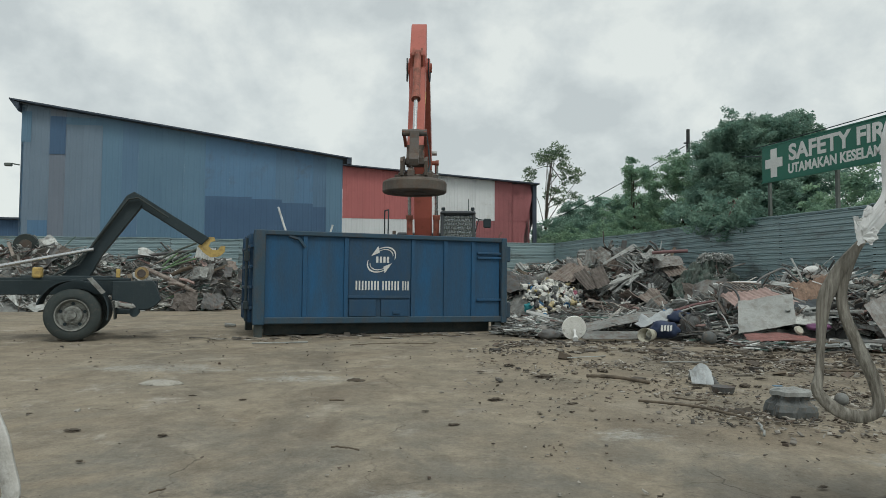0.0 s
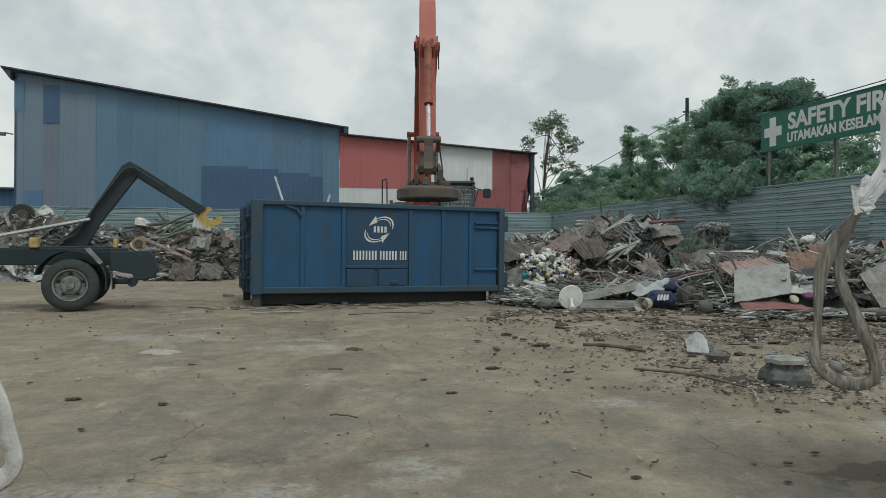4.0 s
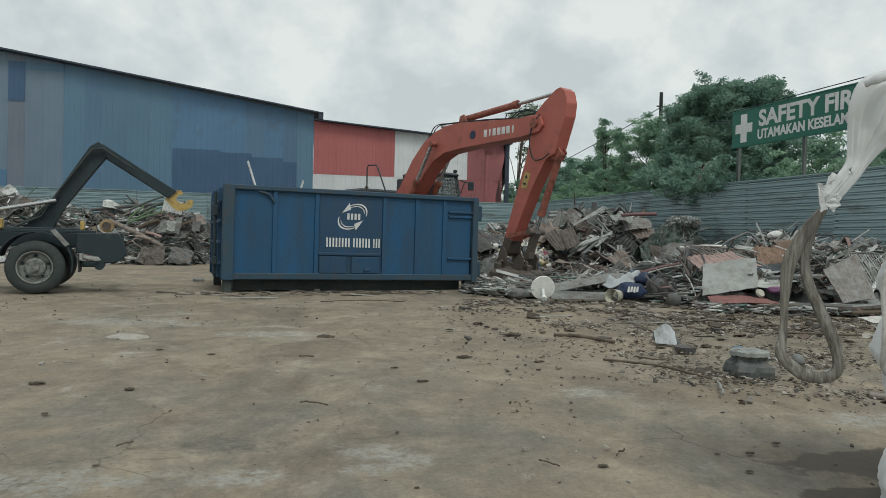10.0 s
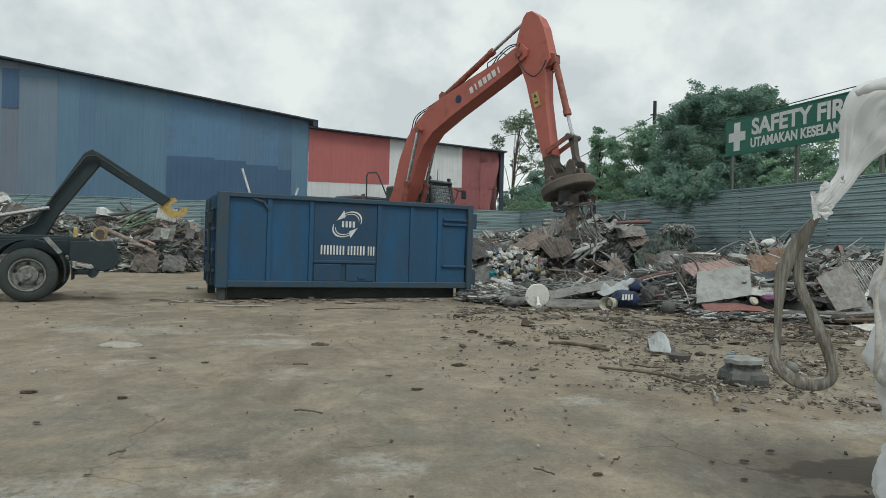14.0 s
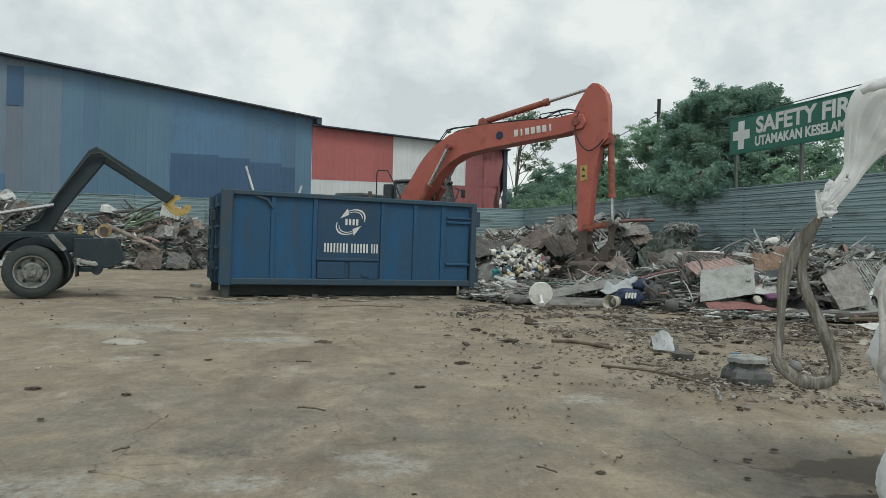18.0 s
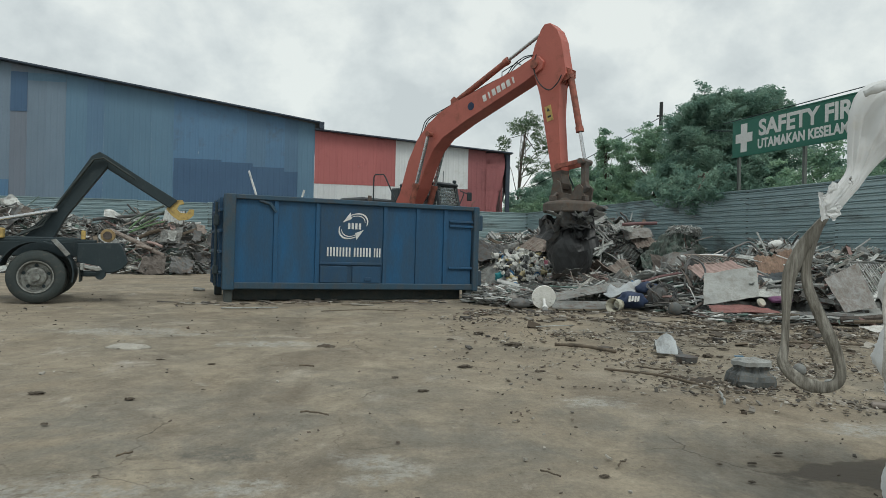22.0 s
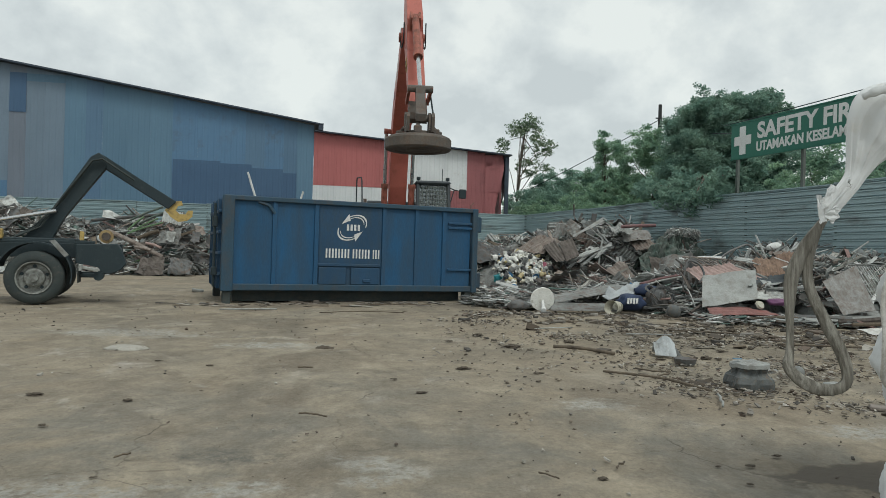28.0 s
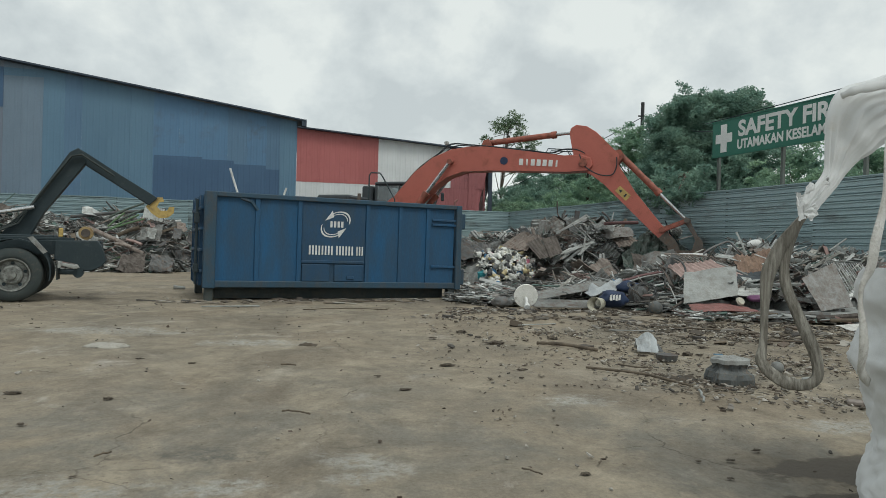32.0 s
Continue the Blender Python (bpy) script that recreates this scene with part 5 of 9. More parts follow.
def tree(name, at, trunk_h, trunk_r, clumps, per, size, material, seed, label, lean=0.0, category="tree"):
    rnd = random.Random(seed)
    t = thing(name, Matrix.Translation(at), label, category)
    b = B()
    pts = [(lean * q * q + 0.06 * math.sin(q * 5), 0.05 * math.sin(q * 4 + 1), trunk_h * q) for q in [i / 7 for i in range(8)]]
    tube(b, pts, [trunk_r * (1 - 0.55 * i / 7) for i in range(8)], 8)
    part("trunk", b, "bark", t, smooth=True)
    for cx, cy, cz, cr in clumps[:: max(1, len(clumps) // 14)]:
        b = B()
        q = rnd.uniform(0.45, 0.95)
        s = Vector((lean * q * q, 0, trunk_h * q))
        e = Vector((cx, cy, cz))
        mid = (s + e) / 2 + Vector((rnd.uniform(-0.3, 0.3), rnd.uniform(-0.3, 0.3), rnd.uniform(-0.1, 0.4)))
        tube(b, [s, mid, e], [trunk_r * 0.30, trunk_r * 0.18, trunk_r * 0.06], 5)
        part("limb", b, "bark", t)
    c = new("crown", leaf_mesh("crown", clumps, per, size, material, seed))
    c.parent = t
    return t


def crown_clumps(seed, n, center, radii, cr):
    rnd = random.Random(seed)
    out = []
    for _ in range(n):
        d = Vector((rnd.gauss(0, 1), rnd.gauss(0, 1), rnd.gauss(0, 1))).normalized() * rnd.random() ** 0.4
        for _k in range(3):
            e = d + Vector((rnd.gauss(0, 1) / radii[0], rnd.gauss(0, 1) / radii[1], rnd.gauss(0, 1) / radii[2])) * cr * 0.45
            out.append((center[0] + e.x * radii[0], center[1] + e.y * radii[1], center[2] + e.z * radii[2], cr * rnd.uniform(0.35, 0.75)))
    return out


def palm(at, h, seed):
    rnd = random.Random(seed)
    t = thing("palm_tree", Matrix.Translation(at), "dark oil palm with arching fronds beyond the fence", "palm", "palms")
    b = B()
    tube(b, [(0, 0, 0), (0.1, 0, h * 0.5), (0, 0, h)], [0.3, 0.26, 0.22], 8)
    part("trunk", b, "bark", t)
    for k in range(16):
        a = 2 * math.pi * k / 16 + rnd.uniform(-0.2, 0.2)
        up = rnd.uniform(0.2, 1.0)
        b = B()
        ln = rnd.uniform(1.7, 2.3)
        spine = [Vector((math.cos(a) * ln * q, math.sin(a) * ln * q, h + up * ln * q * (1 - 0.75 * q * (1.5 - 0.5 * up)))) for q in [i / 9 for i in range(10)]]
        for i in range(1, 10):
            d = (spine[i] - spine[i - 1]).normalized()
            w = d.cross(Vector((0, 0, 1))).normalized()
            for sgn in (-1, 1):
                for jj in (0.0, 0.25, 0.5, 0.75):
                    p = spine[i - 1].lerp(spine[i], jj)
                    l2 = 0.55 * math.sin(math.pi * (0.12 + 0.8 * i / 10))
                    q0, q1 = p - d * 0.05, p + d * 0.06
                    e = p + w * sgn * l2 + d * 0.25 + Vector((0, 0, -0.18))
                    b.faces.new([b.verts.new(q0), b.verts.new(q1), b.verts.new(e)])
        part("frond", b, "leaf_dark", t)
    return t


def greenery():
    big = crown_clumps(3, 110, (-0.35, 0, 5.5), (2.35, 2.0, 2.3), 0.6) + crown_clumps(33, 26, (-1.75, 0, 6.9), (0.95, 0.9, 0.9), 0.5)
    big += crown_clumps(34, 26, (-0.4, 0, 7.6), (1.3, 0.9, 0.5), 0.45) + crown_clumps(35, 24, (1.25, 0, 7.5), (0.9, 0.9, 0.65), 0.45)
    big += crown_clumps(4, 34, (-2.2, -0.4, 4.4), (0.9, 1.3, 2.1), 0.6) + crown_clumps(5, 26, (2.2, 0.3, 4.2), (1.7, 1.5, 2.0), 0.6)
    tree("broad_tree", (13.6, 29.0, 0), 5.4, 0.22, big, 3000, 0.105, "leaf_dark", 11, "dense dark broad-leaved tree leaning over the fence")
    slim = crown_clumps(6, 26, (0.55, 0, 10.0), (1.35, 0.8, 0.75), 0.42) + crown_clumps(7, 10, (-0.75, 0, 8.4), (0.6, 0.5, 0.8), 0.32) + crown_clumps(8, 20, (1.6, 0, 8.7), (1.1, 0.8, 0.7), 0.38) + crown_clumps(9, 18, (1.1, 0, 7.3), (1.7, 0.8, 0.7), 0.36)
    tree("slim_tree", (6.75, 48.0, 0), 9.8, 0.12, slim, 560, 0.13, "leaf_pale", 12, "slender open tree with sparse pale leaves", 0.7)
    mid = crown_clumps(16, 16, (-0.1, 0, 7.5), (0.75, 0.7, 0.75), 0.34) + crown_clumps(17, 14, (0.3, 0, 6.2), (0.9, 0.8, 1.0), 0.36) + crown_clumps(18, 18, (0.6, 0, 4.6), (1.7, 1.2, 1.2), 0.5)
    tree("small_tree", (11.0, 40.0, 0), 7.0, 0.10, mid, 1500, 0.13, "leaf", 13, "small upright tree with feathery green leaves")
    m2 = crown_clumps(26, 60, (-0.2, 0, 5.6), (2.5, 1.6, 2.2), 0.52)
    tree("bushy_tree", (12.4, 35.5, 0), 5.0, 0.14, m2, 2300, 0.11, "leaf", 14, "bushy green tree before the utility pole")
    for k, (x, y, z, rx, rz, mt) in enumerate(((7.3, 45, 4.6, 1.7, 1.4, "leaf_dark"), (8.9, 46, 5.6, 1.8, 1.5, "leaf_dark"), (10.6, 45, 5.6, 1.8, 1.7, "leaf_dark"), (12.4, 44, 6.0, 1.9, 2.0, "leaf"), (6.6, 40, 3.3, 2.2, 1.6, "leaf"), (8.6, 42, 4.0, 2.4, 1.9, "leaf_dark"), (9.6, 38, 3.8, 2.2, 2.0, "leaf"), (11.4, 35, 3.4, 2.2, 2.1, "leaf"), (10.4, 31, 2.9, 1.7, 1.6, "leaf"), (12.6, 31.5, 3.6, 2.0, 2.0, "leaf"), (13.4, 27, 3.6, 1.9, 2.2, "leaf_dark"), (14.0, 23.5, 3.3, 1.9, 2.2, "leaf"), (14.6, 20.5, 3.2, 1.9, 2.1, "leaf"), (13.6, 18.0, 3.0, 1.6, 1.9, "leaf"), (16.5, 27, 4.2, 2.6, 2.4, "leaf_dark"), (8.2, 35.5, 3.0, 1.9, 1.6, "leaf"), (15.4, 32.5, 4.4, 2.4, 2.2, "leaf_dark"))):
        cl = crown_clumps(40 + k, 44, (0, 0, z - 0.75), (rx, 1.5, rz), 0.52)
        tree("shrub", (x, y, 0), z * 0.8, 0.06, cl, 1800, 0.115, mt, 60 + k, "overgrown green shrub behind the steel fence", 0, "shrub")
    palm((12.3, 48.5, 0), 6.6, 1)
    palm((10.6, 49.0, 0), 6.1, 2)
    o = thing("overhanging_branch", Matrix.Translation((8.2, 20.9, 2.9)), "leafy branches hanging over the top of the fence", "branch")
    over = []
    for k, (x, y, z, n) in enumerate(((-0.65, 2.0, 0.45, 7), (-0.45, 1.2, 0.35, 9), (-0.2, 0.2, 0.05, 9), (0.0, -0.6, -0.2, 8), (0.25, -1.5, -0.1, 7), (0.5, -1.4, 0.5, 9), (0.2, 0.4, 0.6, 12))):
        over += crown_clumps(90 + k, n, (x, y, z), (0.4, 0.4, 0.28), 0.26)
        b = B()
        tube(b, [(2.8, 3.5, 1.2), (1.2, (y + 3.0) / 2, 0.9), (x, y, z)], [0.05, 0.035, 0.012], 6)
        part("stem", b, "bark", o)
    c = new("foliage", leaf_mesh("foliage", over, 1100, 0.11, "leaf_dark", 91))
    c.parent = o


greenery()


# ---- big woven bags close to the camera ----
def ribbon(bm, pts, widths, thick=0.006, seg_normal=(0.3, -1, 0.1)):
    """A strap: a flat band swept along points, facing roughly seg_normal."""
    pts = [Vector(p) for p in pts]
    nrm = Vector(seg_normal).normalized()
    rings = []
    n = len(pts)
    for i, p in enumerate(pts):
        d = (pts[min(i + 1, n - 1)] - pts[max(i - 1, 0)]).normalized()
        w = d.cross(nrm)
        w = w.normalized() if w.length > 1e-3 else Vector((1, 0, 0))
        k = w.cross(d).normalized()
        h = widths[i] / 2 if isinstance(widths, (list, tuple)) else widths / 2
        fold = 0.3 * h
        rings.append([bm.verts.new(p - w * h), bm.verts.new(p - w * h * 0.3 + k * fold), bm.verts.new(p + w * h * 0.35 - k * fold), bm.verts.new(p + w * h), bm.verts.new(p + w * h * 0.9 + k * thick), bm.verts.new(p - w * h * 0.9 + k * (thick + fold * 0.4))])
    for a, b in zip(rings, rings[1:]):
        for j in range(6):
            bm.faces.new((a[j], a[(j + 1) % 6], b[(j + 1) % 6], b[j]))
    bm.faces.new(rings[0])
    bm.faces.new(rings[-1][::-1])
    return bm


def bags():
    g = thing("jumbo_bag", Matrix.Translation((2.5, 2.6, 0)), "white woven bulk bag with dirty lifting loops hanging down", "bulk bag")
    b = B()
    def body(u, v):
        a = 2 * math.pi * u
        z = 1.06 * v
        r = 0.565 + 0.055 * math.exp(-((z - 0.96) / 0.09) ** 2) + 0.06 * math.exp(-((z - 0.68) / 0.13) ** 2) + 0.018 * math.exp(-((z - 0.12) / 0.10) ** 2) - 0.03 * math.exp(-((z - 0.33) / 0.10) ** 2)
        q = Vector((math.cos(a) * 1.6, math.sin(a) * 1.6, z * 4.5))
        r += 0.02 * noise.noise(q) - 0.045 * abs(noise.noise(q * 1.7 + Vector((3, 0, 0)))) - 0.025 * abs(noise.noise(q * 3.6)) + 0.006 * noise.noise(q * 9)
        return (r * math.cos(a), r * math.sin(a), z)
    grid(b, 150, 80, body)
    part("bag_body", b, "cloth", g, "crumpled white woven body", True, pose(0.03, 0, 0))
    b = B()
    cyl(b, (0.03, 0, 0.98), (0.03, 0, 1.16), 0.56, 40, 0.34)
    part("bag_top", b, "cloth", g)
    b = B()
    cyl(b, (0.75, 0.2, 0), (0.75, 0.2, 2.3), 0.05, 10)
    part("hanging_post", b, "post", g)
    # cloth neck draped from the post, gathered down to the dirty loop
    rims = ((0.74, 2.30, 0.74, 2.04), (0.42, 2.27, 0.42, 1.98), (0.10, 2.20, 0.10, 1.90), (-0.16, 2.058, -0.154, 1.752), (-0.487, 1.880, -0.36, 1.655), (-0.682, 1.806, -0.478, 1.590), (-0.735, 1.71, -0.539, 1.542), (-0.743, 1.609, -0.60, 1.505), (-0.744, 1.507, -0.650, 1.450), (-0.750, 1.455, -0.690, 1.395), (-0.79, 1.397, -0.735, 1.34), (-0.833, 1.335, -0.78, 1.29), (-0.846, 1.268, -0.805, 1.262))
    lf = smooth_path([(a, 0.15, z) for a, z, _, _ in rims], 9)
    rt = smooth_path([(a, 0.15, z) for _, _, a, z in rims], 9)
    b = B()
    nv = len(lf) - 1
    def sleeve(u, v):
        k = min(int(round(v * nv)), nv)
        c, h = (lf[k] + rt[k]) / 2, (rt[k] - lf[k]) / 2
        a = 2 * math.pi * u
        w = math.cos(a)
        q = Vector((w * 3.0 + 0.8 * math.sin(v * 5), v * 2.4, 2.0 + (1 if math.sin(a) > 0 else 0) * 5))
        crease = 0.6 * (1 - 2.2 * abs(noise.noise(q))) + 0.2 * (1 - 2.2 * abs(noise.noise(q * 2.3 + Vector((4, 0, 0)))))
        cross = 0.25 * noise.noise(Vector((w * 1.5, v * 11, 7)))
        dep = h.length * math.sin(a) * (0.26 + 0.20 * crease + cross * (1 - v))
        return c + h * w * (1 + 0.035 * noise.noise(Vector((v * 14, 3, 1)))) + Vector((0, dep, 0))
    grid(b, 110, nv, sleeve)
    part("twisted_neck", b, "cloth", g, "white woven neck gathered into a knot", True)
    b = B()
    hem = smooth_path([(-0.712, 0.10, 1.765), (-0.67, 0.06, 1.785), (-0.55, 0.04, 1.815), (-0.46, 0.04, 1.85), (-0.16, 0.05, 2.01), (0.1, 0.06, 2.17), (0.42, 0.07, 2.25), (0.74, 0.08, 2.29)], 8)
    ribbon(b, hem, [0.022 + 0.03 * min(1, i / 16) + 0.004 * math.sin(i * 1.3) for i in range(len(hem))], 0.006, (0.1, -1, 0.25))
    part("folded_hem", b, "cloth", g, "", True)
    for k, (x, z, w, h, turn) in enumerate(((-0.845, 1.36, 0.05, 0.10, 25), (-0.875, 1.31, 0.035, 0.11, -12), (-0.82, 1.29, 0.05, 0.06, 40), (-0.76, 1.42, 0.02, 0.035, 0))):
        b = B()
        def shred(u, v):
            q = Vector((u * 3, v * 3, k * 4.0))
            return ((u - 0.5) * w * (1 - 0.5 * v) + 0.014 * noise.noise(q), 0.014 * noise.noise(q + Vector((7, 0, 0))), (v - 0.5) * h + 0.01 * noise.noise(q + Vector((0, 7, 0))))
        grid(b, 6, 8, shred, 0.003)
        part("torn_shred", b, "cloth", g, "", False, pose(x, 0.10, z, 0, turn, 0))
    # dirty loop
    hang = ((-0.825, 1.278), (-0.856, 1.231), (-0.908, 1.155), (-0.941, 1.085), (-0.963, 1.025), (-0.972, 0.956), (-0.977, 0.877), (-0.982, 0.798), (-0.990, 0.728), (-1.003, 0.674), (-0.994, 0.645), (-0.961, 0.612), (-0.910, 0.583), (-0.854, 0.573), (-0.808, 0.578), (-0.776, 0.604), (-0.770, 0.653), (-0.786, 0.723), (-0.818, 0.801), (-0.851, 0.880), (-0.878, 0.948), (-0.892, 1.007), (-0.892, 1.077), (-0.870, 1.156), (-0.848, 1.216), (-0.823, 1.276))
    wide = (0.030, 0.045, 0.062, 0.074, 0.072, 0.060, 0.040, 0.035, 0.040, 0.056, 0.056, 0.060, 0.060, 0.054, 0.050, 0.056, 0.064, 0.070, 0.072, 0.064, 0.060, 0.058, 0.052, 0.046, 0.040, 0.030)
    loop = smooth_path([(x, 0.15 + 0.03 * math.sin(i * 0.35), z) for i, (x, z) in enumerate(hang)], 5)
    widths = [0.88 * p.x for p in smooth_path([(w, 0, 0) for w in wide], 5)]
    b = B()
    ribbon(b, [p - Vector((-0.83, 0.17, 1.27)) for p in loop], widths, 0.01, (0.25, -1, 0.25))
    lp = part("lifting_loop", b, "strap", g, "long dirty grey-brown lifting loop", True, pose(-0.83, 0.17, 1.27))
    MOV["loop"] = lp
    st = smooth_path([(-0.45, 0.0, 1.75), (-0.60, -0.06, 1.60), (-0.655, -0.10, 1.52), (-0.66, -0.10, 1.37), (-0.672, -0.10, 1.28), (-0.697, -0.10, 1.165), (-0.712, -0.10, 1.07), (-0.744, -0.10, 1.0), (-0.75, -0.10, 0.925), (-0.736, -0.10, 0.835), (-0.726, -0.09, 0.75), (-0.69, -0.03, 0.66), (-0.60, 0.05, 0.60)], 6)
    b = B()
    n = len(st)
    ribbon(b, st, [0.040 + 0.012 * math.sin(i * 0.21 + 1) - 0.012 * math.exp(-((i - 42) / 7) ** 2) for i in range(n)], 0.006, (0.35, -1, 0.1))
    part("white_strap", b, "strap_white", g, "", True)
    h = thing("second_jumbo_bag", Matrix.Translation((-2.285, 2.3, 0)), "white woven bulk bag with a slack white loop", "bulk bag")
    b = B()
    def body2(u, v):
        a = 2 * math.pi * u
        r = 0.52 + 0.05 * math.sin(v * 8 + a * 2) + 0.03 * math.sin(v * 21 + a * 5)
        return (r * math.cos(a), r * math.sin(a), 0.75 * v)
    grid(b, 40, 16, body2)
    part("bag_body", b, "cloth", h, "", True)
    b = B()
    cyl(b, (0, 0, 0.70), (0, 0, 0.80), 0.56, 32, 0.35)
    part("bag_top", b, "cloth", h)
    b = B()
    ribbon(b, smooth_path([(0.38, 0.0, 0.78), (0.60, 0.1, 0.72), (0.71, 0.1, 0.58), (0.755, 0.1, 0.44), (0.775, 0.1, 0.34), (0.72, 0.1, 0.28), (0.6, 0.1, 0.24), (0.45, 0.05, 0.26)], 6), 0.075, 0.008, (-0.2, -1, 0.3))
    part("white_loop", b, "strap_white", h, "", True)


bags()


# ---- scrap heaps ----
def mixed_material(name, colours, rough=0.7, metal=0.1):
    m = bpy.data.materials.new(name)
    m.use_nodes = True
    nt = m.node_tree
    b, ln = nt.nodes["Principled BSDF"], nt.links.new
    geo = nt.nodes.new("ShaderNodeNewGeometry")
    rp = nt.nodes.new("ShaderNodeValToRGB")
    rp.color_ramp.interpolation = "CONSTANT"
    n = len(colours)
    while len(rp.color_ramp.elements) < n:
        rp.color_ramp.elements.new(0.5)
    for i, c in enumerate(colours):
        rp.color_ramp.elements[i].position = i / n
        rp.color_ramp.elements[i].color = (*c, 1)
    ln(geo.outputs["Random Per Island"], rp.inputs[0])
    tc = nt.nodes.new("ShaderNodeTexCoord")
    ns = nt.nodes.new("ShaderNodeTexNoise")
    ns.inputs["Scale"].default_value, ns.inputs["Detail"].default_value = 9.0, 6.0
    ln(tc.outputs["Object"], ns.inputs["Vector"])
    mr = nt.nodes.new("ShaderNodeMapRange")
    mr.inputs[1].default_value, mr.inputs[2].default_value = 0.5, 0.75
    ln(ns.outputs[0], mr.inputs[0])
    mx = nt.nodes.new("ShaderNodeMix")
    mx.data_type = "RGBA"
    mx.inputs[7].default_value = (0.095, 0.09, 0.08, 1)
    ln(mr.outputs[0], mx.inputs[0])
    ln(rp.outputs[0], mx.inputs[6])
    ln(mx.outputs[2], b.inputs["Base Color"])
    b.inputs["Roughness"].default_value, b.inputs["Metallic"].default_value = rough, metal
    return m


M["bits"] = mixed_material("mixed_scrap", [(0.34, 0.355, 0.345), (0.12, 0.125, 0.12), (0.172, 0.164, 0.150), (0.50, 0.52, 0.51), (0.21, 0.22, 0.215), (0.085, 0.09, 0.09), (0.228, 0.214, 0.196), (0.42, 0.435, 0.425), (0.66, 0.67, 0.65), (0.16, 0.135, 0.115), (0.28, 0.30, 0.295), (0.25, 0.165, 0.15), (0.11, 0.17, 0.15), (0.355, 0.35, 0.32)])
M["chips"] = mixed_material("ground_chips", [(0.09, 0.072, 0.055), (0.14, 0.12, 0.095), (0.05, 0.045, 0.04), (0.22, 0.185, 0.145), (0.075, 0.062, 0.05), (0.32, 0.30, 0.265), (0.12, 0.09, 0.07), (0.19, 0.175, 0.155), (0.25, 0.22, 0.18), (0.38, 0.36, 0.32)], 0.9, 0.0)

M["tubs"] = mixed_material("plastic_tubs", [(0.60, 0.59, 0.55), (0.52, 0.50, 0.44), (0.05, 0.05, 0.052), (0.62, 0.60, 0.56), (0.45, 0.38, 0.16), (0.40, 0.40, 0.38), (0.45, 0.16, 0.22), (0.10, 0.10, 0.10), (0.56, 0.54, 0.48), (0.06, 0.22, 0.40), (0.33, 0.30, 0.25), (0.58, 0.56, 0.50)], 0.5, 0.0)

MOUNDS_BACK = [(2.7, 20.4, 0.95, 1.2, 1.3), (1.7, 21.8, 1.1, 1.2, 1.5), (3.3, 23.0, 1.45, 1.5, 1.8), (4.6, 22.8, 1.7, 1.5, 1.8), (5.7, 22.9, 2.05, 1.1, 1.7), (4.4, 21.2, 1.25, 1.2, 1.1), (6.5, 21.6, 1.9, 1.2, 1.3), (5.7, 20.8, 1.0, 1.2, 0.9), (7.65, 19.6, 1.35, 0.8, 0.8)]
MOUNDS_FRONT = [(7.0, 20.0, 0.85, 0.6, 0.6), (6.2, 16.4, 0.55, 1.0, 1.0), (7.6, 16.4, 0.66, 1.2, 1.2), (8.2, 15.2, 1.24, 1.2, 1.2), (8.6, 13.2, 1.05, 1.4, 1.3), (6.5, 14.5, 0.75, 1.6, 1.3), (2.5, 15.0, 0.17, 1.5, 1.7), (4.3, 14.5, 0.27, 1.7, 1.6), (5.2, 17.6, 0.34, 1.4, 1.6), (3.4, 17.8, 0.12, 1.9, 1.8), (6.6, 12.6, 0.42, 1.5, 1.0)]
MOUNDS_R = MOUNDS_BACK + MOUNDS_FRONT
MOUNDS_L = [(-16.0, 26.4, 2.35, 2.2, 2.2), (-13.6, 26.2, 1.9, 2.0, 2.0), (-11.2, 27.0, 2.0, 1.8, 1.8), (-9.4, 26.6, 1.75, 1.5, 1.7), (-7.8, 27.0, 1.3, 1.4, 1.5), (-14.8, 24.0, 0.9, 2.0, 1.3), (-10.6, 25.2, 1.0, 2.0, 1.2), (-18.5, 25.5, 2.0, 2.0, 2.0)]


def height(mounds, x, y):
    h = 0.0
    for mx, my, mh, rx, ry in mounds:
        d = ((x - mx) / rx) ** 2 + ((y - my) / ry) ** 2
        h = max(h, mh * (1.25 / (1 + 0.25 * math.exp(2.2 * d)) - 0.0 if d < 4 else 0.0))
    return h


def mound(parent, mounds, x0, x1, y0, y1, seed, inside):
    b = B()
    nx, ny = int((x1 - x0) / 0.22), int((y1 - y0) / 0.22)
    vs = {}
    for i in range(nx + 1):
        for j in range(ny + 1):
            x, y = x0 + (x1 - x0) * i / nx, y0 + (y1 - y0) * j / ny
            h = height(mounds, x, y) if inside(x, y) else 0
            if h > 0.05:
                h += noise.noise(Vector((x * 2.3, y * 2.3, seed))) * 0.16 * min(1, h * 2) + noise.noise(Vector((x * 6, y * 6, seed + 3))) * 0.07
            vs[i, j] = b.verts.new((x, y, max(h - 0.12, -0.06)))
    for i in range(nx):
        for j in range(ny):
            q = [vs[i, j], vs[i + 1, j], vs[i + 1, j + 1], vs[i, j + 1]]
            if max(v.co.z for v in q) > -0.05:
                b.faces.new(q)
    loose = [v for v in b.verts if not v.link_faces]
    bmesh.ops.delete(b, geom=loose, context="VERTS")
    return part("mound", b, "mound", parent, "dark packed scrap underneath")


def as_mesh(name, bm, material):
    bmesh.ops.recalc_face_normals(bm, faces=bm.faces)
    me = bpy.data.meshes.new(name)
    bm.to_mesh(me)
    bm.free()
    me.materials.append(M[material])
    return me


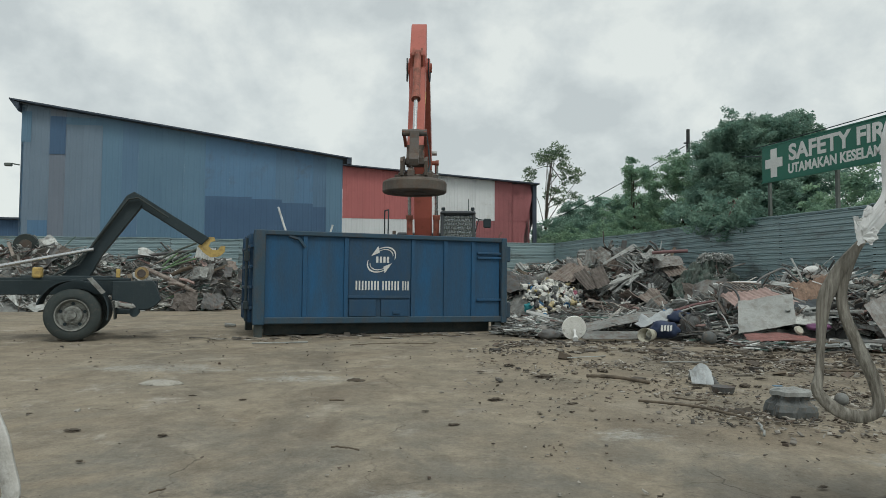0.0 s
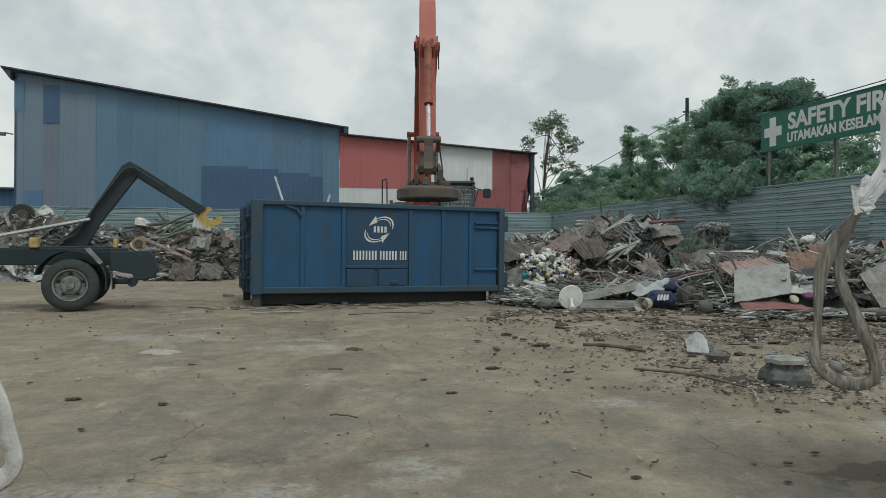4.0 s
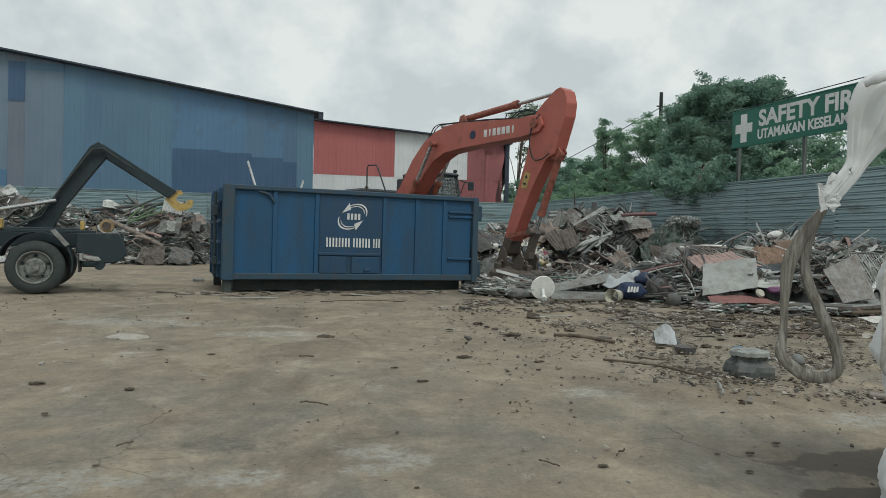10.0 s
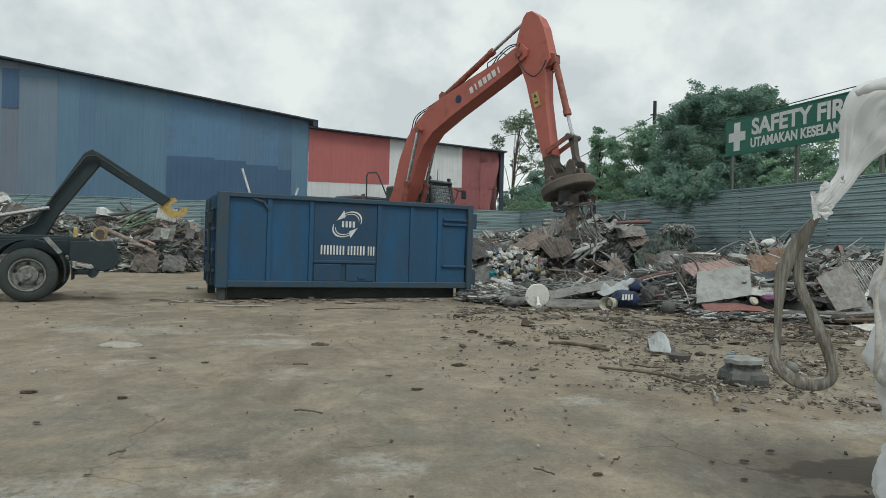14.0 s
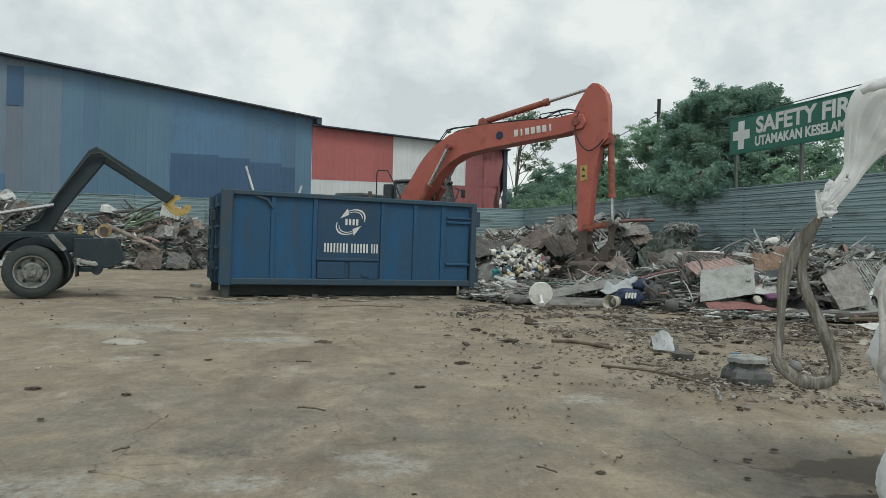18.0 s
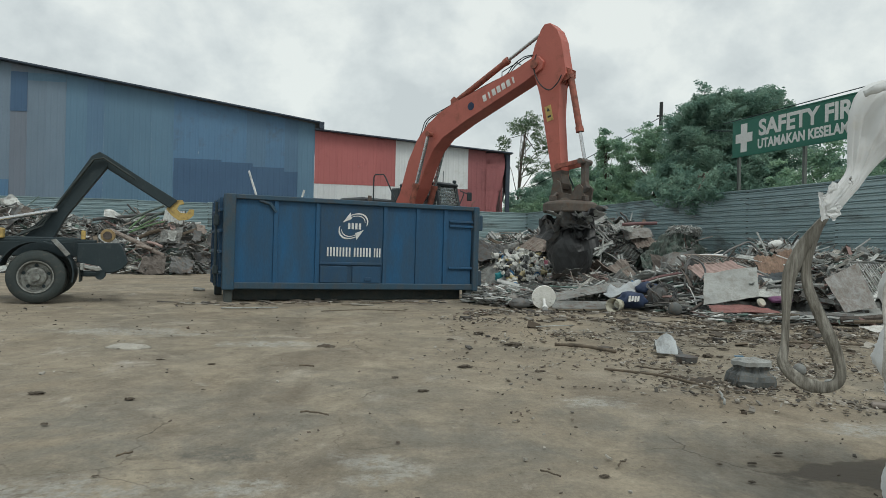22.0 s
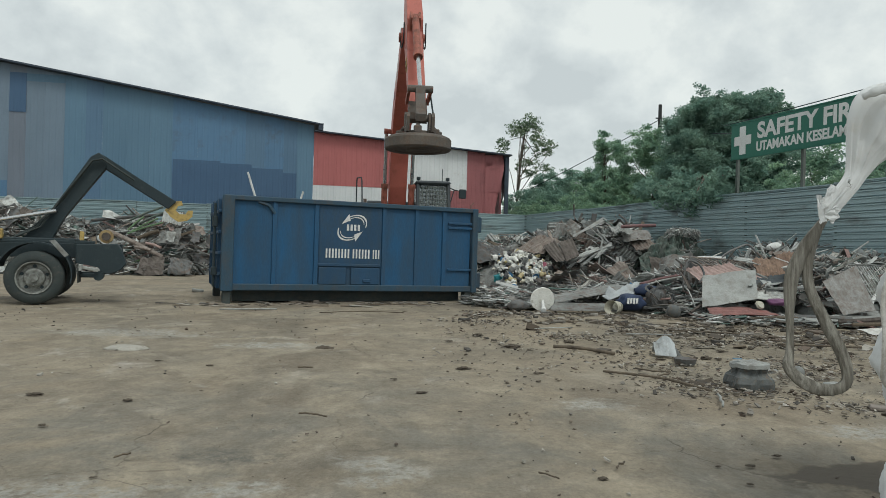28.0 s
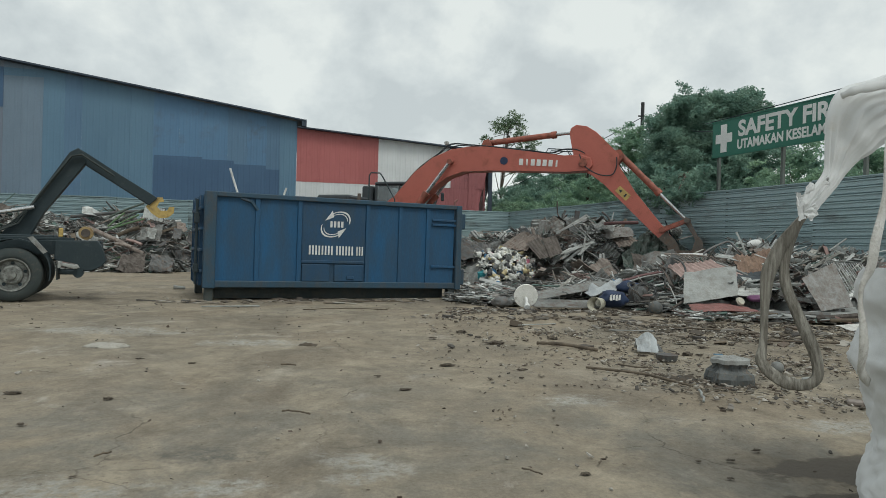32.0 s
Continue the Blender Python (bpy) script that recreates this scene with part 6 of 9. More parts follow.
def scrap_library():
    """A few dozen worn shapes that are laid out again and again."""
    lib = {k: [] for k in ("corrugated_sheet", "bent_sheet", "pipe", "bar", "profile", "lump", "can", "wire_coil", "plank")}
    rnd = random.Random(77)
    for k in range(4):
        b = B()
        bend, tw, w, l = rnd.uniform(-0.5, 0.6), rnd.uniform(-0.4, 0.4), rnd.uniform(0.55, 0.8), rnd.uniform(0.9, 1.5)
        fr = rnd.choice((7, 9))
        def f(u, v, bend=bend, tw=tw, w=w, l=l, fr=fr, k=k):
            x, y = (u - 0.5) * w, (v - 0.5) * l
            return (x, y, 0.022 * math.sin(u * fr * 2 * math.pi) + bend * (v - 0.5) ** 2 + tw * (u - 0.5) * (v - 0.5) + 0.07 * noise.noise(Vector((u * 3, v * 3, k * 5.0))))
        grid(b, 36, 5, f, 0.006)
        lib["corrugated_sheet"].append(as_mesh("corrugated_sheet", b, "galv"))
    for k in range(6):
        b = B()
        w, l, c = rnd.uniform(0.35, 0.7), rnd.uniform(0.6, 1.3), rnd.uniform(0.15, 0.5)
        cr = rnd.uniform(0.25, 0.75)
        def f(u, v, w=w, l=l, c=c, k=k, cr=cr):
            e = 0.10 * noise.noise(Vector((u * 3, v * 3, k * 7.0)))
            return ((u - 0.5) * w * (1 + 0.3 * noise.noise(Vector((v * 4, k, 0)))), (v - 0.5) * l, abs(v - cr) * c + 0.13 * noise.noise(Vector((u * 2.2, v * 2.6, k * 3.0))) + e * 0.5)
        grid(b, 7, 9, f, 0.008)
        lib["bent_sheet"].append(as_mesh("bent_sheet", b, "grey_scrap"))
    for k in range(5):
        b = B()
        l = rnd.uniform(0.8, 2.2)
        pts = [(0.12 * noise.noise(Vector((q * 3, k * 4.0, 0))) * l, l * (q - 0.5), 0.14 * noise.noise(Vector((q * 3, k * 4.0, 9))) * l) for q in [i / 7 for i in range(8)]]
        tube(b, pts, rnd.uniform(0.014, 0.035), 7)
        lib["pipe"].append(as_mesh("pipe", b, "grey_scrap"))
    for k in range(4):
        b = B()
        l = rnd.uniform(0.7, 1.8)
        box(b, (0, 0, 0), (rnd.uniform(0.025, 0.06), l, rnd.uniform(0.008, 0.03)), 0.003)
        lib["bar"].append(as_mesh("bar", b, "grey_scrap"))
    for k in range(3):
        b = B()
        l, w, h = rnd.uniform(0.9, 1.9), rnd.uniform(0.05, 0.11), rnd.uniform(0.03, 0.06)
        for x, z, sx, sz in ((0, 0, w, 0.008), (-w / 2, h / 2, 0.008, h), (w / 2, h / 2, 0.008, h)):
            box(b, (x, 0, z), (sx, l, sz))
        lib["profile"].append(as_mesh("profile", b, "galv"))
    for k in range(4):
        b = B()
        bmesh.ops.create_icosphere(b, subdivisions=2, radius=0.2)
        for v in b.verts:
            n = noise.noise(v.co * 6 + Vector((k * 9.0, 0, 0))) + 0.6 * noise.noise(v.co * 14 + Vector((k * 3.0, 4, 0)))
            v.co *= 1 + 0.55 * n
            v.co.z *= 0.65
        lib["lump"].append(as_mesh("crushed_lump", b, "dark_scrap"))
    lib["crumple"] = []
    for k in range(4):
        b = B()
        def f(u, v, k=k):
            q = Vector((u * 2.6, v * 2.6, k * 6.0))
            return ((u - 0.5) * 0.9 + 0.28 * noise.noise(q + Vector((3, 0, 0))), (v - 0.5) * 1.0 + 0.28 * noise.noise(q + Vector((0, 5, 0))), 0.42 * noise.noise(q) + 0.12 * noise.noise(q * 3))
        grid(b, 16, 16, f, 0.012)
        lib["crumple"].append(as_mesh("crumpled_sheet", b, "dark_scrap"))
    for k in range(3):
        b = B()
        cyl(b, (0, 0, -0.12), (0, 0, 0.12), 0.085, 14, rnd.uniform(0.07, 0.09))
        cyl(b, (0, 0, 0.12), (0, 0, 0.13), 0.09, 14)
        lib["can"].append(as_mesh("tin", b, "pale"))
    for k in range(3):
        b = B()
        pts = []
        for i in range(46):
            a = i * 0.55
            r = 0.22 + 0.08 * noise.noise(Vector((i * 0.4, k * 5.0, 0)))
            pts.append((r * math.cos(a), r * math.sin(a) * 1.2, 0.12 * noise.noise(Vector((i * 0.5, 0, k * 3.0)))))
        tube(b, pts, 0.012, 5)
        lib["wire_coil"].append(as_mesh("wire_tangle", b, "dark_scrap"))
    for k in range(3):
        b = B()
        box(b, (0, 0, 0), (rnd.uniform(0.08, 0.16), rnd.uniform(0.7, 1.7), 0.025), 0.004)
        lib["plank"].append(as_mesh("plank", b, "wood"))
    return lib


LIB = scrap_library()
NAMES = dict(corrugated_sheet="corrugated_sheet", bent_sheet="bent_sheet", pipe="pipe", bar="bar", profile="metal_profile", lump="crushed_lump", can="tin", wire_coil="wire_tangle", plank="plank")
TINTS = dict(
    corrugated_sheet=["galv", "rust_light", "grey_scrap", "galv", "pale", "rust_light"],
    bent_sheet=["grey_scrap", "galv", "pale", "dark_scrap", "rust", "grey_scrap", "white", "galv", "pink", "rust_light", "green"],
    pipe=["grey_scrap", "rust", "galv", "dark_scrap", "pale", "white"], bar=["grey_scrap", "galv", "rust", "pale", "galv"], profile=["galv", "pale", "grey_scrap", "white"],
    lump=["dark_scrap", "rust", "grey_scrap", "dark_scrap"], can=["pale", "galv", "rust", "white", "plas_blue"], wire_coil=["dark_scrap", "rust", "grey_scrap"], plank=["wood", "wood", "rust_light"])


def lay(parent, kind, m, tint, k=0):
    me = LIB[kind][k % len(LIB[kind])]
    o = new(NAMES[kind], me)
    o.parent = parent
    o.matrix_basis = m
    o.material_slots[0].link = "OBJECT"
    o.material_slots[0].material = M[tint]
    return o


def scatter(parent, mounds, n, x0, x1, y0, y1, seed, inside, weights, pre=Matrix()):
    rnd = random.Random(seed)
    kinds = [k for k, w in weights.items() for _ in range(w)]
    made = 0
    while made < n:
        x, y = rnd.uniform(x0, x1), rnd.uniform(y0, y1)
        h = height(mounds, x, y)
        if h < 0.10 or not inside(x, y):
            continue
        e = 0.25
        gx, gy = (height(mounds, x + e, y) - height(mounds, x - e, y)) / (2 * e), (height(mounds, x, y + e) - height(mounds, x, y - e)) / (2 * e)
        nrm = Vector((-gx, -gy, 1)).normalized()
        al = Vector((0, 0, 1)).rotation_difference(nrm).to_matrix().to_4x4()
        kind = rnd.choice(kinds)
        low = seed == 5 and 1.2 < x < 4.6 and y < 20.6
        if low and (kind in ("corrugated_sheet", "bent_sheet", "lump") or y > 18.3):
            continue
        flat = low or x > 7.2 and y < 18.4
        sp = 7 if flat else 13 if kind in ("pipe", "bar", "profile", "plank") else 26
        m = Matrix.Translation((x, y, h + rnd.uniform(-0.02, 0.04 if flat else 0.10))) @ al @ pose(0, 0, 0, rnd.gauss(0, sp), rnd.gauss(0, sp), rnd.uniform(0, 360)) @ Matrix.Scale(rnd.uniform(0.75, 1.25), 4)
        lay(parent, kind, pre @ m, rnd.choice(TINTS[kind]), rnd.randrange(9))
        made += 1


def bits(parent, name, n, seed, place, material, size=(0.03, 0.5), thin=0.3, label="", tilt=0.5, chunky=False):
    """Countless small strips, plates and stubs in one mesh."""
    rnd = random.Random(seed)
    verts, faces = [], []
    for _ in range(n):
        p, s0 = place(rnd)
        if p is None:
            continue
        l = s0 * rnd.uniform(size[0], size[1])
        w = l * rnd.uniform(0.03, 0.62) ** 1.7
        if chunky:
            w = l * rnd.uniform(0.25, 0.9)
        t = max(0.003, min(w, l) * rnd.uniform(0.05, thin))
        R = Euler((rnd.gauss(0, tilt), rnd.gauss(0, tilt), rnd.uniform(0, 6.28))).to_matrix()
        k = len(verts)
        j = rnd.uniform(0.5, 1.0)
        for sx, sy, sz in ((-1, -1, -1), (1, -1, -1), (1, 1, -1), (-1, 1, -1), (-1, -1, 1), (1, -1, 1), (1, 1, 1), (-1, 1, 1)):
            q = Vector((sx * l / 2 * (j if sy > 0 else 1), sy * w / 2 * (1 if sx < 0 else j), sz * t / 2 + 0.12 * l * (sx * 0.5) ** 2 * rnd.uniform(-1, 1)))
            verts.append(tuple(p + R @ q))
        faces += [(k, k + 3, k + 2, k + 1), (k + 4, k + 5, k + 6, k + 7), (k, k + 1, k + 5, k + 4), (k + 1, k + 2, k + 6, k + 5), (k + 2, k + 3, k + 7, k + 6), (k + 3, k, k + 4, k + 7)]
    me = bpy.data.meshes.new(name)
    me.from_pydata(verts, [], faces)
    me.materials.append(M[material])
    o = new(name, me)
    o.parent = parent
    tagged(o, label, kind="stuff")
    return o


def side_of_fence(x, y):
    """True on the yard side of both fence runs."""
    u = Vector((math.cos(radians(SIDE_TURN)), math.sin(radians(SIDE_TURN))))
    d = Vector((x - CORNER.x, y - CORNER.y))
    back = -math.sin(radians(BACK_TURN)) * d.x + math.cos(radians(BACK_TURN)) * d.y
    side = -u.y * d.x + u.x * d.y
    return back < -0.35 and side < -0.35


def right_ok(x, y):
    c = math.radians(20.7)
    s, d = (x + 3.66) * math.cos(c) + (y - 13.02) * math.sin(c), -(x + 3.66) * math.sin(c) + (y - 13.02) * math.cos(c)
    in_bin = -0.3 < s < 5.75 and -0.3 < d < 2.8
    ex = math.hypot(x - EX.x, y - EX.y) < 3.1
    front = 4.95 < x < 7.1 and y < 12.75 or 6.9 < x < 8.3 and y < 11.9 or 2.4 < x < 4.5 and 12.4 < y < 13.6
    return side_of_fence(x, y) and not in_bin and not ex and not front


def long_ok(x, y):
    """Room for whole sheets and bars: farther from the container's end."""
    c = math.radians(20.7)
    s, d = (x + 3.66) * math.cos(c) + (y - 13.02) * math.sin(c), -(x + 3.66) * math.sin(c) + (y - 13.02) * math.cos(c)
    return right_ok(x, y) and not (s < 6.5 and -2.0 < d < 2.8)


HEAP_R = thing("scrap_heap", Matrix(), "large heap of mixed rusty sheets, pipes and frames by the fence", "scrap heap")
mound(HEAP_R, MOUNDS_R, 0.4, 10.6, 10.8, 25.4, 1.0, right_ok)
scatter(HEAP_R, MOUNDS_R, 295, 0.8, 10.2, 11.4, 24.0, 5, long_ok, dict(corrugated_sheet=4, bent_sheet=6, pipe=8, bar=9, profile=8, lump=2, can=2, wire_coil=2, plank=2))


def on_heap(mounds, x0, x1, y0, y1, ok, lift=0.10):
    def place(rnd):
        for _ in range(30):
            x, y = rnd.uniform(x0, x1), rnd.uniform(y0, y1)
            h = height(mounds, x, y)
            if h > 0.05 and ok(x, y):
                return Vector((x, y, h + rnd.uniform(-0.05, lift))), 1.0
        return None, 0
    return place


bits(HEAP_R, "small_scrap", 19000, 8, on_heap(MOUNDS_R, 0.6, 10.4, 11.0, 24.5, lambda x, y: right_ok(x, y) and not (1.7 < x < 3.9 and 18.4 < y < 20.6) and not (x < 5.4 and y < 18.6), 0.14), "bits", (0.07, 0.6), 0.2, "countless small strips and plates of scrap")
bits(HEAP_R, "trampled_scrap", 9000, 18, on_heap(MOUNDS_R, 0.6, 5.4, 11.6, 18.6, right_ok, 0.07), "bits", (0.05, 0.55), 0.15, "flattened strips and plates of low scrap", 0.14)

def bars_on(parent, n, seed, place, label):
    """Long thin bars, rods and flat strips, bent a little, in one mesh."""
    rnd = random.Random(seed)
    verts, faces = [], []
    for _ in range(n):
        p, _s = place(rnd)
        if p is None:
            continue
        l, w, t = rnd.uniform(0.45, 1.5), rnd.uniform(0.012, 0.05), rnd.uniform(0.006, 0.02)
        a, up = rnd.uniform(0, math.pi), rnd.gauss(0, 0.28)
        d = Vector((math.cos(a) * math.cos(up), math.sin(a) * math.cos(up), math.sin(up)))
        u = d.cross(Vector((0, 0, 1))).normalized()
        v = u.cross(d)
        q = rnd.uniform(0, math.pi)
        u, v = u * math.cos(q) + v * math.sin(q), v * math.cos(q) - u * math.sin(q)
        bend = v * rnd.gauss(0, 0.05 * l)
        k = len(verts)
        for f in (-0.5, -0.17, 0.17, 0.5):
            c = p + d * l * f + bend * (1 - 4 * f * f) + Vector((0, 0, 0.04))
            verts += [tuple(c + u * w * i + v * t * j) for i, j in ((-0.5, -0.5), (0.5, -0.5), (0.5, 0.5), (-0.5, 0.5))]
        for i in range(3):
            o = k + 4 * i
            faces += [(o + j, o + (j + 1) % 4, o + 4 + (j + 1) % 4, o + 4 + j) for j in range(4)]
        faces += [(k + 3, k + 2, k + 1, k), (k + 12, k + 13, k + 14, k + 15)]
    me = bpy.data.meshes.new("thin_scrap")
    me.from_pydata(verts, [], faces)
    me.materials.append(M["bits"])
    o = new("thin_scrap", me)
    o.parent = parent
    tagged(o, label, kind="stuff")


bars_on(HEAP_R, 1100, 61, on_heap(MOUNDS_R, 0.6, 10.2, 12.4, 24.0, lambda x, y: long_ok(x, y) and not (1.4 < x < 4.0 and 15.4 < y < 21.0), 0.16), "long thin bars, rods and strips lying crosswise")

HEAP_L = thing("scrap_heap", Matrix(), "heap of mixed scrap and timber against the back fence", "scrap heap")
mound(HEAP_L, MOUNDS_L, -21.5, -5.8, 22.4, 29.8, 2.0, side_of_fence)
scatter(HEAP_L, MOUNDS_L, 190, -20.5, -6.4, 22.6, 28.6, 6, side_of_fence, dict(corrugated_sheet=2, bent_sheet=5, pipe=9, bar=8, profile=4, lump=3, can=1, wire_coil=7, plank=5))
bars_on(HEAP_L, 700, 62, on_heap(MOUNDS_L, -20.5, -6.4, 22.6, 28.6, side_of_fence, 0.2), "long thin bars, rods and strips lying crosswise")
bits(HEAP_L, "small_scrap", 5000, 9, on_heap(MOUNDS_L, -20.5, -6.2, 22.6, 28.8, side_of_fence), "bits", (0.1, 0.75), 0.25, "countless small strips and plates of scrap")


# scrap already inside the container
def load_in_bin():
    c = thing("container_load", CONT.matrix_basis.copy(), "mixed scrap filling the blue container nearly to the rim", "scrap")
    b = B()
    grid(b, 24, 12, lambda u, v: (0.14 + 4.97 * u, 0.14 + 2.17 * v, 1.2 + 0.2 * noise.noise(Vector((u * 8, v * 5, 4)))))
    part("packed_scrap", b, "mound", c)
    rnd = random.Random(31)
    for k in range(24):
        kind = rnd.choice(["bent_sheet", "pipe", "bar", "profile", "lump"])
        lay(c, kind, Matrix.Translation((rnd.uniform(0.7, 4.5), rnd.uniform(0.6, 1.8), rnd.uniform(1.25, 1.45))) @ pose(0, 0, 0, rnd.gauss(0, 10), rnd.gauss(0, 10), rnd.uniform(0, 360)) @ Matrix.Scale(0.6, 4), rnd.choice(TINTS[kind]), k)
    for x0, x1, y, z in ((0.60, 0.84, 1.4, 2.66), (1.78, 1.62, 1.4, 2.32)):
        b = B()
        p, q = Vector((x0, y, z)), Vector((x1 + (x1 - x0), y, 1.2))
        tube(b, [q, p], 0.022, 4, 0.6)
        part("pale_slat", b, "white", c, "pale slat sticking up")
    return c


load_in_bin()


# ---- single pieces at the foot of the heap ----
def single(name, bm, material, m, label, category, smooth=False):
    return tagged(obj(name, bm, material, smooth), label, category) if m is None else place_single(name, bm, material, m, label, category, smooth)


def place_single(name, bm, material, m, label, category, smooth):
    o = tagged(obj(name, bm, material, smooth), label, category)
    o.matrix_basis = m
    return o


def round_table():
    t = thing("tipped_pedestal_stool", Matrix.Translation((2.36, 12.62, 0)), "pale round disc on a short pole, tipped on its edge", "stool")
    b = B()
    cyl(b, (0, 0.06, 0.235), (0, 0.10, 0.245), 0.225, 32)
    part("disc", b, "plas_white", t)
    b = B()
    tube(b, [(0.0, 0.05, 0.2), (-0.02, -0.18, 0.07)], 0.028, 8)
    cyl(b, (-0.02, -0.16, 0.08), (-0.03, -0.24, 0.05), 0.05, 10)
    part("pole", b, "white", t)


round_table()


def quad(bm, tl, tr, br, bl, warp=0.02, seed=0, nu=12, nv=8, ribs=0, rib=0.018, along="v", ragged=0.0, thick=0.006):
    """A sheet between four corners, with ribs, dents and a ragged rim."""
    tl, tr, br, bl = (Vector(p) for p in (tl, tr, br, bl))
    nrm = (tr - tl).cross(bl - tl).normalized()
    def f(u, v):
        uu = u + ragged * noise.noise(Vector((v * 6, seed, 1))) * (1 if u in (0.0, 1.0) else 0)
        vv = v + ragged * noise.noise(Vector((u * 6, seed, 9))) * (1 if v in (0.0, 1.0) else 0)
        p = tl.lerp(tr, uu).lerp(bl.lerp(br, uu), vv)
        q = u if along == "v" else v
        bend = rib * math.sin(2 * math.pi * ribs * q) if ribs else 0.0
        return p + nrm * (bend + warp * noise.noise(Vector((u * 2.5, v * 2.5, seed))) + 0.4 * warp * noise.noise(Vector((u * 7, v * 7, seed + 4))))
    return grid(bm, nu, nv, f, thick)


SHEETS = []


def big_sheet(name, tint, label, tl, tr, br, bl, warp=0.02, ribs=0, along="v", ragged=0.03):
    """One large sheet lying or leaning on a heap, given by its corners."""
    b = B()
    n = max(10, ribs * 5)
    quad(b, tl, tr, br, bl, warp, len(SHEETS) * 3.7, n if along == "v" else 10, n if along == "u" else 8, ribs, 0.006 if tint == "dusty" else 0.018, along, ragged)
    SHEETS.append(single(name, b, tint, None, label, "sheet", name == "white_tarpaulin"))


def loose_slat(p, q, r, tint):
    b = B()
    p, q = Vector(p), Vector(q)
    tube(b, [p, (p + q) / 2 + Vector((0, 0, 0.02)), q], r, 4, 0.45)
    part("slat", b, tint, HEAP_R)


def big_sheets():
    big_sheet("dented_sheet", "pale", "large pale dented panel leaning on the heap", (5.33, 12.55, 0.76), (6.36, 12.6, 0.9), (6.16, 12.1, 0.38), (5.1, 12.0, 0.21), 0.03, 0, "v", 0.01)
    big_sheet("pink_sheet", "pink", "faded pink ribbed sheet behind the pale panel", (5.28, 13.3, 0.87), (6.34, 13.6, 0.98), (6.92, 13.2, 0.66), (5.47, 12.9, 0.62), 0.05, 9, "v", 0.03)
    big_sheet("rusty_roof_sheet", "rust_brown", "orange-brown rusty roof sheet with slanting ribs on the heap", (6.98, 14.0, 1.06), (8.1, 14.35, 1.28), (7.72, 13.5, 0.84), (6.76, 13.25, 0.70), 0.08, 8, "v", 0.03)
    big_sheet("rusty_roof_sheet", "rust_light", "pale rusty roof sheet high on the heap", (7.8, 14.9, 1.26), (8.83, 15.3, 1.53), (8.6, 14.7, 1.3), (7.71, 14.3, 1.14), 0.06, 7, "u", 0.04)
    big_sheet("grey_board", "grey_cab", "dark grey board lying between the sheets", (6.75, 13.3, 0.74), (7.5, 13.45, 0.82), (7.3, 13.0, 0.64), (6.5, 12.9, 0.57), 0.02, 0, "v", 0.01)
    big_sheet("ribbed_sheet", "galv", "grey ribbed sheet lying flat between the boards", (6.42, 12.9, 0.55), (7.3, 13.0, 0.56), (6.9, 12.3, 0.36), (6.15, 12.3, 0.36), 0.02, 6, "u", 0.01)
    big_sheet("grey_roof_sheet", "dusty", "grey ribbed roof sheet standing against the heap", (7.14, 11.75, 0.73), (7.83, 11.9, 1.02), (7.77, 11.25, 0.27), (7.2, 11.25, 0.19), 0.03, 4, "v", 0.015)
    big_sheet("red_board", "red", "faded red sheet lying at the foot of the heap", (5.2, 12.1, 0.2), (6.05, 12.15, 0.23), (6.4, 11.65, 0.12), (5.15, 11.65, 0.1), 0.05, 0, "v", 0.02)
    big_sheet("white_board", "pale", "long white board lying low beside the heap", (6.45, 11.2, 0.14), (8.03, 11.6, 0.24), (7.86, 11.25, 0.18), (6.47, 10.85, 0.06), 0.02, 0, "v", 0.02)
    big_sheet("white_board", "strap_white", "dirty white board on the ground beside the heap", (6.75, 10.2, 0.07), (7.6, 10.3, 0.09), (7.7, 10.0, 0.03), (6.8, 9.9, 0.02), 0.02, 0, "v", 0.03)
    big_sheet("long_flashing", "grey_scrap", "long grey steel flashing sloping up onto the heap", (2.72, 13.4, 0.29), (4.16, 13.95, 0.52), (4.3, 13.55, 0.43), (2.66, 13.0, 0.15), 0.012, 2, "u", 0.0)
    big_sheet("ribbed_sheet", "grey_scrap", "grey ribbed sheet lying flat at the foot of the heap", (2.6, 12.95, 0.16), (3.82, 13.0, 0.17), (3.8, 12.55, 0.06), (2.46, 12.45, 0.05), 0.012, 4, "u", 0.0)
    big_sheet("white_tarpaulin", "tarp", "white tarpaulin thrown over the foot of the heap", (3.85, 13.45, 0.46), (4.48, 13.6, 0.50), (4.20, 13.1, 0.32), (3.56, 13.0, 0.26), 0.16, 0, "v", 0.06)
    big_sheet("rusty_roof_sheet", "rust_light", "light rusty ribbed sheet tilted on the heap", (3.0, 20.6, 1.18), (3.75, 21.0, 1.7), (4.35, 20.8, 1.5), (3.7, 20.0, 1.08), 0.06, 8, "u", 0.04)
    big_sheet("folded_sheet", "rust", "brown folded roof sheet, one slope", (3.72, 20.2, 1.30), (4.14, 20.5, 1.50), (4.36, 19.6, 0.94), (3.96, 19.3, 0.86), 0.02, 4, "v", 0.01)
    big_sheet("folded_sheet", "rust", "brown folded roof sheet, other slope", (4.22, 20.3, 1.45), (4.70, 20.6, 1.58), (4.74, 19.8, 1.06), (4.3, 19.5, 0.90), 0.02, 4, "v", 0.01)
    big_sheet("dark_sheet", "dark_scrap", "black bent sheet at the back of the heap", (1.5, 20.7, 1.4), (2.2, 20.9, 1.35), (2.5, 20.0, 0.85), (1.6, 19.8, 0.75), 0.14, 0, "v", 0.05)
    big_sheet("dark_sheet", "dark_scrap", "black bent sheet beside the bottles", (2.2, 20.8, 1.32), (2.75, 20.9, 1.22), (2.7, 20.1, 0.95), (2.15, 20.0, 0.9), 0.16, 0, "v", 0.06)
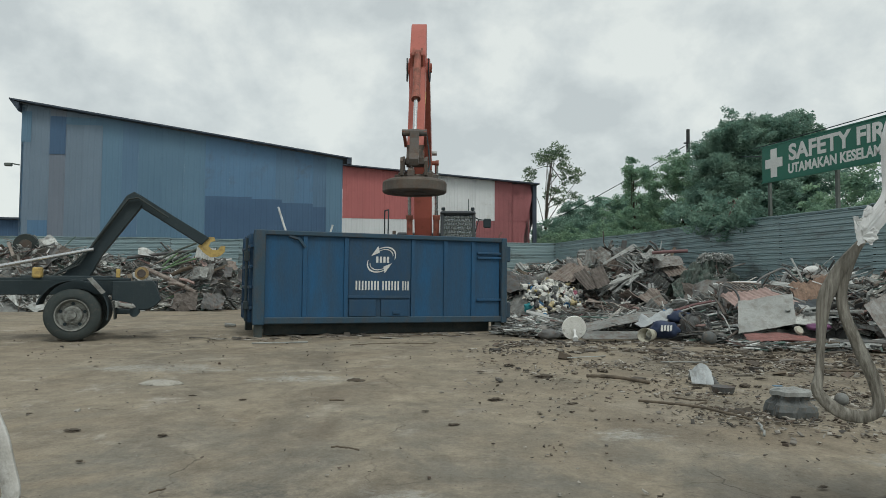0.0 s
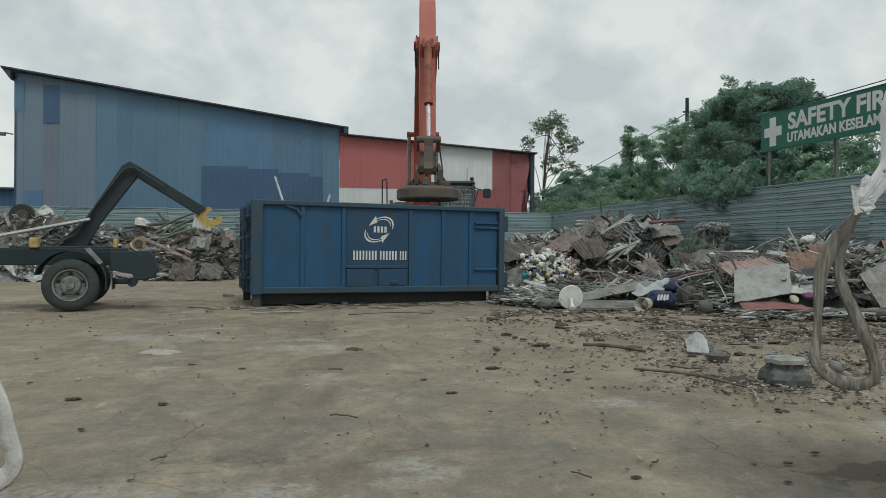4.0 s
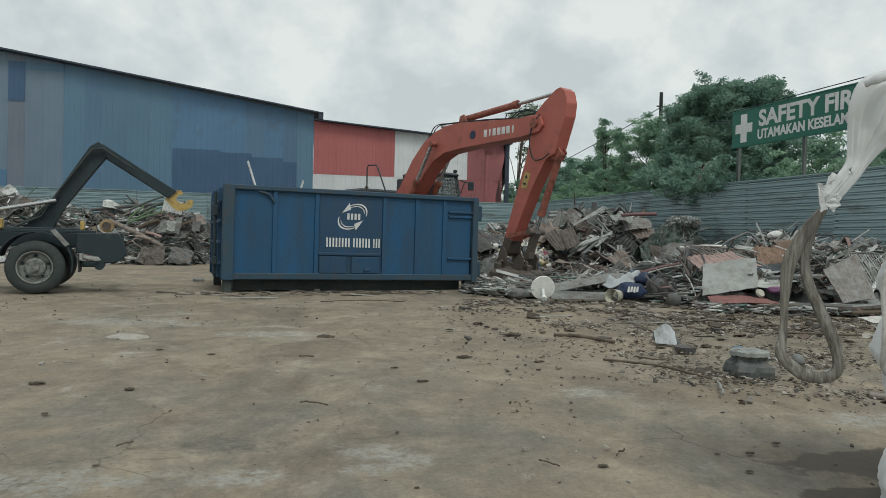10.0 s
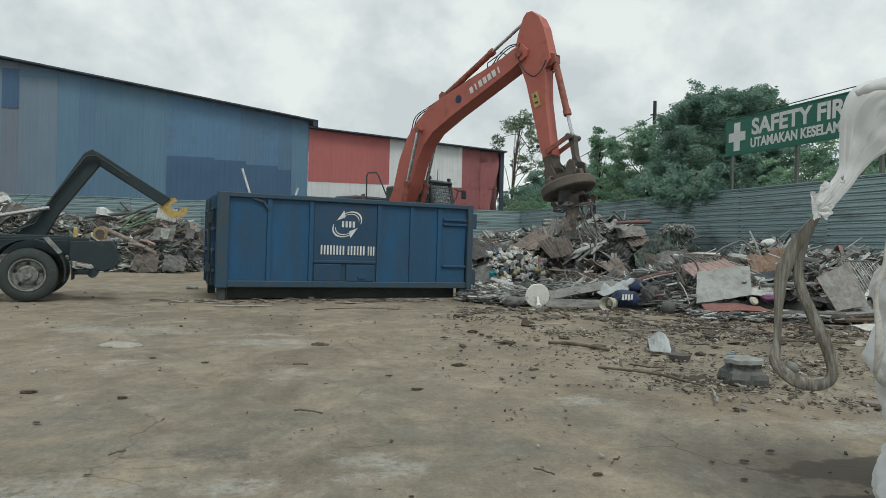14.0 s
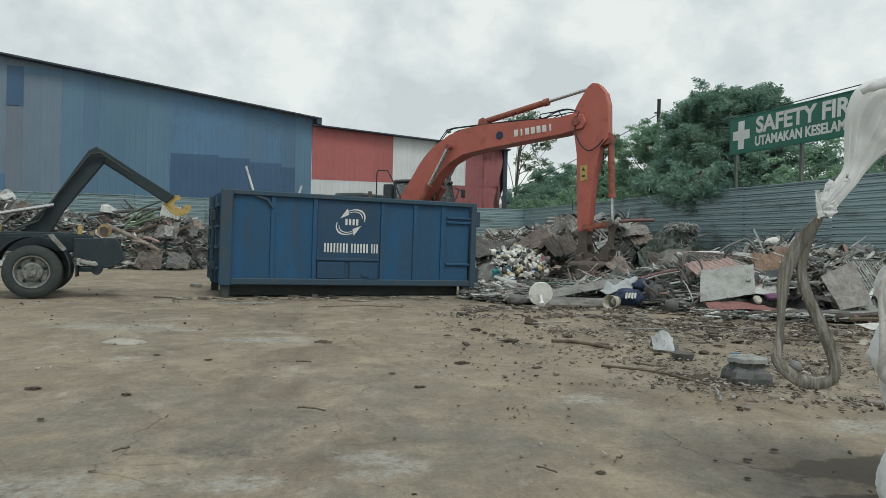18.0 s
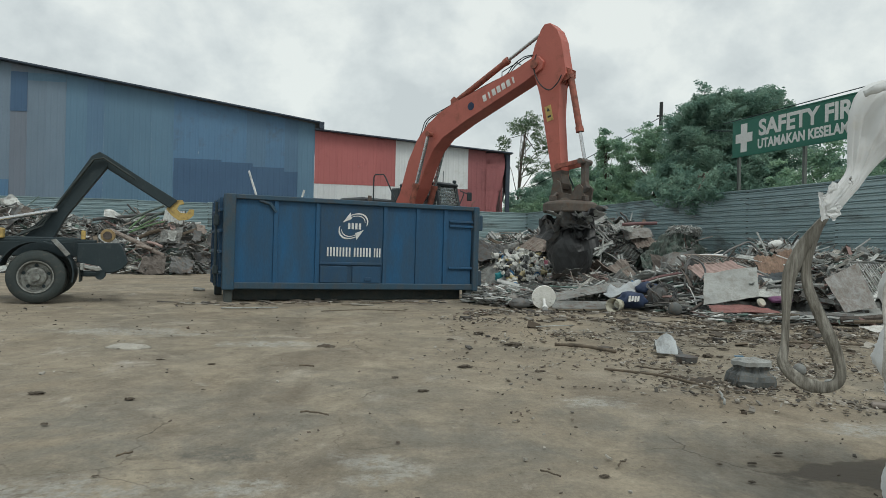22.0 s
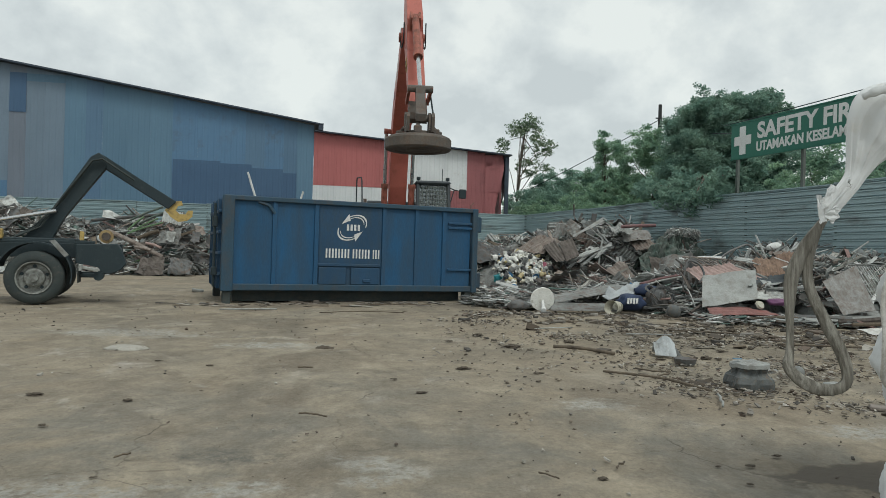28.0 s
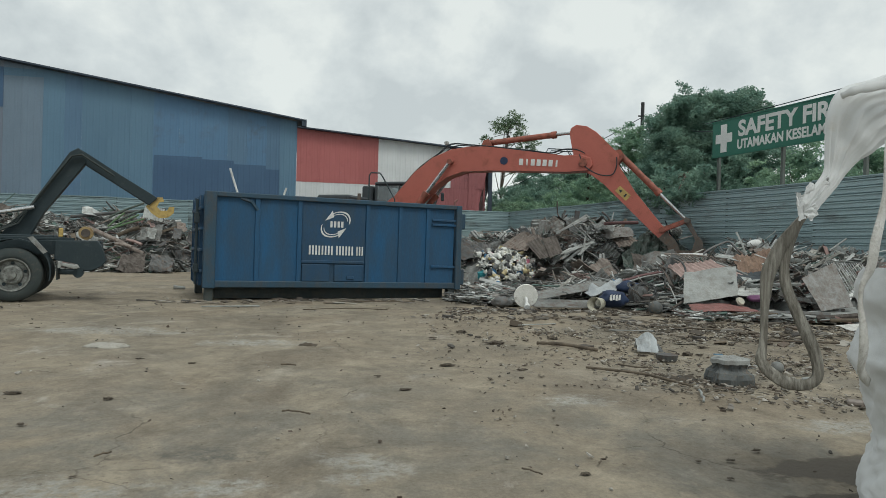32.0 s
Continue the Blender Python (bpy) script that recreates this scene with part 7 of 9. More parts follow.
    big_sheet("dark_sheet", "dark_scrap", "small dark sheet standing on the heap", (3.62, 21.1, 1.78), (3.92, 21.2, 1.8), (4.1, 21.0, 1.5), (3.75, 20.9, 1.45), 0.05, 0, "v", 0.03)
    big_sheet("grey_sheet", "grey_scrap", "grey sheet standing up at the top of the heap", (4.6, 21.6, 1.95), (4.85, 21.6, 2.24), (5.2, 21.6, 1.98), (5.0, 21.4, 1.6), 0.05, 0, "v", 0.03)
    big_sheet("grey_sheet", "drum", "dark grey sheet behind the pale strip", (5.3, 21.9, 2.1), (5.7, 22.0, 2.25), (5.95, 21.8, 1.75), (5.45, 21.6, 1.6), 0.05, 0, "v", 0.03)
    big_sheet("pale_strip", "pale", "long pale strip slanting up the heap", (4.82, 21.1, 1.7), (5.85, 21.4, 2.28), (5.95, 21.3, 2.2), (4.78, 20.9, 1.62), 0.03, 0, "v", 0.04)
    big_sheet("pale_sheet", "dusty", "dusty grey sheet beside the red pipe", (6.15, 20.6, 1.85), (7.0, 20.7, 1.92), (7.05, 20.3, 1.62), (6.2, 20.2, 1.52), 0.06, 0, "v", 0.04)
    big_sheet("ribbed_sheet", "rust_light", "light rusty ribbed sheet under the red pipe", (6.4, 20.5, 1.55), (7.1, 20.7, 1.65), (7.2, 20.2, 1.35), (6.5, 20.0, 1.25), 0.05, 7, "v", 0.04)
    big_sheet("ribbed_sheet", "pale", "pale ribbed sheet high on the back heap", (-9.29, 25.3, 2.37), (-8.6, 25.3, 2.24), (-8.53, 24.9, 1.77), (-9.22, 24.9, 1.91), 0.02, 7, "v", 0.04)
    big_sheet("bent_plate", "grey_scrap", "pale bent plate on the back heap", (-9.28, 24.9, 1.6), (-8.49, 24.9, 1.65), (-8.46, 24.5, 1.07), (-9.24, 24.5, 1.1), 0.14, 0, "v", 0.04)
    big_sheet("dark_plate", "dark_scrap", "black plate at the foot of the back heap", (-8.5, 23.8, 0.62), (-7.75, 23.8, 0.55), (-7.73, 23.5, 0.08), (-8.46, 23.5, 0.1), 0.14, 0, "v", 0.04)
    big_sheet("red_sack", "rust", "faded red sack at the foot of the back heap", (-9.5, 23.9, 0.6), (-8.7, 23.9, 0.65), (-8.6, 23.4, 0.05), (-9.5, 23.4, 0.05), 0.14, 0, "v", 0.04)
    # fan of pale roofing strips
    f = thing("roofing_strips", Matrix.Translation((5.0, 19.9, 1.2)) @ pose(0, 0, 0, 0, -22, 38), "pile of pale ribbed roofing strips on the heap", "roofing strips")
    rnd = random.Random(15)
    for k in range(11):
        b = B()
        quad(b, (-0.62, 0.05, 0.0), (0.62, 0.05, 0.0), (0.62, -0.05, 0.0), (-0.62, -0.05, 0.0), 0.03, k, 10, 6, 1, 0.012, "u")
        part("strip", b, ("galv", "pale", "grey_scrap")[k % 3], f, "", False, Matrix.Translation((rnd.uniform(-0.1, 0.1), -0.5 + 0.11 * k, 0.1 * math.sin(k * 1.3) - 0.03 * k)) @ pose(0, 0, 0, rnd.gauss(0, 10), rnd.gauss(0, 5), rnd.gauss(0, 9)))
    # loose thin bars and slats standing about
    loose_slat((5.5, 18.5, 0.3), (5.57, 18.8, 1.05), 0.035, "pale")
    loose_slat((5.62, 18.5, 0.4), (5.66, 18.8, 1.06), 0.03, "galv")
    loose_slat((4.7, 18.6, 0.9), (5.45, 18.3, 0.5), 0.025, "pale")
    loose_slat((5.2, 19.4, 0.8), (5.35, 19.6, 1.55), 0.025, "pale")
    loose_slat((5.45, 20.6, 1.9), (5.65, 19.9, 1.2), 0.02, "pale")
    loose_slat((5.2, 20.9, 1.75), (5.75, 20.3, 1.35), 0.018, "pale")
    loose_slat((5.3, 21.0, 1.95), (5.85, 20.4, 1.3), 0.018, "galv")
    loose_slat((4.9, 20.6, 1.6), (5.9, 20.8, 1.45), 0.02, "grey_scrap")
    loose_slat((2.62, 20.0, 0.7), (2.95, 20.3, 1.2), 0.035, "galv")
    loose_slat((7.5, 14.4, 1.1), (7.35, 14.6, 1.62), 0.022, "pale")
    loose_slat((6.7, 14.6, 1.1), (5.6, 14.4, 1.05), 0.03, "white")
    loose_slat((8.1, 12.9, 1.0), (9.0, 13.3, 1.5), 0.02, "pale")
    loose_slat((8.0, 12.6, 0.9), (8.9, 13.2, 1.35), 0.02, "galv")
    loose_slat((6.6, 12.9, 0.5), (7.1, 11.7, 0.62), 0.03, "pale")
    loose_slat((6.9, 10.9, 0.1), (8.3, 10.9, 0.16), 0.04, "rust")
    loose_slat((7.0, 10.7, 0.08), (8.3, 10.6, 0.1), 0.03, "wood")
    loose_slat((6.3, 11.3, 0.12), (7.2, 11.0, 0.14), 0.04, "dark_scrap")
    loose_slat((5.6, 11.3, 0.08), (6.4, 11.2, 0.12), 0.025, "wood")
    loose_slat((4.9, 12.0, 0.12), (5.35, 12.3, 0.28), 0.03, "rust")
    loose_slat((6.35, 13.4, 0.95), (6.75, 12.9, 0.72), 0.02, "pale")
    b = B()
    tube(b, smooth_path([(6.5, 14.6, 1.0), (6.72, 14.6, 1.2), (7.0, 14.7, 1.32), (7.3, 14.8, 1.40), (7.42, 14.6, 1.2), (7.5, 14.5, 1.1)], 4), 0.025, 7)
    single("bent_tube_frame", b, "dark_scrap", None, "black bent tube frame on the heap", "tube frame", True)
    b = B()
    tube(b, smooth_path([(5.15, 13.0, 0.42), (5.2, 13.1, 0.75), (5.32, 13.2, 1.02), (5.5, 13.1, 0.95), (5.55, 13.0, 0.75), (5.40, 12.9, 0.6)], 4), 0.02, 7)
    single("bent_tube_frame", b, "dark_scrap", None, "black bent chair tube in the heap", "tube frame", True)
    b = B()
    bmesh.ops.create_uvsphere(b, u_segments=16, v_segments=8, radius=1.0, matrix=Matrix.Diagonal((0.2, 0.1, 0.09, 1)))
    single("pale_basin", b, "white", Matrix.Translation((7.95, 14.9, 1.38)) @ pose(0, 0, 0, 20, -8, 0), "white oval basin on the heap", "basin", True)
    b = B()
    cyl(b, (0, 0, 0), (0.01, -0.03, 0.02), 0.085, 16, 0.07)
    single("yellow_lid", b, "cream", Matrix.Translation((6.12, 11.95, 0.27)), "pale yellow round lid at the foot of the heap", "lid")


def wire_rack(m, w, l, n, tint, label):
    """An open rack of thin bars in a bent rim."""
    r = thing("wire_rack", m, label, "rack", "wire racks")
    for y in (-w / 2, w / 2):
        b = B()
        tube(b, [(-l / 2, y, 0), (0, y, 0.03), (l / 2, y, 0)], 0.017, 6)
        part("rail", b, tint, r)
    for i in range(n):
        b = B()
        x = -l / 2 + l * i / (n - 1)
        tube(b, [(x, -w / 2, 0), (x + 0.02 * math.sin(i * 2.0), 0, 0.015), (x, w / 2, 0)], 0.011, 5)
        part("rod", b, tint, r)
    return r


def foot_things():
    big_sheets()
    def lumpy(name, at, s, material, label, cat, seed):
        b = B()
        bmesh.ops.create_icosphere(b, subdivisions=3, radius=1.0)
        for v in b.verts:
            n = noise.noise(v.co * 1.8 + Vector((seed, 0, 0))) + 0.5 * noise.noise(v.co * 4.5 + Vector((0, seed, 0)))
            v.co *= 1 + 0.28 * n
            v.co = Vector((v.co.x * s[0], v.co.y * s[1], max(v.co.z, -0.85) * s[2]))
        single(name, b, material, Matrix.Translation(at), label, cat, True)
    lumpy("navy_sack", (4.06, 12.78, 0.21), (0.27, 0.2, 0.17), "navy", "full dark navy sack with a white print", "sack", 2)
    lumpy("navy_sack", (4.50, 13.25, 0.42), (0.22, 0.16, 0.12), "navy", "dark navy sack lying higher up", "sack", 4)
    b = B()
    for k in range(4):
        quad(b, (3.93 + 0.055 * k, 12.57, 0.30), (3.97 + 0.055 * k, 12.57, 0.31), (3.96 + 0.055 * k, 12.56, 0.20 + 0.02 * (k % 2)), (3.92 + 0.055 * k, 12.56, 0.21), 0.0, 0, 2, 2, thick=0.008)
    single("sack_print", b, "white", None, "white print on the navy sack", "print")
    lumpy("black_sack", (4.62, 13.0, 0.24), (0.22, 0.2, 0.24), "dark_scrap", "black tangled sack full of scrap", "sack", 6)
    for k, (x, y, z, sc) in enumerate(((4.7, 12.85, 0.30, 1.0), (4.55, 12.9, 0.38, 0.8), (4.85, 12.9, 0.22, 0.8))):
        o = new("wire_tangle", LIB["wire_coil"][k])
        o.matrix_basis = Matrix.Translation((x, y, z)) @ pose(0, 0, 0, 60 - 20 * k, 10, 40 * k) @ Matrix.Scale(sc, 4)
        tagged(o, "tangle of dark wire at the foot of the heap", "wire", "wire tangles")
    lumpy("black_rubber_sheet", (1.95, 13.0, 0.09), (0.19, 0.18, 0.11), "dark_scrap", "black rubber lump on the ground", "rubber", 8)
    gn = thing("green_net", Matrix.Translation((6.34, 19.2, 0)), "heap of dirty grey-green netting draped over scrap", "net")
    ridge = [(0.0, 1.05), (0.55, 1.55), (0.98, 1.86), (1.6, 1.82), (1.95, 1.28), (2.05, 0.95)]

    def drape(u, v):
        x = 2.05 * u
        for (xa, za), (xb, zb) in zip(ridge, ridge[1:]):
            if xa <= x <= xb + 1e-6:
                top = za + (zb - za) * (x - xa) / (xb - xa)
        q = Vector((x * 2.1, v * 1.6, 4.0))
        fold = 0.16 * noise.noise(q * 1.3) + 0.15 * abs(noise.noise(q * 3.1)) + 0.06 * noise.noise(q * 7)
        if v < 0.25:
            return (x, 0.75 - 1.6 * v + fold, top * (0.45 + 2.0 * v) + fold)
        w = (v - 0.25) / 0.75
        return (x + 0.10 * noise.noise(q), 0.35 - 0.65 * w - 2.2 * fold * (0.3 + w), top * (0.95 - 0.05 * w) - 0.85 * w ** 1.3 + fold)

    b = B()
    grid(b, 60, 44, drape, 0.012)
    part("draped_sheet", b, "green", gn, "dirty grey-green netting")
    b = B()
    rnd = random.Random(3)
    pts = []
    for i in range(900):
        a = i * 0.47
        x = 1.28 + 0.42 * math.sin(i * 0.053) + rnd.gauss(0, 0.05)
        pts.append((x, 0.22 + 0.16 * math.cos(a) + rnd.gauss(0, 0.05), 1.80 - 0.5 * max(0.0, abs(x - 1.28) - 0.28) + 0.10 * math.sin(a) + rnd.gauss(0, 0.03)))
    tube(b, pts, 0.009, 4)
    part("netting_roll", b, "galv", gn, "tangled pale grey netting along the top")
    big_sheet("folded_sheet", "rust", "dark brown sheet hanging under the netting", (6.42, 18.8, 1.06), (7.35, 18.8, 1.02), (7.5, 18.4, 0.48), (6.5, 18.4, 0.46), 0.10, 0, "v", 0.05)
    b = B()
    quad(b, (5.75, 20.4, 1.98), (6.35, 20.5, 2.04), (6.45, 20.1, 1.78), (5.8, 20.0, 1.76), 0.16, 77, 14, 8, ragged=0.10)
    single("sheet_roll", b, "pale", None, "pale crumpled sheeting near the top of the heap", "sheeting")
    b = B()
    def pail(u, v):
        a, r, d = 2 * math.pi * u, (0.10 + 0.03 * v), 0.24 * v
        return (r * math.cos(a) - d * 0.72, -d * 0.69, r * math.sin(a))
    grid(b, 24, 3, pail, 0.006)
    bk = thing("bucket", Matrix.Translation((3.76, 12.60, 0.135)), "pale cream plastic bucket lying on its side", "bucket")
    part("pail", b, "cream", bk, "", True)
    b = B()
    bmesh.ops.create_circle(b, cap_ends=True, segments=20, radius=0.099, matrix=pose(0, 0, 0, 90, 0, -46))
    part("base", b, "cream", bk)
    b = B()
    bmesh.ops.create_uvsphere(b, u_segments=20, v_segments=12, radius=0.125)
    single("round_float", b, "drum", Matrix.Translation((4.57, 11.95, 0.122)), "round dark grey ball-shaped float on the ground", "float", True)
    lumpy("purple_sack", (6.58, 12.15, 0.32), (0.22, 0.14, 0.07), "purple", "crumpled purple plastic sack in the heap", "sack", 14)
    b = B()
    tube(b, [(5.98, 19.9, 1.94), (6.45, 19.9, 1.98), (6.98, 19.8, 2.00)], 0.05, 9)
    single("red_pipe", b, "mauve", None, "faded dull red pipe across the top of the heap", "pipe")
    b = B()
    box(b, (0, 0, 0), (0.16, 0.05, 0.9), 0.005)
    single("upright_board", b, "dark_scrap", Matrix.Translation((5.68, 22.0, 1.98)) @ pose(0, 0, 0, 3, 4, 5), "dark board standing up at the top of the heap", "board")
    for k, (x, y, z, rx, ry, rz, tint, kind, sc) in enumerate(((6.75, 20.8, 1.55, 30, 0, 80, "rust_light", "corrugated_sheet", 1.0), (5.75, 20.5, 1.0, 38, 10, 70, "galv", "corrugated_sheet", 1.1), (5.2, 18.4, 0.6, 12, 0, 90, "rust_light", "corrugated_sheet", 1.0), (4.3, 18.2, 0.5, 10, 6, 70, "rust_light", "corrugated_sheet", 1.0))):
        o = new("heap_sheet", LIB[kind][k % len(LIB[kind])])
        o.matrix_basis = Matrix.Translation((x, y, z)) @ pose(0, 0, 0, rx, ry, rz) @ Matrix.Scale(sc, 4)
        o.material_slots[0].link = "OBJECT"
        o.material_slots[0].material = M[tint]
        tagged(o, {"rust": "rusty brown folded steel sheet on the heap", "rust_light": "light rusty corrugated sheet on the heap", "galv": "grey corrugated sheet on the heap", "white": "bright white bent sheet at the top of the heap"}.get(tint, "dark bent steel sheet on the heap"), "sheet", "large sheets on the heap")
    # racks at the side
    wire_rack(Matrix.Translation((6.3, 13.95, 0.98)) @ pose(0, 0, 0, 18, 3, 12), 0.5, 1.5, 15, "rust_light", "pale rusty wire rack lying on the heap")
    wire_rack(Matrix.Translation((8.25, 11.95, 0.72)) @ pose(0, 0, 0, 55, 0, 22), 0.75, 1.0, 15, "galv", "pale dusty rack of close bars leaning on the heap")
    wire_rack(Matrix.Translation((7.0, 14.2, 1.05)) @ pose(0, 0, 0, 10, -4, 60), 0.5, 0.9, 10, "galv", "grey wire rack on the heap")
    wire_rack(Matrix.Translation((4.1, 16.2, 0.40)) @ pose(0, 0, 0, 14, 0, 35), 0.8, 0.9, 8, "dark_steel", "dark wire grid lying on the low scrap")
    wire_rack(Matrix.Translation((5.2, 13.0, 0.62)) @ pose(0, 0, 0, 60, 10, 60), 0.4, 0.8, 8, "dark_steel", "dark bent wire rack in the heap")
    rw = thing("striped_tubes", Matrix.Translation((4.95, 13.7, 0.60)) @ pose(0, 0, 0, 0, -13, 10), "bundle of thin red and white tubes on the heap", "tubes")
    for k in range(5):
        b = B()
        tube(b, [(-0.42, 0.05 * k - 0.1, 0.03 * (k % 2)), (0.0, 0.05 * k - 0.1, 0.03 * (k % 2) + 0.02), (0.42, 0.06 * k - 0.12, 0.03 * (k % 2))], 0.017, 6)
        part("tube", b, "mauve" if k % 2 else "pale", rw)
    # left heap
    w = thing("old_wheel", Matrix.Translation((-15.87, 25.6, 2.35)) @ pose(0, 0, 0, 10, 0, 20), "old black car wheel on top of the heap", "wheel")
    b = B()
    bmesh.ops.create_cone(b, cap_ends=True, segments=24, radius1=0.42, radius2=0.42, depth=0.2, matrix=pose(0, 0, 0, 90, 0, 0))
    part("tyre", b, "rubber", w)
    b = B()
    cyl(b, (0, -0.13, 0), (0, 0.1, 0), 0.22, 18)
    part("rim", b, "dark_steel", w)
    for k, (x0, y0, z0, x1, y1, z1, r, tint) in enumerate(((-10.95, 24.6, 1.5, -8.9, 24.2, 0.62, 0.08, "rust_light"), (-12.2, 26, 1.9, -8.8, 26, 2.25, 0.06, "dark_scrap"), (-10.6, 25.4, 1.9, -9.4, 25.5, 2.45, 0.04, "green"), (-10.2, 25.3, 1.8, -9.2, 25.5, 2.3, 0.04, "green"), (-10.33, 24.7, 1.55, -9.85, 24.9, 2.05, 0.035, "green_pole"), (-10.2, 24.7, 1.5, -9.35, 24.9, 2.0, 0.03, "green_pole"), (-10.3, 24.6, 1.42, -9.1, 24.7, 1.85, 0.03, "green_pole"), (-9.9, 24.5, 1.25, -9.2, 24.6, 1.55, 0.07, "wood"), (-10.0, 24.2, 0.35, -9.5, 24.2, 0.55, 0.03, "green_pole"), (-9.9, 24.3, 0.95, -9.3, 24.2, 0.85, 0.06, "rust_light"), (-9.6, 24.5, 1.1, -9.0, 24.3, 0.95, 0.05, "pink"))):
        b = B()
        tube(b, [(x0, y0, z0), ((x0 + x1) / 2, (y0 + y1) / 2, (z0 + z1) / 2 + 0.03), (x1, y1, z1)], r, 8)
        single("long_beam", b, tint, None, {"rust_light": "long weathered timber beam on the heap", "green": "thin green pole on the heap", "green_pole": "thin green rod on the heap", "wood": "short timber beam on the heap", "pink": "short pinkish timber beam on the heap"}.get(tint, "long dark steel beam on the heap"), "beam")
    for k, (x, y, z, rx, rz, tint, sc) in enumerate(((-8.75, 24.5, 1.30, 50, 12, "pale", 0.52), (-8.5, 24.6, 0.9, 20, -20, "dark_scrap", 0.5), (-9.2, 24.3, 0.40, 15, 30, "pink", 0.5), (-8.9, 25.0, 1.6, 25, 60, "pink", 0.5), (-8.1, 25.2, 1.3, 45, 20, "dark_scrap", 0.5), (-8.5, 24.2, 0.62, 12, 20, "galv", 0.55), (-8.1, 24.1, 0.35, 10, 50, "dark_scrap", 0.6), (-10.3, 24.2, 0.5, 70, 10, "tarp", 0.3), (-8.2, 26.0, 1.6, 35, 30, "rust_light", 0.6), (-14.4, 25.5, 2.0, 40, 0, "rust", 0.7), (-13.5, 25.2, 1.6, 45, 10, "grey_scrap", 0.8))):
        o = new("heap_sheet", LIB["bent_sheet"][k % 6])
        o.matrix_basis = Matrix.Translation((x, y, z)) @ pose(0, 0, 0, rx, 8, rz) @ Matrix.Scale(sc, 4)
        o.material_slots[0].link = "OBJECT"
        o.material_slots[0].material = M[tint]
        tagged(o, "bent sheet lying on the heap by the back fence", "sheet", "large sheets on the back heap")


foot_things()


# ---- bottles and cans ----
def bottle_heap():
    h = thing("bottle_heap", Matrix(), "pile of white and cream plastic jars, mugs and bottles", "bottle heap")
    meshes = []
    shapes = ([(0.06, 0.0), (0.06, 0.14), (0.027, 0.17), (0.023, 0.2)],
              [(0.07, 0.0), (0.075, 0.15), (0.068, 0.15), (0.062, 0.03)],
              [(0.05, 0.0), (0.07, 0.02), (0.07, 0.16), (0.04, 0.20), (0.04, 0.235)],
              [(0.055, 0.0), (0.085, 0.12), (0.079, 0.12), (0.052, 0.02)])
    n = 10
    for k, prof in enumerate(shapes):
        b = B()
        rings = [[b.verts.new((q * math.cos(2 * math.pi * i / n), q * math.sin(2 * math.pi * i / n), z)) for i in range(n)] for q, z in prof]
        for p, q in zip(rings, rings[1:]):
            for i in range(n):
                b.faces.new((p[i], p[(i + 1) % n], q[(i + 1) % n], q[i]))
        b.faces.new(rings[0][::-1])
        b.faces.new(rings[-1])
        if k in (1, 3):
            tube(b, [(0.07, 0, 0.035), (0.115, 0, 0.05), (0.115, 0, 0.09), (0.074, 0, 0.11)], 0.008, 4)
        meshes.append(as_mesh("bottle", b, "plas_white"))
    rnd = random.Random(21)
    ms = [(3.0, 20.2, 0.95, 1.05, 1.3), (2.4, 19.5, 0.60, 0.8, 0.9), (3.6, 20.0, 0.75, 0.8, 0.9)]

    def spot_on(r):
        while True:
            x, y = r.gauss(3.1, 0.50), r.gauss(19.45, 0.62)
            if right_ok(x, y) and 2.1 < x < 4.2 and y < 20.8:
                return Vector((x, y, max(height(ms, x, y), height(MOUNDS_R, x, y)) + r.uniform(0.0, 0.12)))

    # The black entries put the shade of gaps between jars into the colours.
    tints = ["plas_white"] * 11 + ["pale"] * 2 + ["cream", "plas_yellow", "plas_yellow"] + ["plas_black"] * 6
    for k in range(290):
        o = new("bottle", meshes[(k * 7) % 4])
        o.parent = h
        o.matrix_basis = Matrix.Translation(spot_on(rnd)) @ pose(0, 0, 0, rnd.uniform(0, 360), rnd.uniform(0, 360), rnd.uniform(0, 360)) @ Matrix.Scale(rnd.uniform(0.65, 1.12), 4)
        o.material_slots[0].link = "OBJECT"
        o.material_slots[0].material = M["plas_pink" if k % 60 == 7 else "plas_blue" if k % 90 == 11 else rnd.choice(tints)]
    bits(h, "bottle_litter", 260, 23, lambda r: (spot_on(r), 1.0), "tubs", (0.05, 0.12), 0.9, "small tubs and caps between the larger ones", 0.9, True)
    for at, s, tint, label in (((2.28, 18.95, 0.36), 0.17, "plas_teal", "crumpled teal plastic bag among the jars"), ((2.36, 18.85, 0.26), 0.15, "tarp", "crumpled white plastic bag among the jars"), ((3.0, 19.9, 1.06), 0.16, "plas_white", "white crumpled tub on top of the jars")):
        b = B()
        bmesh.ops.create_icosphere(b, subdivisions=2, radius=s)
        for v in b.verts:
            v.co *= 0.8 + 0.5 * noise.noise(v.co * 11 + Vector(at))
        single("plastic_bag", b, tint, Matrix.Translation(at), label, "litter")


bottle_heap()


# ---- litter on the open ground ----
def lump_mesh(seed, flat):
    b = B()
    bmesh.ops.create_icosphere(b, subdivisions=3, radius=1.0)
    for v in b.verts:
        n = noise.noise(v.co * 1.6 + Vector((seed, 0, 0))) + 0.6 * noise.noise(v.co * 4 + Vector((0, seed, 0)))
        v.co *= 1 + 0.6 * n + 0.4 * noise.noise(v.co * 7 + Vector((seed, seed, 0)))
        v.co.z = max(v.co.z, -0.4) * flat
    return as_mesh("clod", b, "soil")


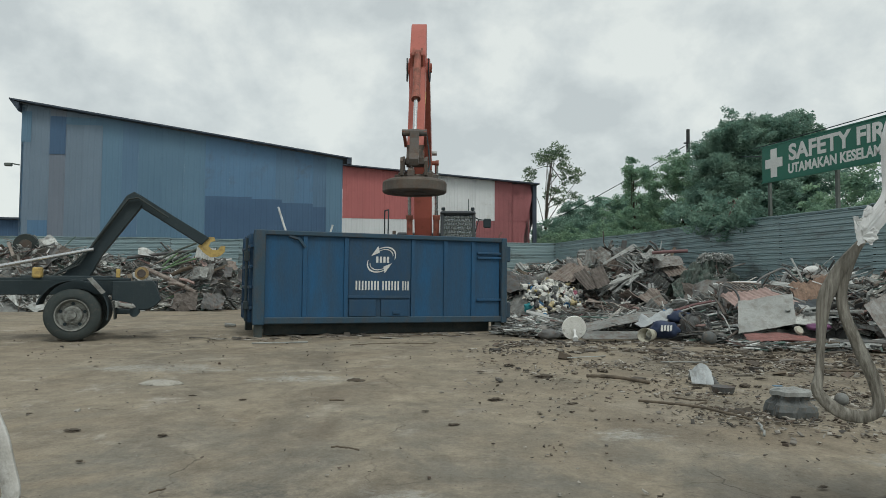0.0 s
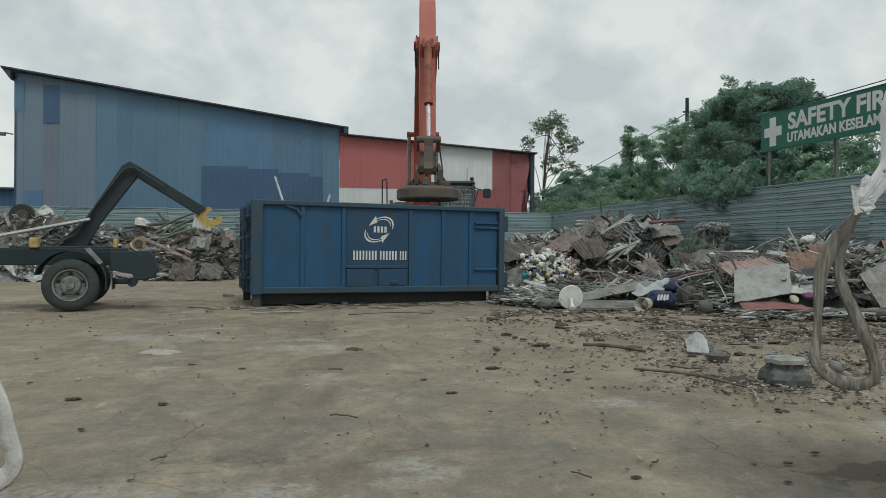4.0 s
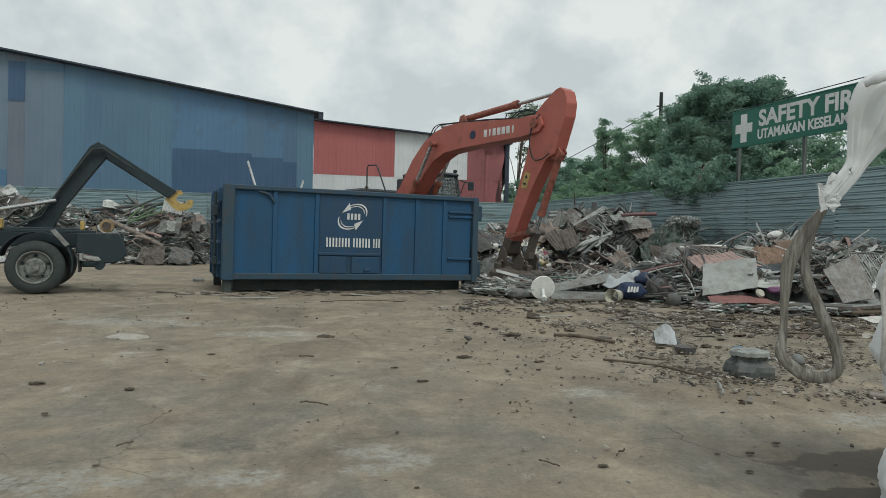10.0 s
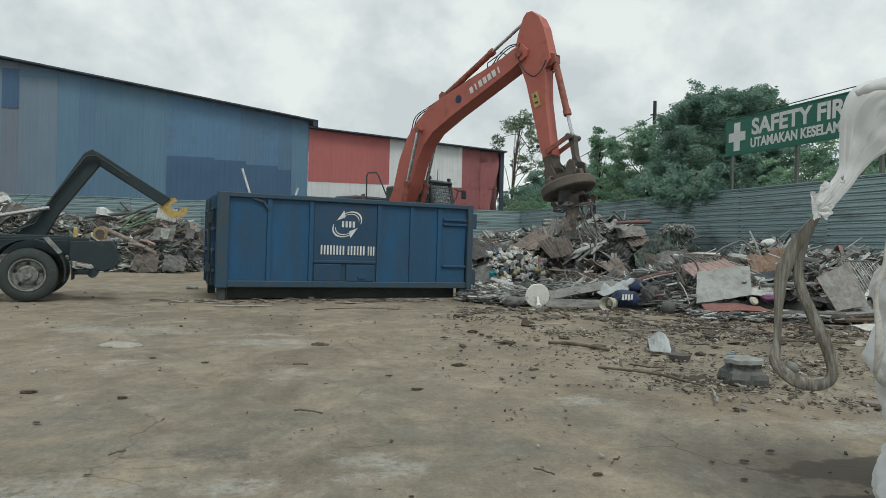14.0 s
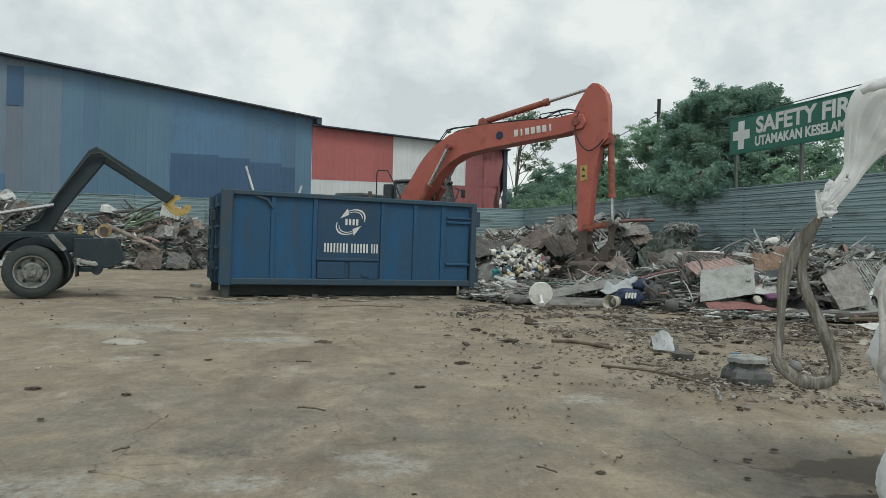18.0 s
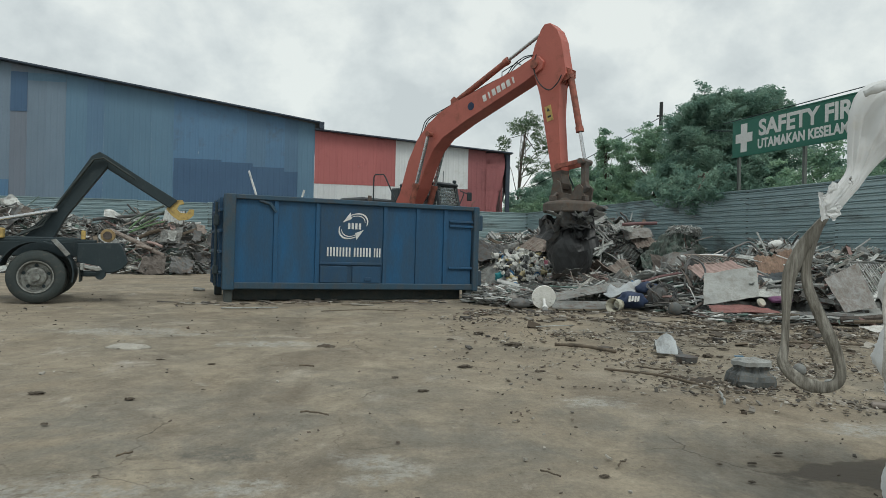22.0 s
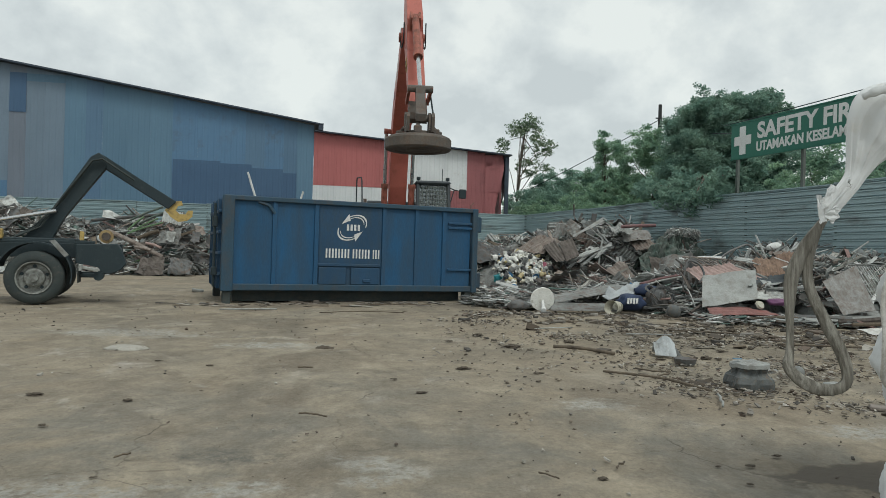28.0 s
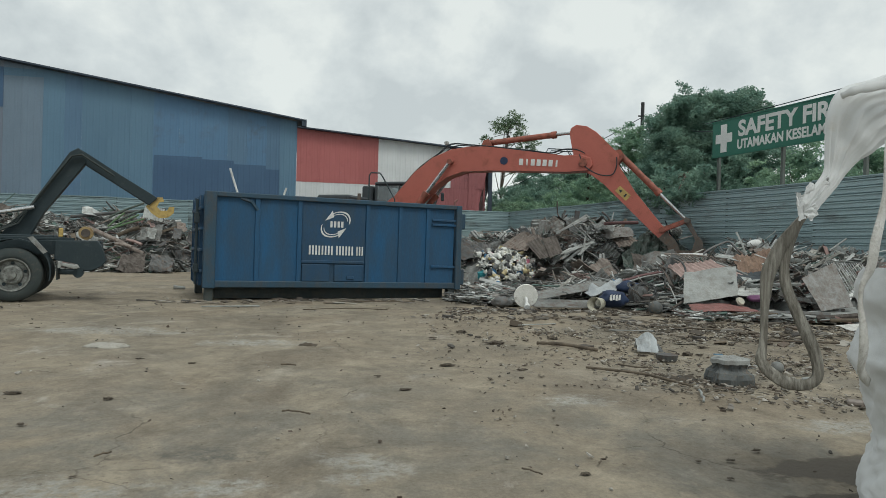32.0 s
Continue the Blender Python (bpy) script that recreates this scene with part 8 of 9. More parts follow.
def litter():
    clods = [lump_mesh(k * 3.1, 0.35) for k in range(5)]
    near = [(-2.7, 4.98, 0.14), (-2.0, 4.85, 0.09), (-2.21, 4.16, 0.06), (-1.49, 3.25, 0.035), (-2.4, 6.49, 0.08), (-1.86, 6.3, 0.085), (-3.23, 6.42, 0.05), (-3.46, 8.66, 0.07), (0.06, 5.28, 0.10), (0.46, 6.4, 0.16), (-0.17, 5.81, 0.07), (0.41, 8.31, 0.11), (0.82, 8.98, 0.2), (-0.44, 3.98, 0.022), (-0.66, 5.43, 0.03), (-0.12, 3.09, 0.022), (1.12, 7.92, 0.26), (0.94, 3.33, 0.065), (1.14, 6.21, 0.13), (2.04, 3.75, 0.06), (1.8, 3.56, 0.06), (1.61, 3.54, 0.04), (1.65, 3.27, 0.045), (3.3, 7.3, 0.12), (3.6, 7.9, 0.13)]
    far = [(2.3, 8.9, 0.12), (1.7, 9.4, 0.1), (4.1, 8.2, 0.12), (3.0, 8.6, 0.09), (0.9, 8.7, 0.08), (-1.5, 9.4, 0.06), (-2.6, 8.4, 0.06), (-0.6, 8.2, 0.05), (2.62, 7.2, 0.13), (4.6, 7.4, 0.11), (4.3, 9.4, 0.12), (2.5, 10.4, 0.1), (3.8, 10.6, 0.1), (0.2, 10.9, 0.06), (-0.2, 12.2, 0.08), (0.6, 12.8, 0.08), (-5.2, 7.0, 0.08), (-4.4, 8.6, 0.07), (-3.4, 5.6, 0.05), (-1.6, 5.2, 0.04)]
    spots = near + far
    rnd = random.Random(4)
    for k, (x, y, s) in enumerate(spots):
        o = new("clod", clods[k % 5])
        o.matrix_basis = Matrix.Translation((x, y, 0.0)) @ pose(0, 0, 0, 0, 0, rnd.uniform(-25, 25)) @ Matrix.Diagonal((s * rnd.uniform(0.36, 0.48), s * 0.26, s * 0.24, 1))
        tagged(o, "dark clod of earth and rags on the yard floor", "clod", "clods on the yard floor")
    # sticks and strips
    for pts, r, tint, label in (
            ([(1.61, 7.88, 0.02), (1.87, 7.70, 0.035), (2.19, 7.39, 0.02)], 0.022, "wood", "dark stick on the ground"),
            ([(1.75, 6.27, 0.02), (1.98, 6.08, 0.03), (2.20, 5.88, 0.03), (2.41, 5.45, 0.02)], 0.013, "wood", "long bent branch on the ground"),
            ([(2.12, 6.49, 0.02), (2.23, 6.27, 0.03), (2.40, 6.30, 0.02), (2.15, 6.02, 0.02)], 0.009, "wood", "thin rusty rod on the ground"),
            ([(2.40, 5.30, 0.02), (2.24, 4.86, 0.03)], 0.014, "pale", "short pale stick on the ground"),
            ([(-3.3, 11.6, 0.02), (-2.4, 11.9, 0.02)], 0.014, "pale", "pale strip of timber on the ground"),
            ([(-1.6, 11.4, 0.02), (-0.9, 11.7, 0.03), (-0.2, 11.7, 0.02)], 0.009, "wood", "stick lying before the container"),
            ([(-0.9, 13.3, 0.02), (0.3, 13.6, 0.02)], 0.01, "wood", "strip lying before the container"),
            ([(2.9, 9.3, 0.02), (3.5, 9.2, 0.03)], 0.01, "pale", "pale strip on the ground"),
            ([(3.7, 9.9, 0.02), (4.6, 9.5, 0.03)], 0.012, "wood", "rusty bar on the ground"),
            ([(1.7, 9.7, 0.02), (2.3, 9.9, 0.03)], 0.008, "galv", "bent metal strip on the ground"),
            ([(4.6, 8.5, 0.02), (5.5, 8.2, 0.04)], 0.014, "wood", "dark stick on the trampled ground"),
            ([(-0.75, 4.51, 0.012), (-0.65, 4.49, 0.012), (-0.55, 4.42, 0.012)], 0.007, "wood", "short twig on the ground"),
            ([(-1.51, 3.53, 0.010), (-1.46, 3.60, 0.010)], 0.006, "wood", "short twig on the ground"),
            ([(0.63, 3.39, 0.010), (0.71, 3.29, 0.010)], 0.005, "wood", "short twig on the ground"),
            ([(1.05, 3.47, 0.010), (1.12, 3.57, 0.010)], 0.006, "wood", "short twig on the ground"),
            ([(-1.06, 6.25, 0.012), (-0.92, 6.23, 0.012)], 0.009, "wood", "short stick on the ground")):
        b = B()
        path = smooth_path(pts, 6)
        path = [p + Vector((0.02 * noise.noise(Vector((i * 0.9, r * 90, 1))), 0.02 * noise.noise(Vector((i * 0.9, r * 90, 6))), 0)) for i, p in enumerate(path)]
        tube(b, path, [r * (0.55 + 0.4 * abs(math.sin(i * 1.7 + r * 50)) + 0.35 * abs(noise.noise(Vector((i * 1.3, r * 70, 2))))) for i in range(len(path))], 6, 0.7)
        single("stick", b, tint, None, label, "stick", True)
    def rag(at, s, tint, label, name, seed, rz=0):
        b = B()
        grid(b, 12, 10, lambda u, v: ((u - 0.5) * s[0], (v - 0.5) * s[1], max(-0.03, -0.02 + s[2] * (0.9 * (1 - (2 * u - 1) ** 2) * (1 - (2 * v - 1) ** 2) + 0.8 * noise.noise(Vector((u * 4, v * 4, seed)))))), 0.01)
        single(name, b, tint, Matrix.Translation(at) @ pose(0, 0, 0, 0, 0, rz), label, "litter", True)
    b = B()
    def bagf(u, v):
        q = Vector((u * 2.2, v * 2.2, 3.0))
        ridge = 1 - abs(u - 0.42) / (0.42 if u < 0.42 else 0.58)
        x = (u - 0.5) * 0.30 + 0.05 * (v - 0.5)
        lift = 0.20 * ridge * (0.55 + 0.45 * math.sin(math.pi * min(1.0, v * 1.15)))
        return (x + 0.02 * noise.noise(q * 2), (v - 0.5) * 0.22 + 0.03 * noise.noise(q + Vector((9, 0, 0))), -0.075 + lift + 0.035 * abs(noise.noise(q * 1.6)) * ridge + 0.01)
    grid(b, 14, 10, bagf, 0.006)
    single("plastic_bag", b, "tarp", Matrix.Translation((2.76, 7.48, 0.085)) @ pose(0, 0, 0, 0, 0, 78), "folded pale plastic bag on the ground", "litter", False)
    rag((2.88, 7.62, 0.01), (0.24, 0.18, 0.11), "dark_scrap", "black rag behind the white bag", "rag", 4)
    b = B()
    bmesh.ops.create_icosphere(b, subdivisions=3, radius=1.0)
    for v in b.verts:
        k = 1 + 0.25 * noise.noise(v.co * 1.7 + Vector((5, 0, 0))) + 0.1 * noise.noise(v.co * 5)
        v.co = Vector((v.co.x * 0.21 * k, v.co.y * 0.13 * k, v.co.z * 0.035 * k))
    single("cement_chip", b, "cement", Matrix.Translation((-3.0, 7.22, 0.0)), "flat pale cement slab chip on the ground", "litter", True)
    rag((-1.0, 7.6, 0.006), (0.2, 0.12, 0.03), "soil", "muddy rag on the ground", "rag", 6)
    rag((2.5, 5.85, 0.0), (0.35, 0.3, 0.055), "soil", "matted muddy fibres beside the crushed drum", "rag", 9)
    b = B()
    box(b, (0, 0, 0.018), (0.62, 0.085, 0.03), 0.006)
    for v in b.verts:
        v.co.z += 0.006 * noise.noise(v.co * 9)
        v.co.y *= 1 - 0.35 * v.co.x
    single("board_offcut", b, "rust_light", Matrix.Translation((3.66, 4.80, 0)) @ pose(0, 0, 0, 0, 0, -30), "weathered flat offcut of board on the ground", "board")
    b = B()
    cyl(b, (-0.12, 0, 0.06), (0.12, 0.03, 0.055), 0.055, 14, 0.045)
    for v in b.verts:
        v.co.z *= 0.8 + 0.4 * noise.noise(v.co * 9)
    single("crushed_can", b, "pale", Matrix.Translation((-5.0, 15.8, 0.0)), "crushed pale can on the ground beside the container", "can", True)
    # crushed drum with a loose lid
    d = thing("crushed_drum", Matrix.Translation((2.86, 5.74, 0)) @ Matrix.Scale(0.76, 4), "crushed dark grey plastic drum with a crumpled bag on top", "drum")
    b = B()
    n = 40
    prof = [(0.0, 0.0), (0.225, 0.0), (0.235, 0.06), (0.215, 0.12), (0.17, 0.15), (0.155, 0.18), (0.16, 0.22), (0.165, 0.255), (0.0, 0.26)]
    def shellf(u, v):
        q, z = prof[min(int(round(v * 8)), 8)]
        a = 2 * math.pi * u
        c, s = math.cos(a), math.sin(a)
        sq = 1 / max(abs(c), abs(s)) ** 0.75
        w = Vector((c * 1.6, s * 1.6, z * 5))
        k = q * sq * (1 + 0.16 * noise.noise(w * 1.4) - 0.16 * abs(noise.noise(w * 2.7)))
        return (k * c * 1.02, k * s * 0.9, z * (1 + 0.12 * noise.noise(w)))
    grid(b, n, 8, shellf)
    part("shell", b, "drum", d, "crushed dark shell", False)
    b = B()
    def lidf(u, v):
        a = 2 * math.pi * u
        q = Vector((math.cos(a) * v * 2.5, math.sin(a) * v * 2.5, 1.0))
        r = v * (0.205 + 0.03 * noise.noise(Vector((math.cos(a) * 2, math.sin(a) * 2, 4))))
        return (r * math.cos(a) * 1.06, r * math.sin(a) * 0.85 - 0.02, 0.305 - 0.03 * v ** 3 + (0.03 * noise.noise(q * 1.3) - 0.03 * abs(noise.noise(q * 2.6))) * (1 - 0.7 * v))
    grid(b, 40, 12, lidf, 0.045)
    part("lid", b, "pale", d, "crumpled pale bag on top", False)
    b = B()
    box(b, (-0.16, -0.05, 0.325), (0.10, 0.04, 0.012), 0.004)
    part("teal_scrap", b, "teal_sheet", d, "teal plastic shred")
    b = B()
    cyl(b, (0, 0, 0), (0, 0, 0.06), 0.10, 20, 0.115)
    single("flat_pan", b, "dark_scrap", Matrix.Translation((2.77, 6.9, 0.0)), "shallow black pan on the ground", "pan")
    b = B()
    bmesh.ops.create_uvsphere(b, u_segments=18, v_segments=10, radius=0.06)
    single("dark_ball", b, "grey_scrap", Matrix.Translation((3.55, 6.2, 0.055)), "dull grey ball on the ground", "ball", True)
    b = B()
    box(b, (0, 0, 0.025), (0.14, 0.09, 0.05), 0.01)
    single("broken_block", b, "pale", Matrix.Translation((3.6, 5.75, 0)) @ pose(0, 0, 0, 0, 0, 20), "pale broken block on the ground", "block")
    rag((3.45, 6.6, 0.0), (0.26, 0.2, 0.07), "pale", "pale crumpled paper on the ground", "paper", 12, 30)

    def belt(rnd):
        x = rnd.uniform(0.2, 7.2)
        y = rnd.uniform(7.0, 12.6) if rnd.random() < 0.94 else rnd.uniform(4.6, 8)
        edge = y - (12.4 - 0.85 * x) + 1.6 * noise.noise(Vector((x * 0.6, y * 0.6, 2.0)))
        if rnd.random() > 0.06 + 0.94 * max(0.0, min(1.0, 0.5 + edge / 3.0)) or x < 0.8 and y > 10 and rnd.random() < 0.7:
            return None, 0
        if noise.noise(Vector((x * 1.1, y * 1.1, 3.0))) + noise.noise(Vector((x * 3.5, y * 3.5, 8.0))) * 0.6 < rnd.uniform(-0.3, 0.45):
            return None, 0
        return Vector((x, y, 0.008)), 1.0 + 0.5 * (rnd.random() < 0.05)
    for k in range(70):
        p, _ = None, 0
        while p is None:
            p, _ = belt(rnd)
        s = rnd.choice((0.07, 0.09, 0.11, 0.15))
        o = new("clod", clods[k % 5])
        o.matrix_basis = Matrix.Translation((p.x, p.y, 0.0)) @ pose(0, 0, 0, 0, 0, rnd.uniform(0, 360)) @ Matrix.Diagonal((s * rnd.uniform(0.5, 1.1), s * 0.5, s * rnd.uniform(0.4, 0.9), 1))
        tagged(o, "dark clod of earth and rags on the yard floor", "clod", "clods on the yard floor")
    def along_bin(r):
        q = r.uniform(-0.8, 5.4)
        return Vector((-3.66 + q * 0.935 + r.gauss(0, 0.2), 13.02 + q * 0.353 - abs(r.gauss(0, 0.45)), 0.012)), 1.0
    bits(None, "ground_scrap", 15000, 41, belt, "chips", (0.008, 0.075), 0.35, "trampled chips and shreds before the heap", 0.2, True)
    bits(None, "trodden_strips", 1500, 53, belt, "chips", (0.06, 0.34), 0.35, "thin strips, twigs and shreds trodden into the earth", 0.10)
    bits(None, "rag_scraps", 1050, 52, belt, "chips", (0.05, 0.16), 0.5, "larger shreds, rags and broken plastic before the heap", 0.2, True)
    bits(None, "heap_foot_scrap", 1500, 47, lambda r: (Vector((r.uniform(4.95, 8.4), r.uniform(10.9, 12.3), r.uniform(0.01, 0.10))), 1.0), "bits", (0.05, 0.45), 0.2, "flattened strips and shreds at the foot of the heap", 0.14)
    def crumbs(r):
        x, y = r.uniform(-9, 8), 2.6 + 12 * r.random() ** 0.8
        if x < 0.3 and r.random() < 0.55 or noise.noise(Vector((x * 0.9, y * 0.9, 5.0))) < r.uniform(-0.5, 0.3):
            return None, 0
        return Vector((x, y, 0.002)), 1.0 + 0.8 * (r.random() < 0.06)
    def clumps(r):
        cx, cy = ((2.0, 9.0), (3.2, 8.4), (4.4, 8.8), (2.75, 5.3), (3.4, 5.0), (3.9, 7.0), (3.3, 9.9), (1.0, 10.6), (2.4, 6.7), (4.9, 10.2), (2.5, 5.6), (3.6, 6.3), (4.2, 6.6), (2.5, 5.9))[r.randrange(14)]
        return Vector((cx + r.gauss(0, 0.32), cy + r.gauss(0, 0.22), 0.012)), 1.0
    bits(None, "matted_scrap", 2200, 44, clumps, "chips", (0.008, 0.055), 0.4, "matted shreds and fibres trodden into the ground", 0.25, True)
    def near_belt(r):
        x, y = r.uniform(0.3, 5.2), 4.2 + 5.0 * r.random() ** 0.6
        if noise.noise(Vector((x * 1.3, y * 1.3, 9.0))) < r.uniform(-0.3, 0.4) or r.random() > (x + 0.6) / 3.6:
            return None, 0
        return Vector((x, y, 0.004)), 1.0 + 0.9 * (r.random() < 0.08)
    bits(None, "strewn_chips", 4200, 45, near_belt, "chips", (0.006, 0.036), 0.5, "dark chips, twigs and shreds strewn over the earth", 0.2, True)
    bits(None, "yard_chips", 6500, 42, crumbs, "chips", (0.005, 0.028), 0.7, "small stones and chips strewn over the yard", 0.25, True)
    bits(None, "bin_side_litter", 120, 43, along_bin, "chips", (0.04, 0.5), 0.2, "sticks and shreds along the container's foot", 0.04)


litter()


# ---- scrap that the magnet picks up, carries and drops ----
CARRIED = []


def carried_piece(kind, k, tint, scale, hang, rest, drop, pick, let_go, label, name):
    o = new(name, LIB[kind][k % len(LIB[kind])])
    o.material_slots[0].link = "OBJECT"
    o.material_slots[0].material = M[tint]
    o.scale = (scale,) * 3
    tagged(o, label, "scrap")
    CARRIED.append((o, hang, rest, drop, pick, let_go))
    return o


def loads():
    rnd = random.Random(88)
    c = CONT.matrix_basis
    # second, large load: dark car panels and strips, dropped into the container
    plan = [("crumple", 0, "plas_black", 0.98, (0.20, -0.25, -0.98), "crushed black body part hanging from the magnet", "crushed_scrap"),
            ("crumple", 1, "dark_scrap", 0.95, (-0.25, -0.35, -1.02), "crushed dark body part hanging from the magnet", "crushed_scrap"),
            ("crumple", 2, "plas_black", 1.0, (0.0, 0.05, -1.15), "crushed black body part hanging from the magnet", "crushed_scrap"),
            ("crumple", 3, "plas_black", 0.95, (0.05, -0.4, -1.3), "crushed black body part hanging low from the magnet", "crushed_scrap"),
            ("bent_sheet", 0, "dark_scrap", 1.1, (-0.15, -0.15, -1.25), "dark bent panel hanging from the magnet", "hanging_sheet"),
            ("bent_sheet", 1, "grey_cab", 1.0, (0.2, -0.3, -1.40), "dark bent panel hanging from the magnet", "hanging_sheet"),
            ("bent_sheet", 2, "pale", 0.8, (-0.62, -0.2, -0.85), "pale bent panel sticking out beside the magnet", "side_sheet"),
            ("bent_sheet", 3, "pale", 0.7, (-0.40, -0.80, -0.88), "pale strip of bent sheet under the magnet", "pale_strip"),
            ("bent_sheet", 4, "white", 0.6, (0.15, -0.85, -0.86), "white strip of bent sheet under the magnet", "pale_strip"),
            ("bent_sheet", 5, "plas_black", 0.8, (-0.3, 0.15, -1.20), "black bent panel hanging from the magnet", "hanging_sheet"),
            ("bar", 1, "dark_scrap", 0.9, (0.55, -0.4, -0.95), "dark bar sticking out beside the magnet", "loose_bar"),
            ("pipe", 1, "dark_scrap", 0.8, (0.3, -0.5, -1.2), "dark bent pipe hanging from the magnet", "bent_pipe"),
            ("pipe", 2, "galv", 0.6, (0.45, -0.2, -1.4), "thin bright strip hanging from the magnet", "bent_pipe"),
            ("crumple", 1, "dark_scrap", 0.75, (0.30, -0.70, -0.74), "crushed black body part clinging to the front of the magnet", "crushed_scrap"),
            ("crumple", 3, "plas_black", 0.7, (-0.28, -0.75, -0.80), "crushed black body part clinging to the front of the magnet", "crushed_scrap"),
            ("bent_sheet", 2, "plas_black", 0.8, (0.62, -0.30, -0.74), "black bent panel sticking out beside the magnet", "side_sheet"),
            ("bent_sheet", 4, "plas_black", 1.0, (0.10, -0.65, -1.15), "black bent panel hanging from the magnet", "hanging_sheet"),
            ("wire_coil", 0, "dark_scrap", 1.6, (-0.1, -0.5, -1.15), "tangled dark wire hanging from the magnet", "wire_tangle"),
            ("wire_coil", 1, "dark_scrap", 1.5, (0.1, 0.0, -1.25), "tangled dark wire hanging from the magnet", "wire_tangle")]
    steep = {"hanging_sheet": 75, "side_sheet": 15, "pale_strip": 10, "bent_pipe": 60}
    for kind, k, tint, s, off, label, name in plan:
        hang = Matrix.Translation(off) @ pose(0, 0, 0, rnd.uniform(-15, 15) + steep.get(name, 0), rnd.uniform(-25, 25), rnd.uniform(0, 360))
        rest = Matrix.Translation((4.85 + off[0] * 0.8, 18.7 + off[1] * 0.8, 0.30 + 0.1 * rnd.random())) @ pose(0, 0, 0, rnd.uniform(-12, 12), rnd.uniform(-12, 12), rnd.uniform(0, 90))
        drop = c @ Matrix.Translation((1.7 + off[0] * 0.7 + rnd.uniform(-0.3, 0.3), 1.2 + 0.5 * off[1], 1.45 + 0.15 * rnd.random())) @ pose(0, 0, 0, rnd.uniform(-8, 8), rnd.uniform(-8, 8), rnd.uniform(0, 90))
        carried_piece(kind, k, tint, s, hang, rest, drop, 20.6, 25.9, label, name)
    # a black sheet that slips off on the way up
    b = B()
    bmesh.ops.create_icosphere(b, subdivisions=4, radius=1.0)
    for v in b.verts:
        q = v.co.copy()
        v.co = Vector((q.x * 0.56, q.y * 0.60, q.z * 0.80)) * (1 + 0.16 * noise.noise(q * 1.5) - 0.12 * abs(noise.noise(Vector((q.x * 4, q.y * 4, q.z * 1.6)))))
    LIB["shell"] = [as_mesh("black_sheet", b, "plas_black")]
    carried_piece("shell", 0, "plas_black", 1.0, Matrix.Translation((0.12, -0.2, -1.80)) @ pose(0, 0, 0, 0, -14, 0), Matrix.Translation((4.75, 18.4, -0.22)) @ pose(0, 0, 0, 84, 0, 20), Matrix.Translation((3.7, 17.2, -0.20)) @ pose(0, 0, 0, 80, 0, 40), 20.6, 22.05, "large black crumpled sheet that slips off the load", "black_sheet")
    # first, small load, let go again over the heap
    plan = [("crumple", 1, "dark_scrap", 0.7, (-0.1, -0.2, -0.9)), ("crumple", 2, "rust", 0.6, (0.2, -0.45, -0.95)), ("profile", 1, "galv", 0.8, (0.0, -0.2, -1.5)), ("bar", 2, "grey_scrap", 0.9, (0.15, -0.4, -1.6)), ("bar", 0, "galv", 0.9, (-0.05, -0.5, -1.55)), ("bent_sheet", 1, "rust", 0.8, (-0.2, -0.3, -1.35)), ("bent_sheet", 4, "grey_scrap", 0.8, (0.1, -0.1, -1.4)), ("pipe", 0, "grey_scrap", 0.8, (0.2, -0.3, -1.6)), ("pipe", 3, "rust", 0.8, (0.05, -0.45, -1.7)), ("pipe", 4, "grey_scrap", 0.9, (0.3, -0.55, -1.55)), ("wire_coil", 2, "rust", 1.5, (0.1, -0.35, -1.3)), ("wire_coil", 0, "dark_scrap", 1.2, (-0.2, -0.1, -1.1))]
    for kind, k, tint, s, off in plan:
        hang = Matrix.Translation(off) @ pose(0, 0, 0, rnd.uniform(-20, 20) + (78 if kind in ("pipe", "bent_sheet", "bar", "profile") else 0), rnd.uniform(-20, 20), rnd.uniform(0, 360))
        rest = Matrix.Translation((3.7 + off[0], 18.4 + off[1], 0.22 + 0.06 * rnd.random())) @ pose(0, 0, 0, rnd.uniform(-12, 12), rnd.uniform(-12, 12), rnd.uniform(0, 90))
        drop = Matrix.Translation((3.5 + off[0] * 1.3, 16.7 + off[1], 0.32 + 0.08 * rnd.random())) @ pose(0, 0, 0, rnd.uniform(-12, 12), rnd.uniform(-12, 12), rnd.uniform(0, 90))
        carried_piece(kind, k, tint, s, hang, rest, drop, 12.4, 15.6, "rusty scrap lifted from the heap by the magnet", "loose_scrap")


loads()


def magnet_world(t):
    g = rig(t)
    return Matrix.Translation(EX) @ plane_pose(g["s"], *g["pin"], -g["ti"])


def blend(a, b, f):
    return Matrix.LocRotScale(a.translation.lerp(b.translation, f), a.to_quaternion().slerp(b.to_quaternion(), f), None)


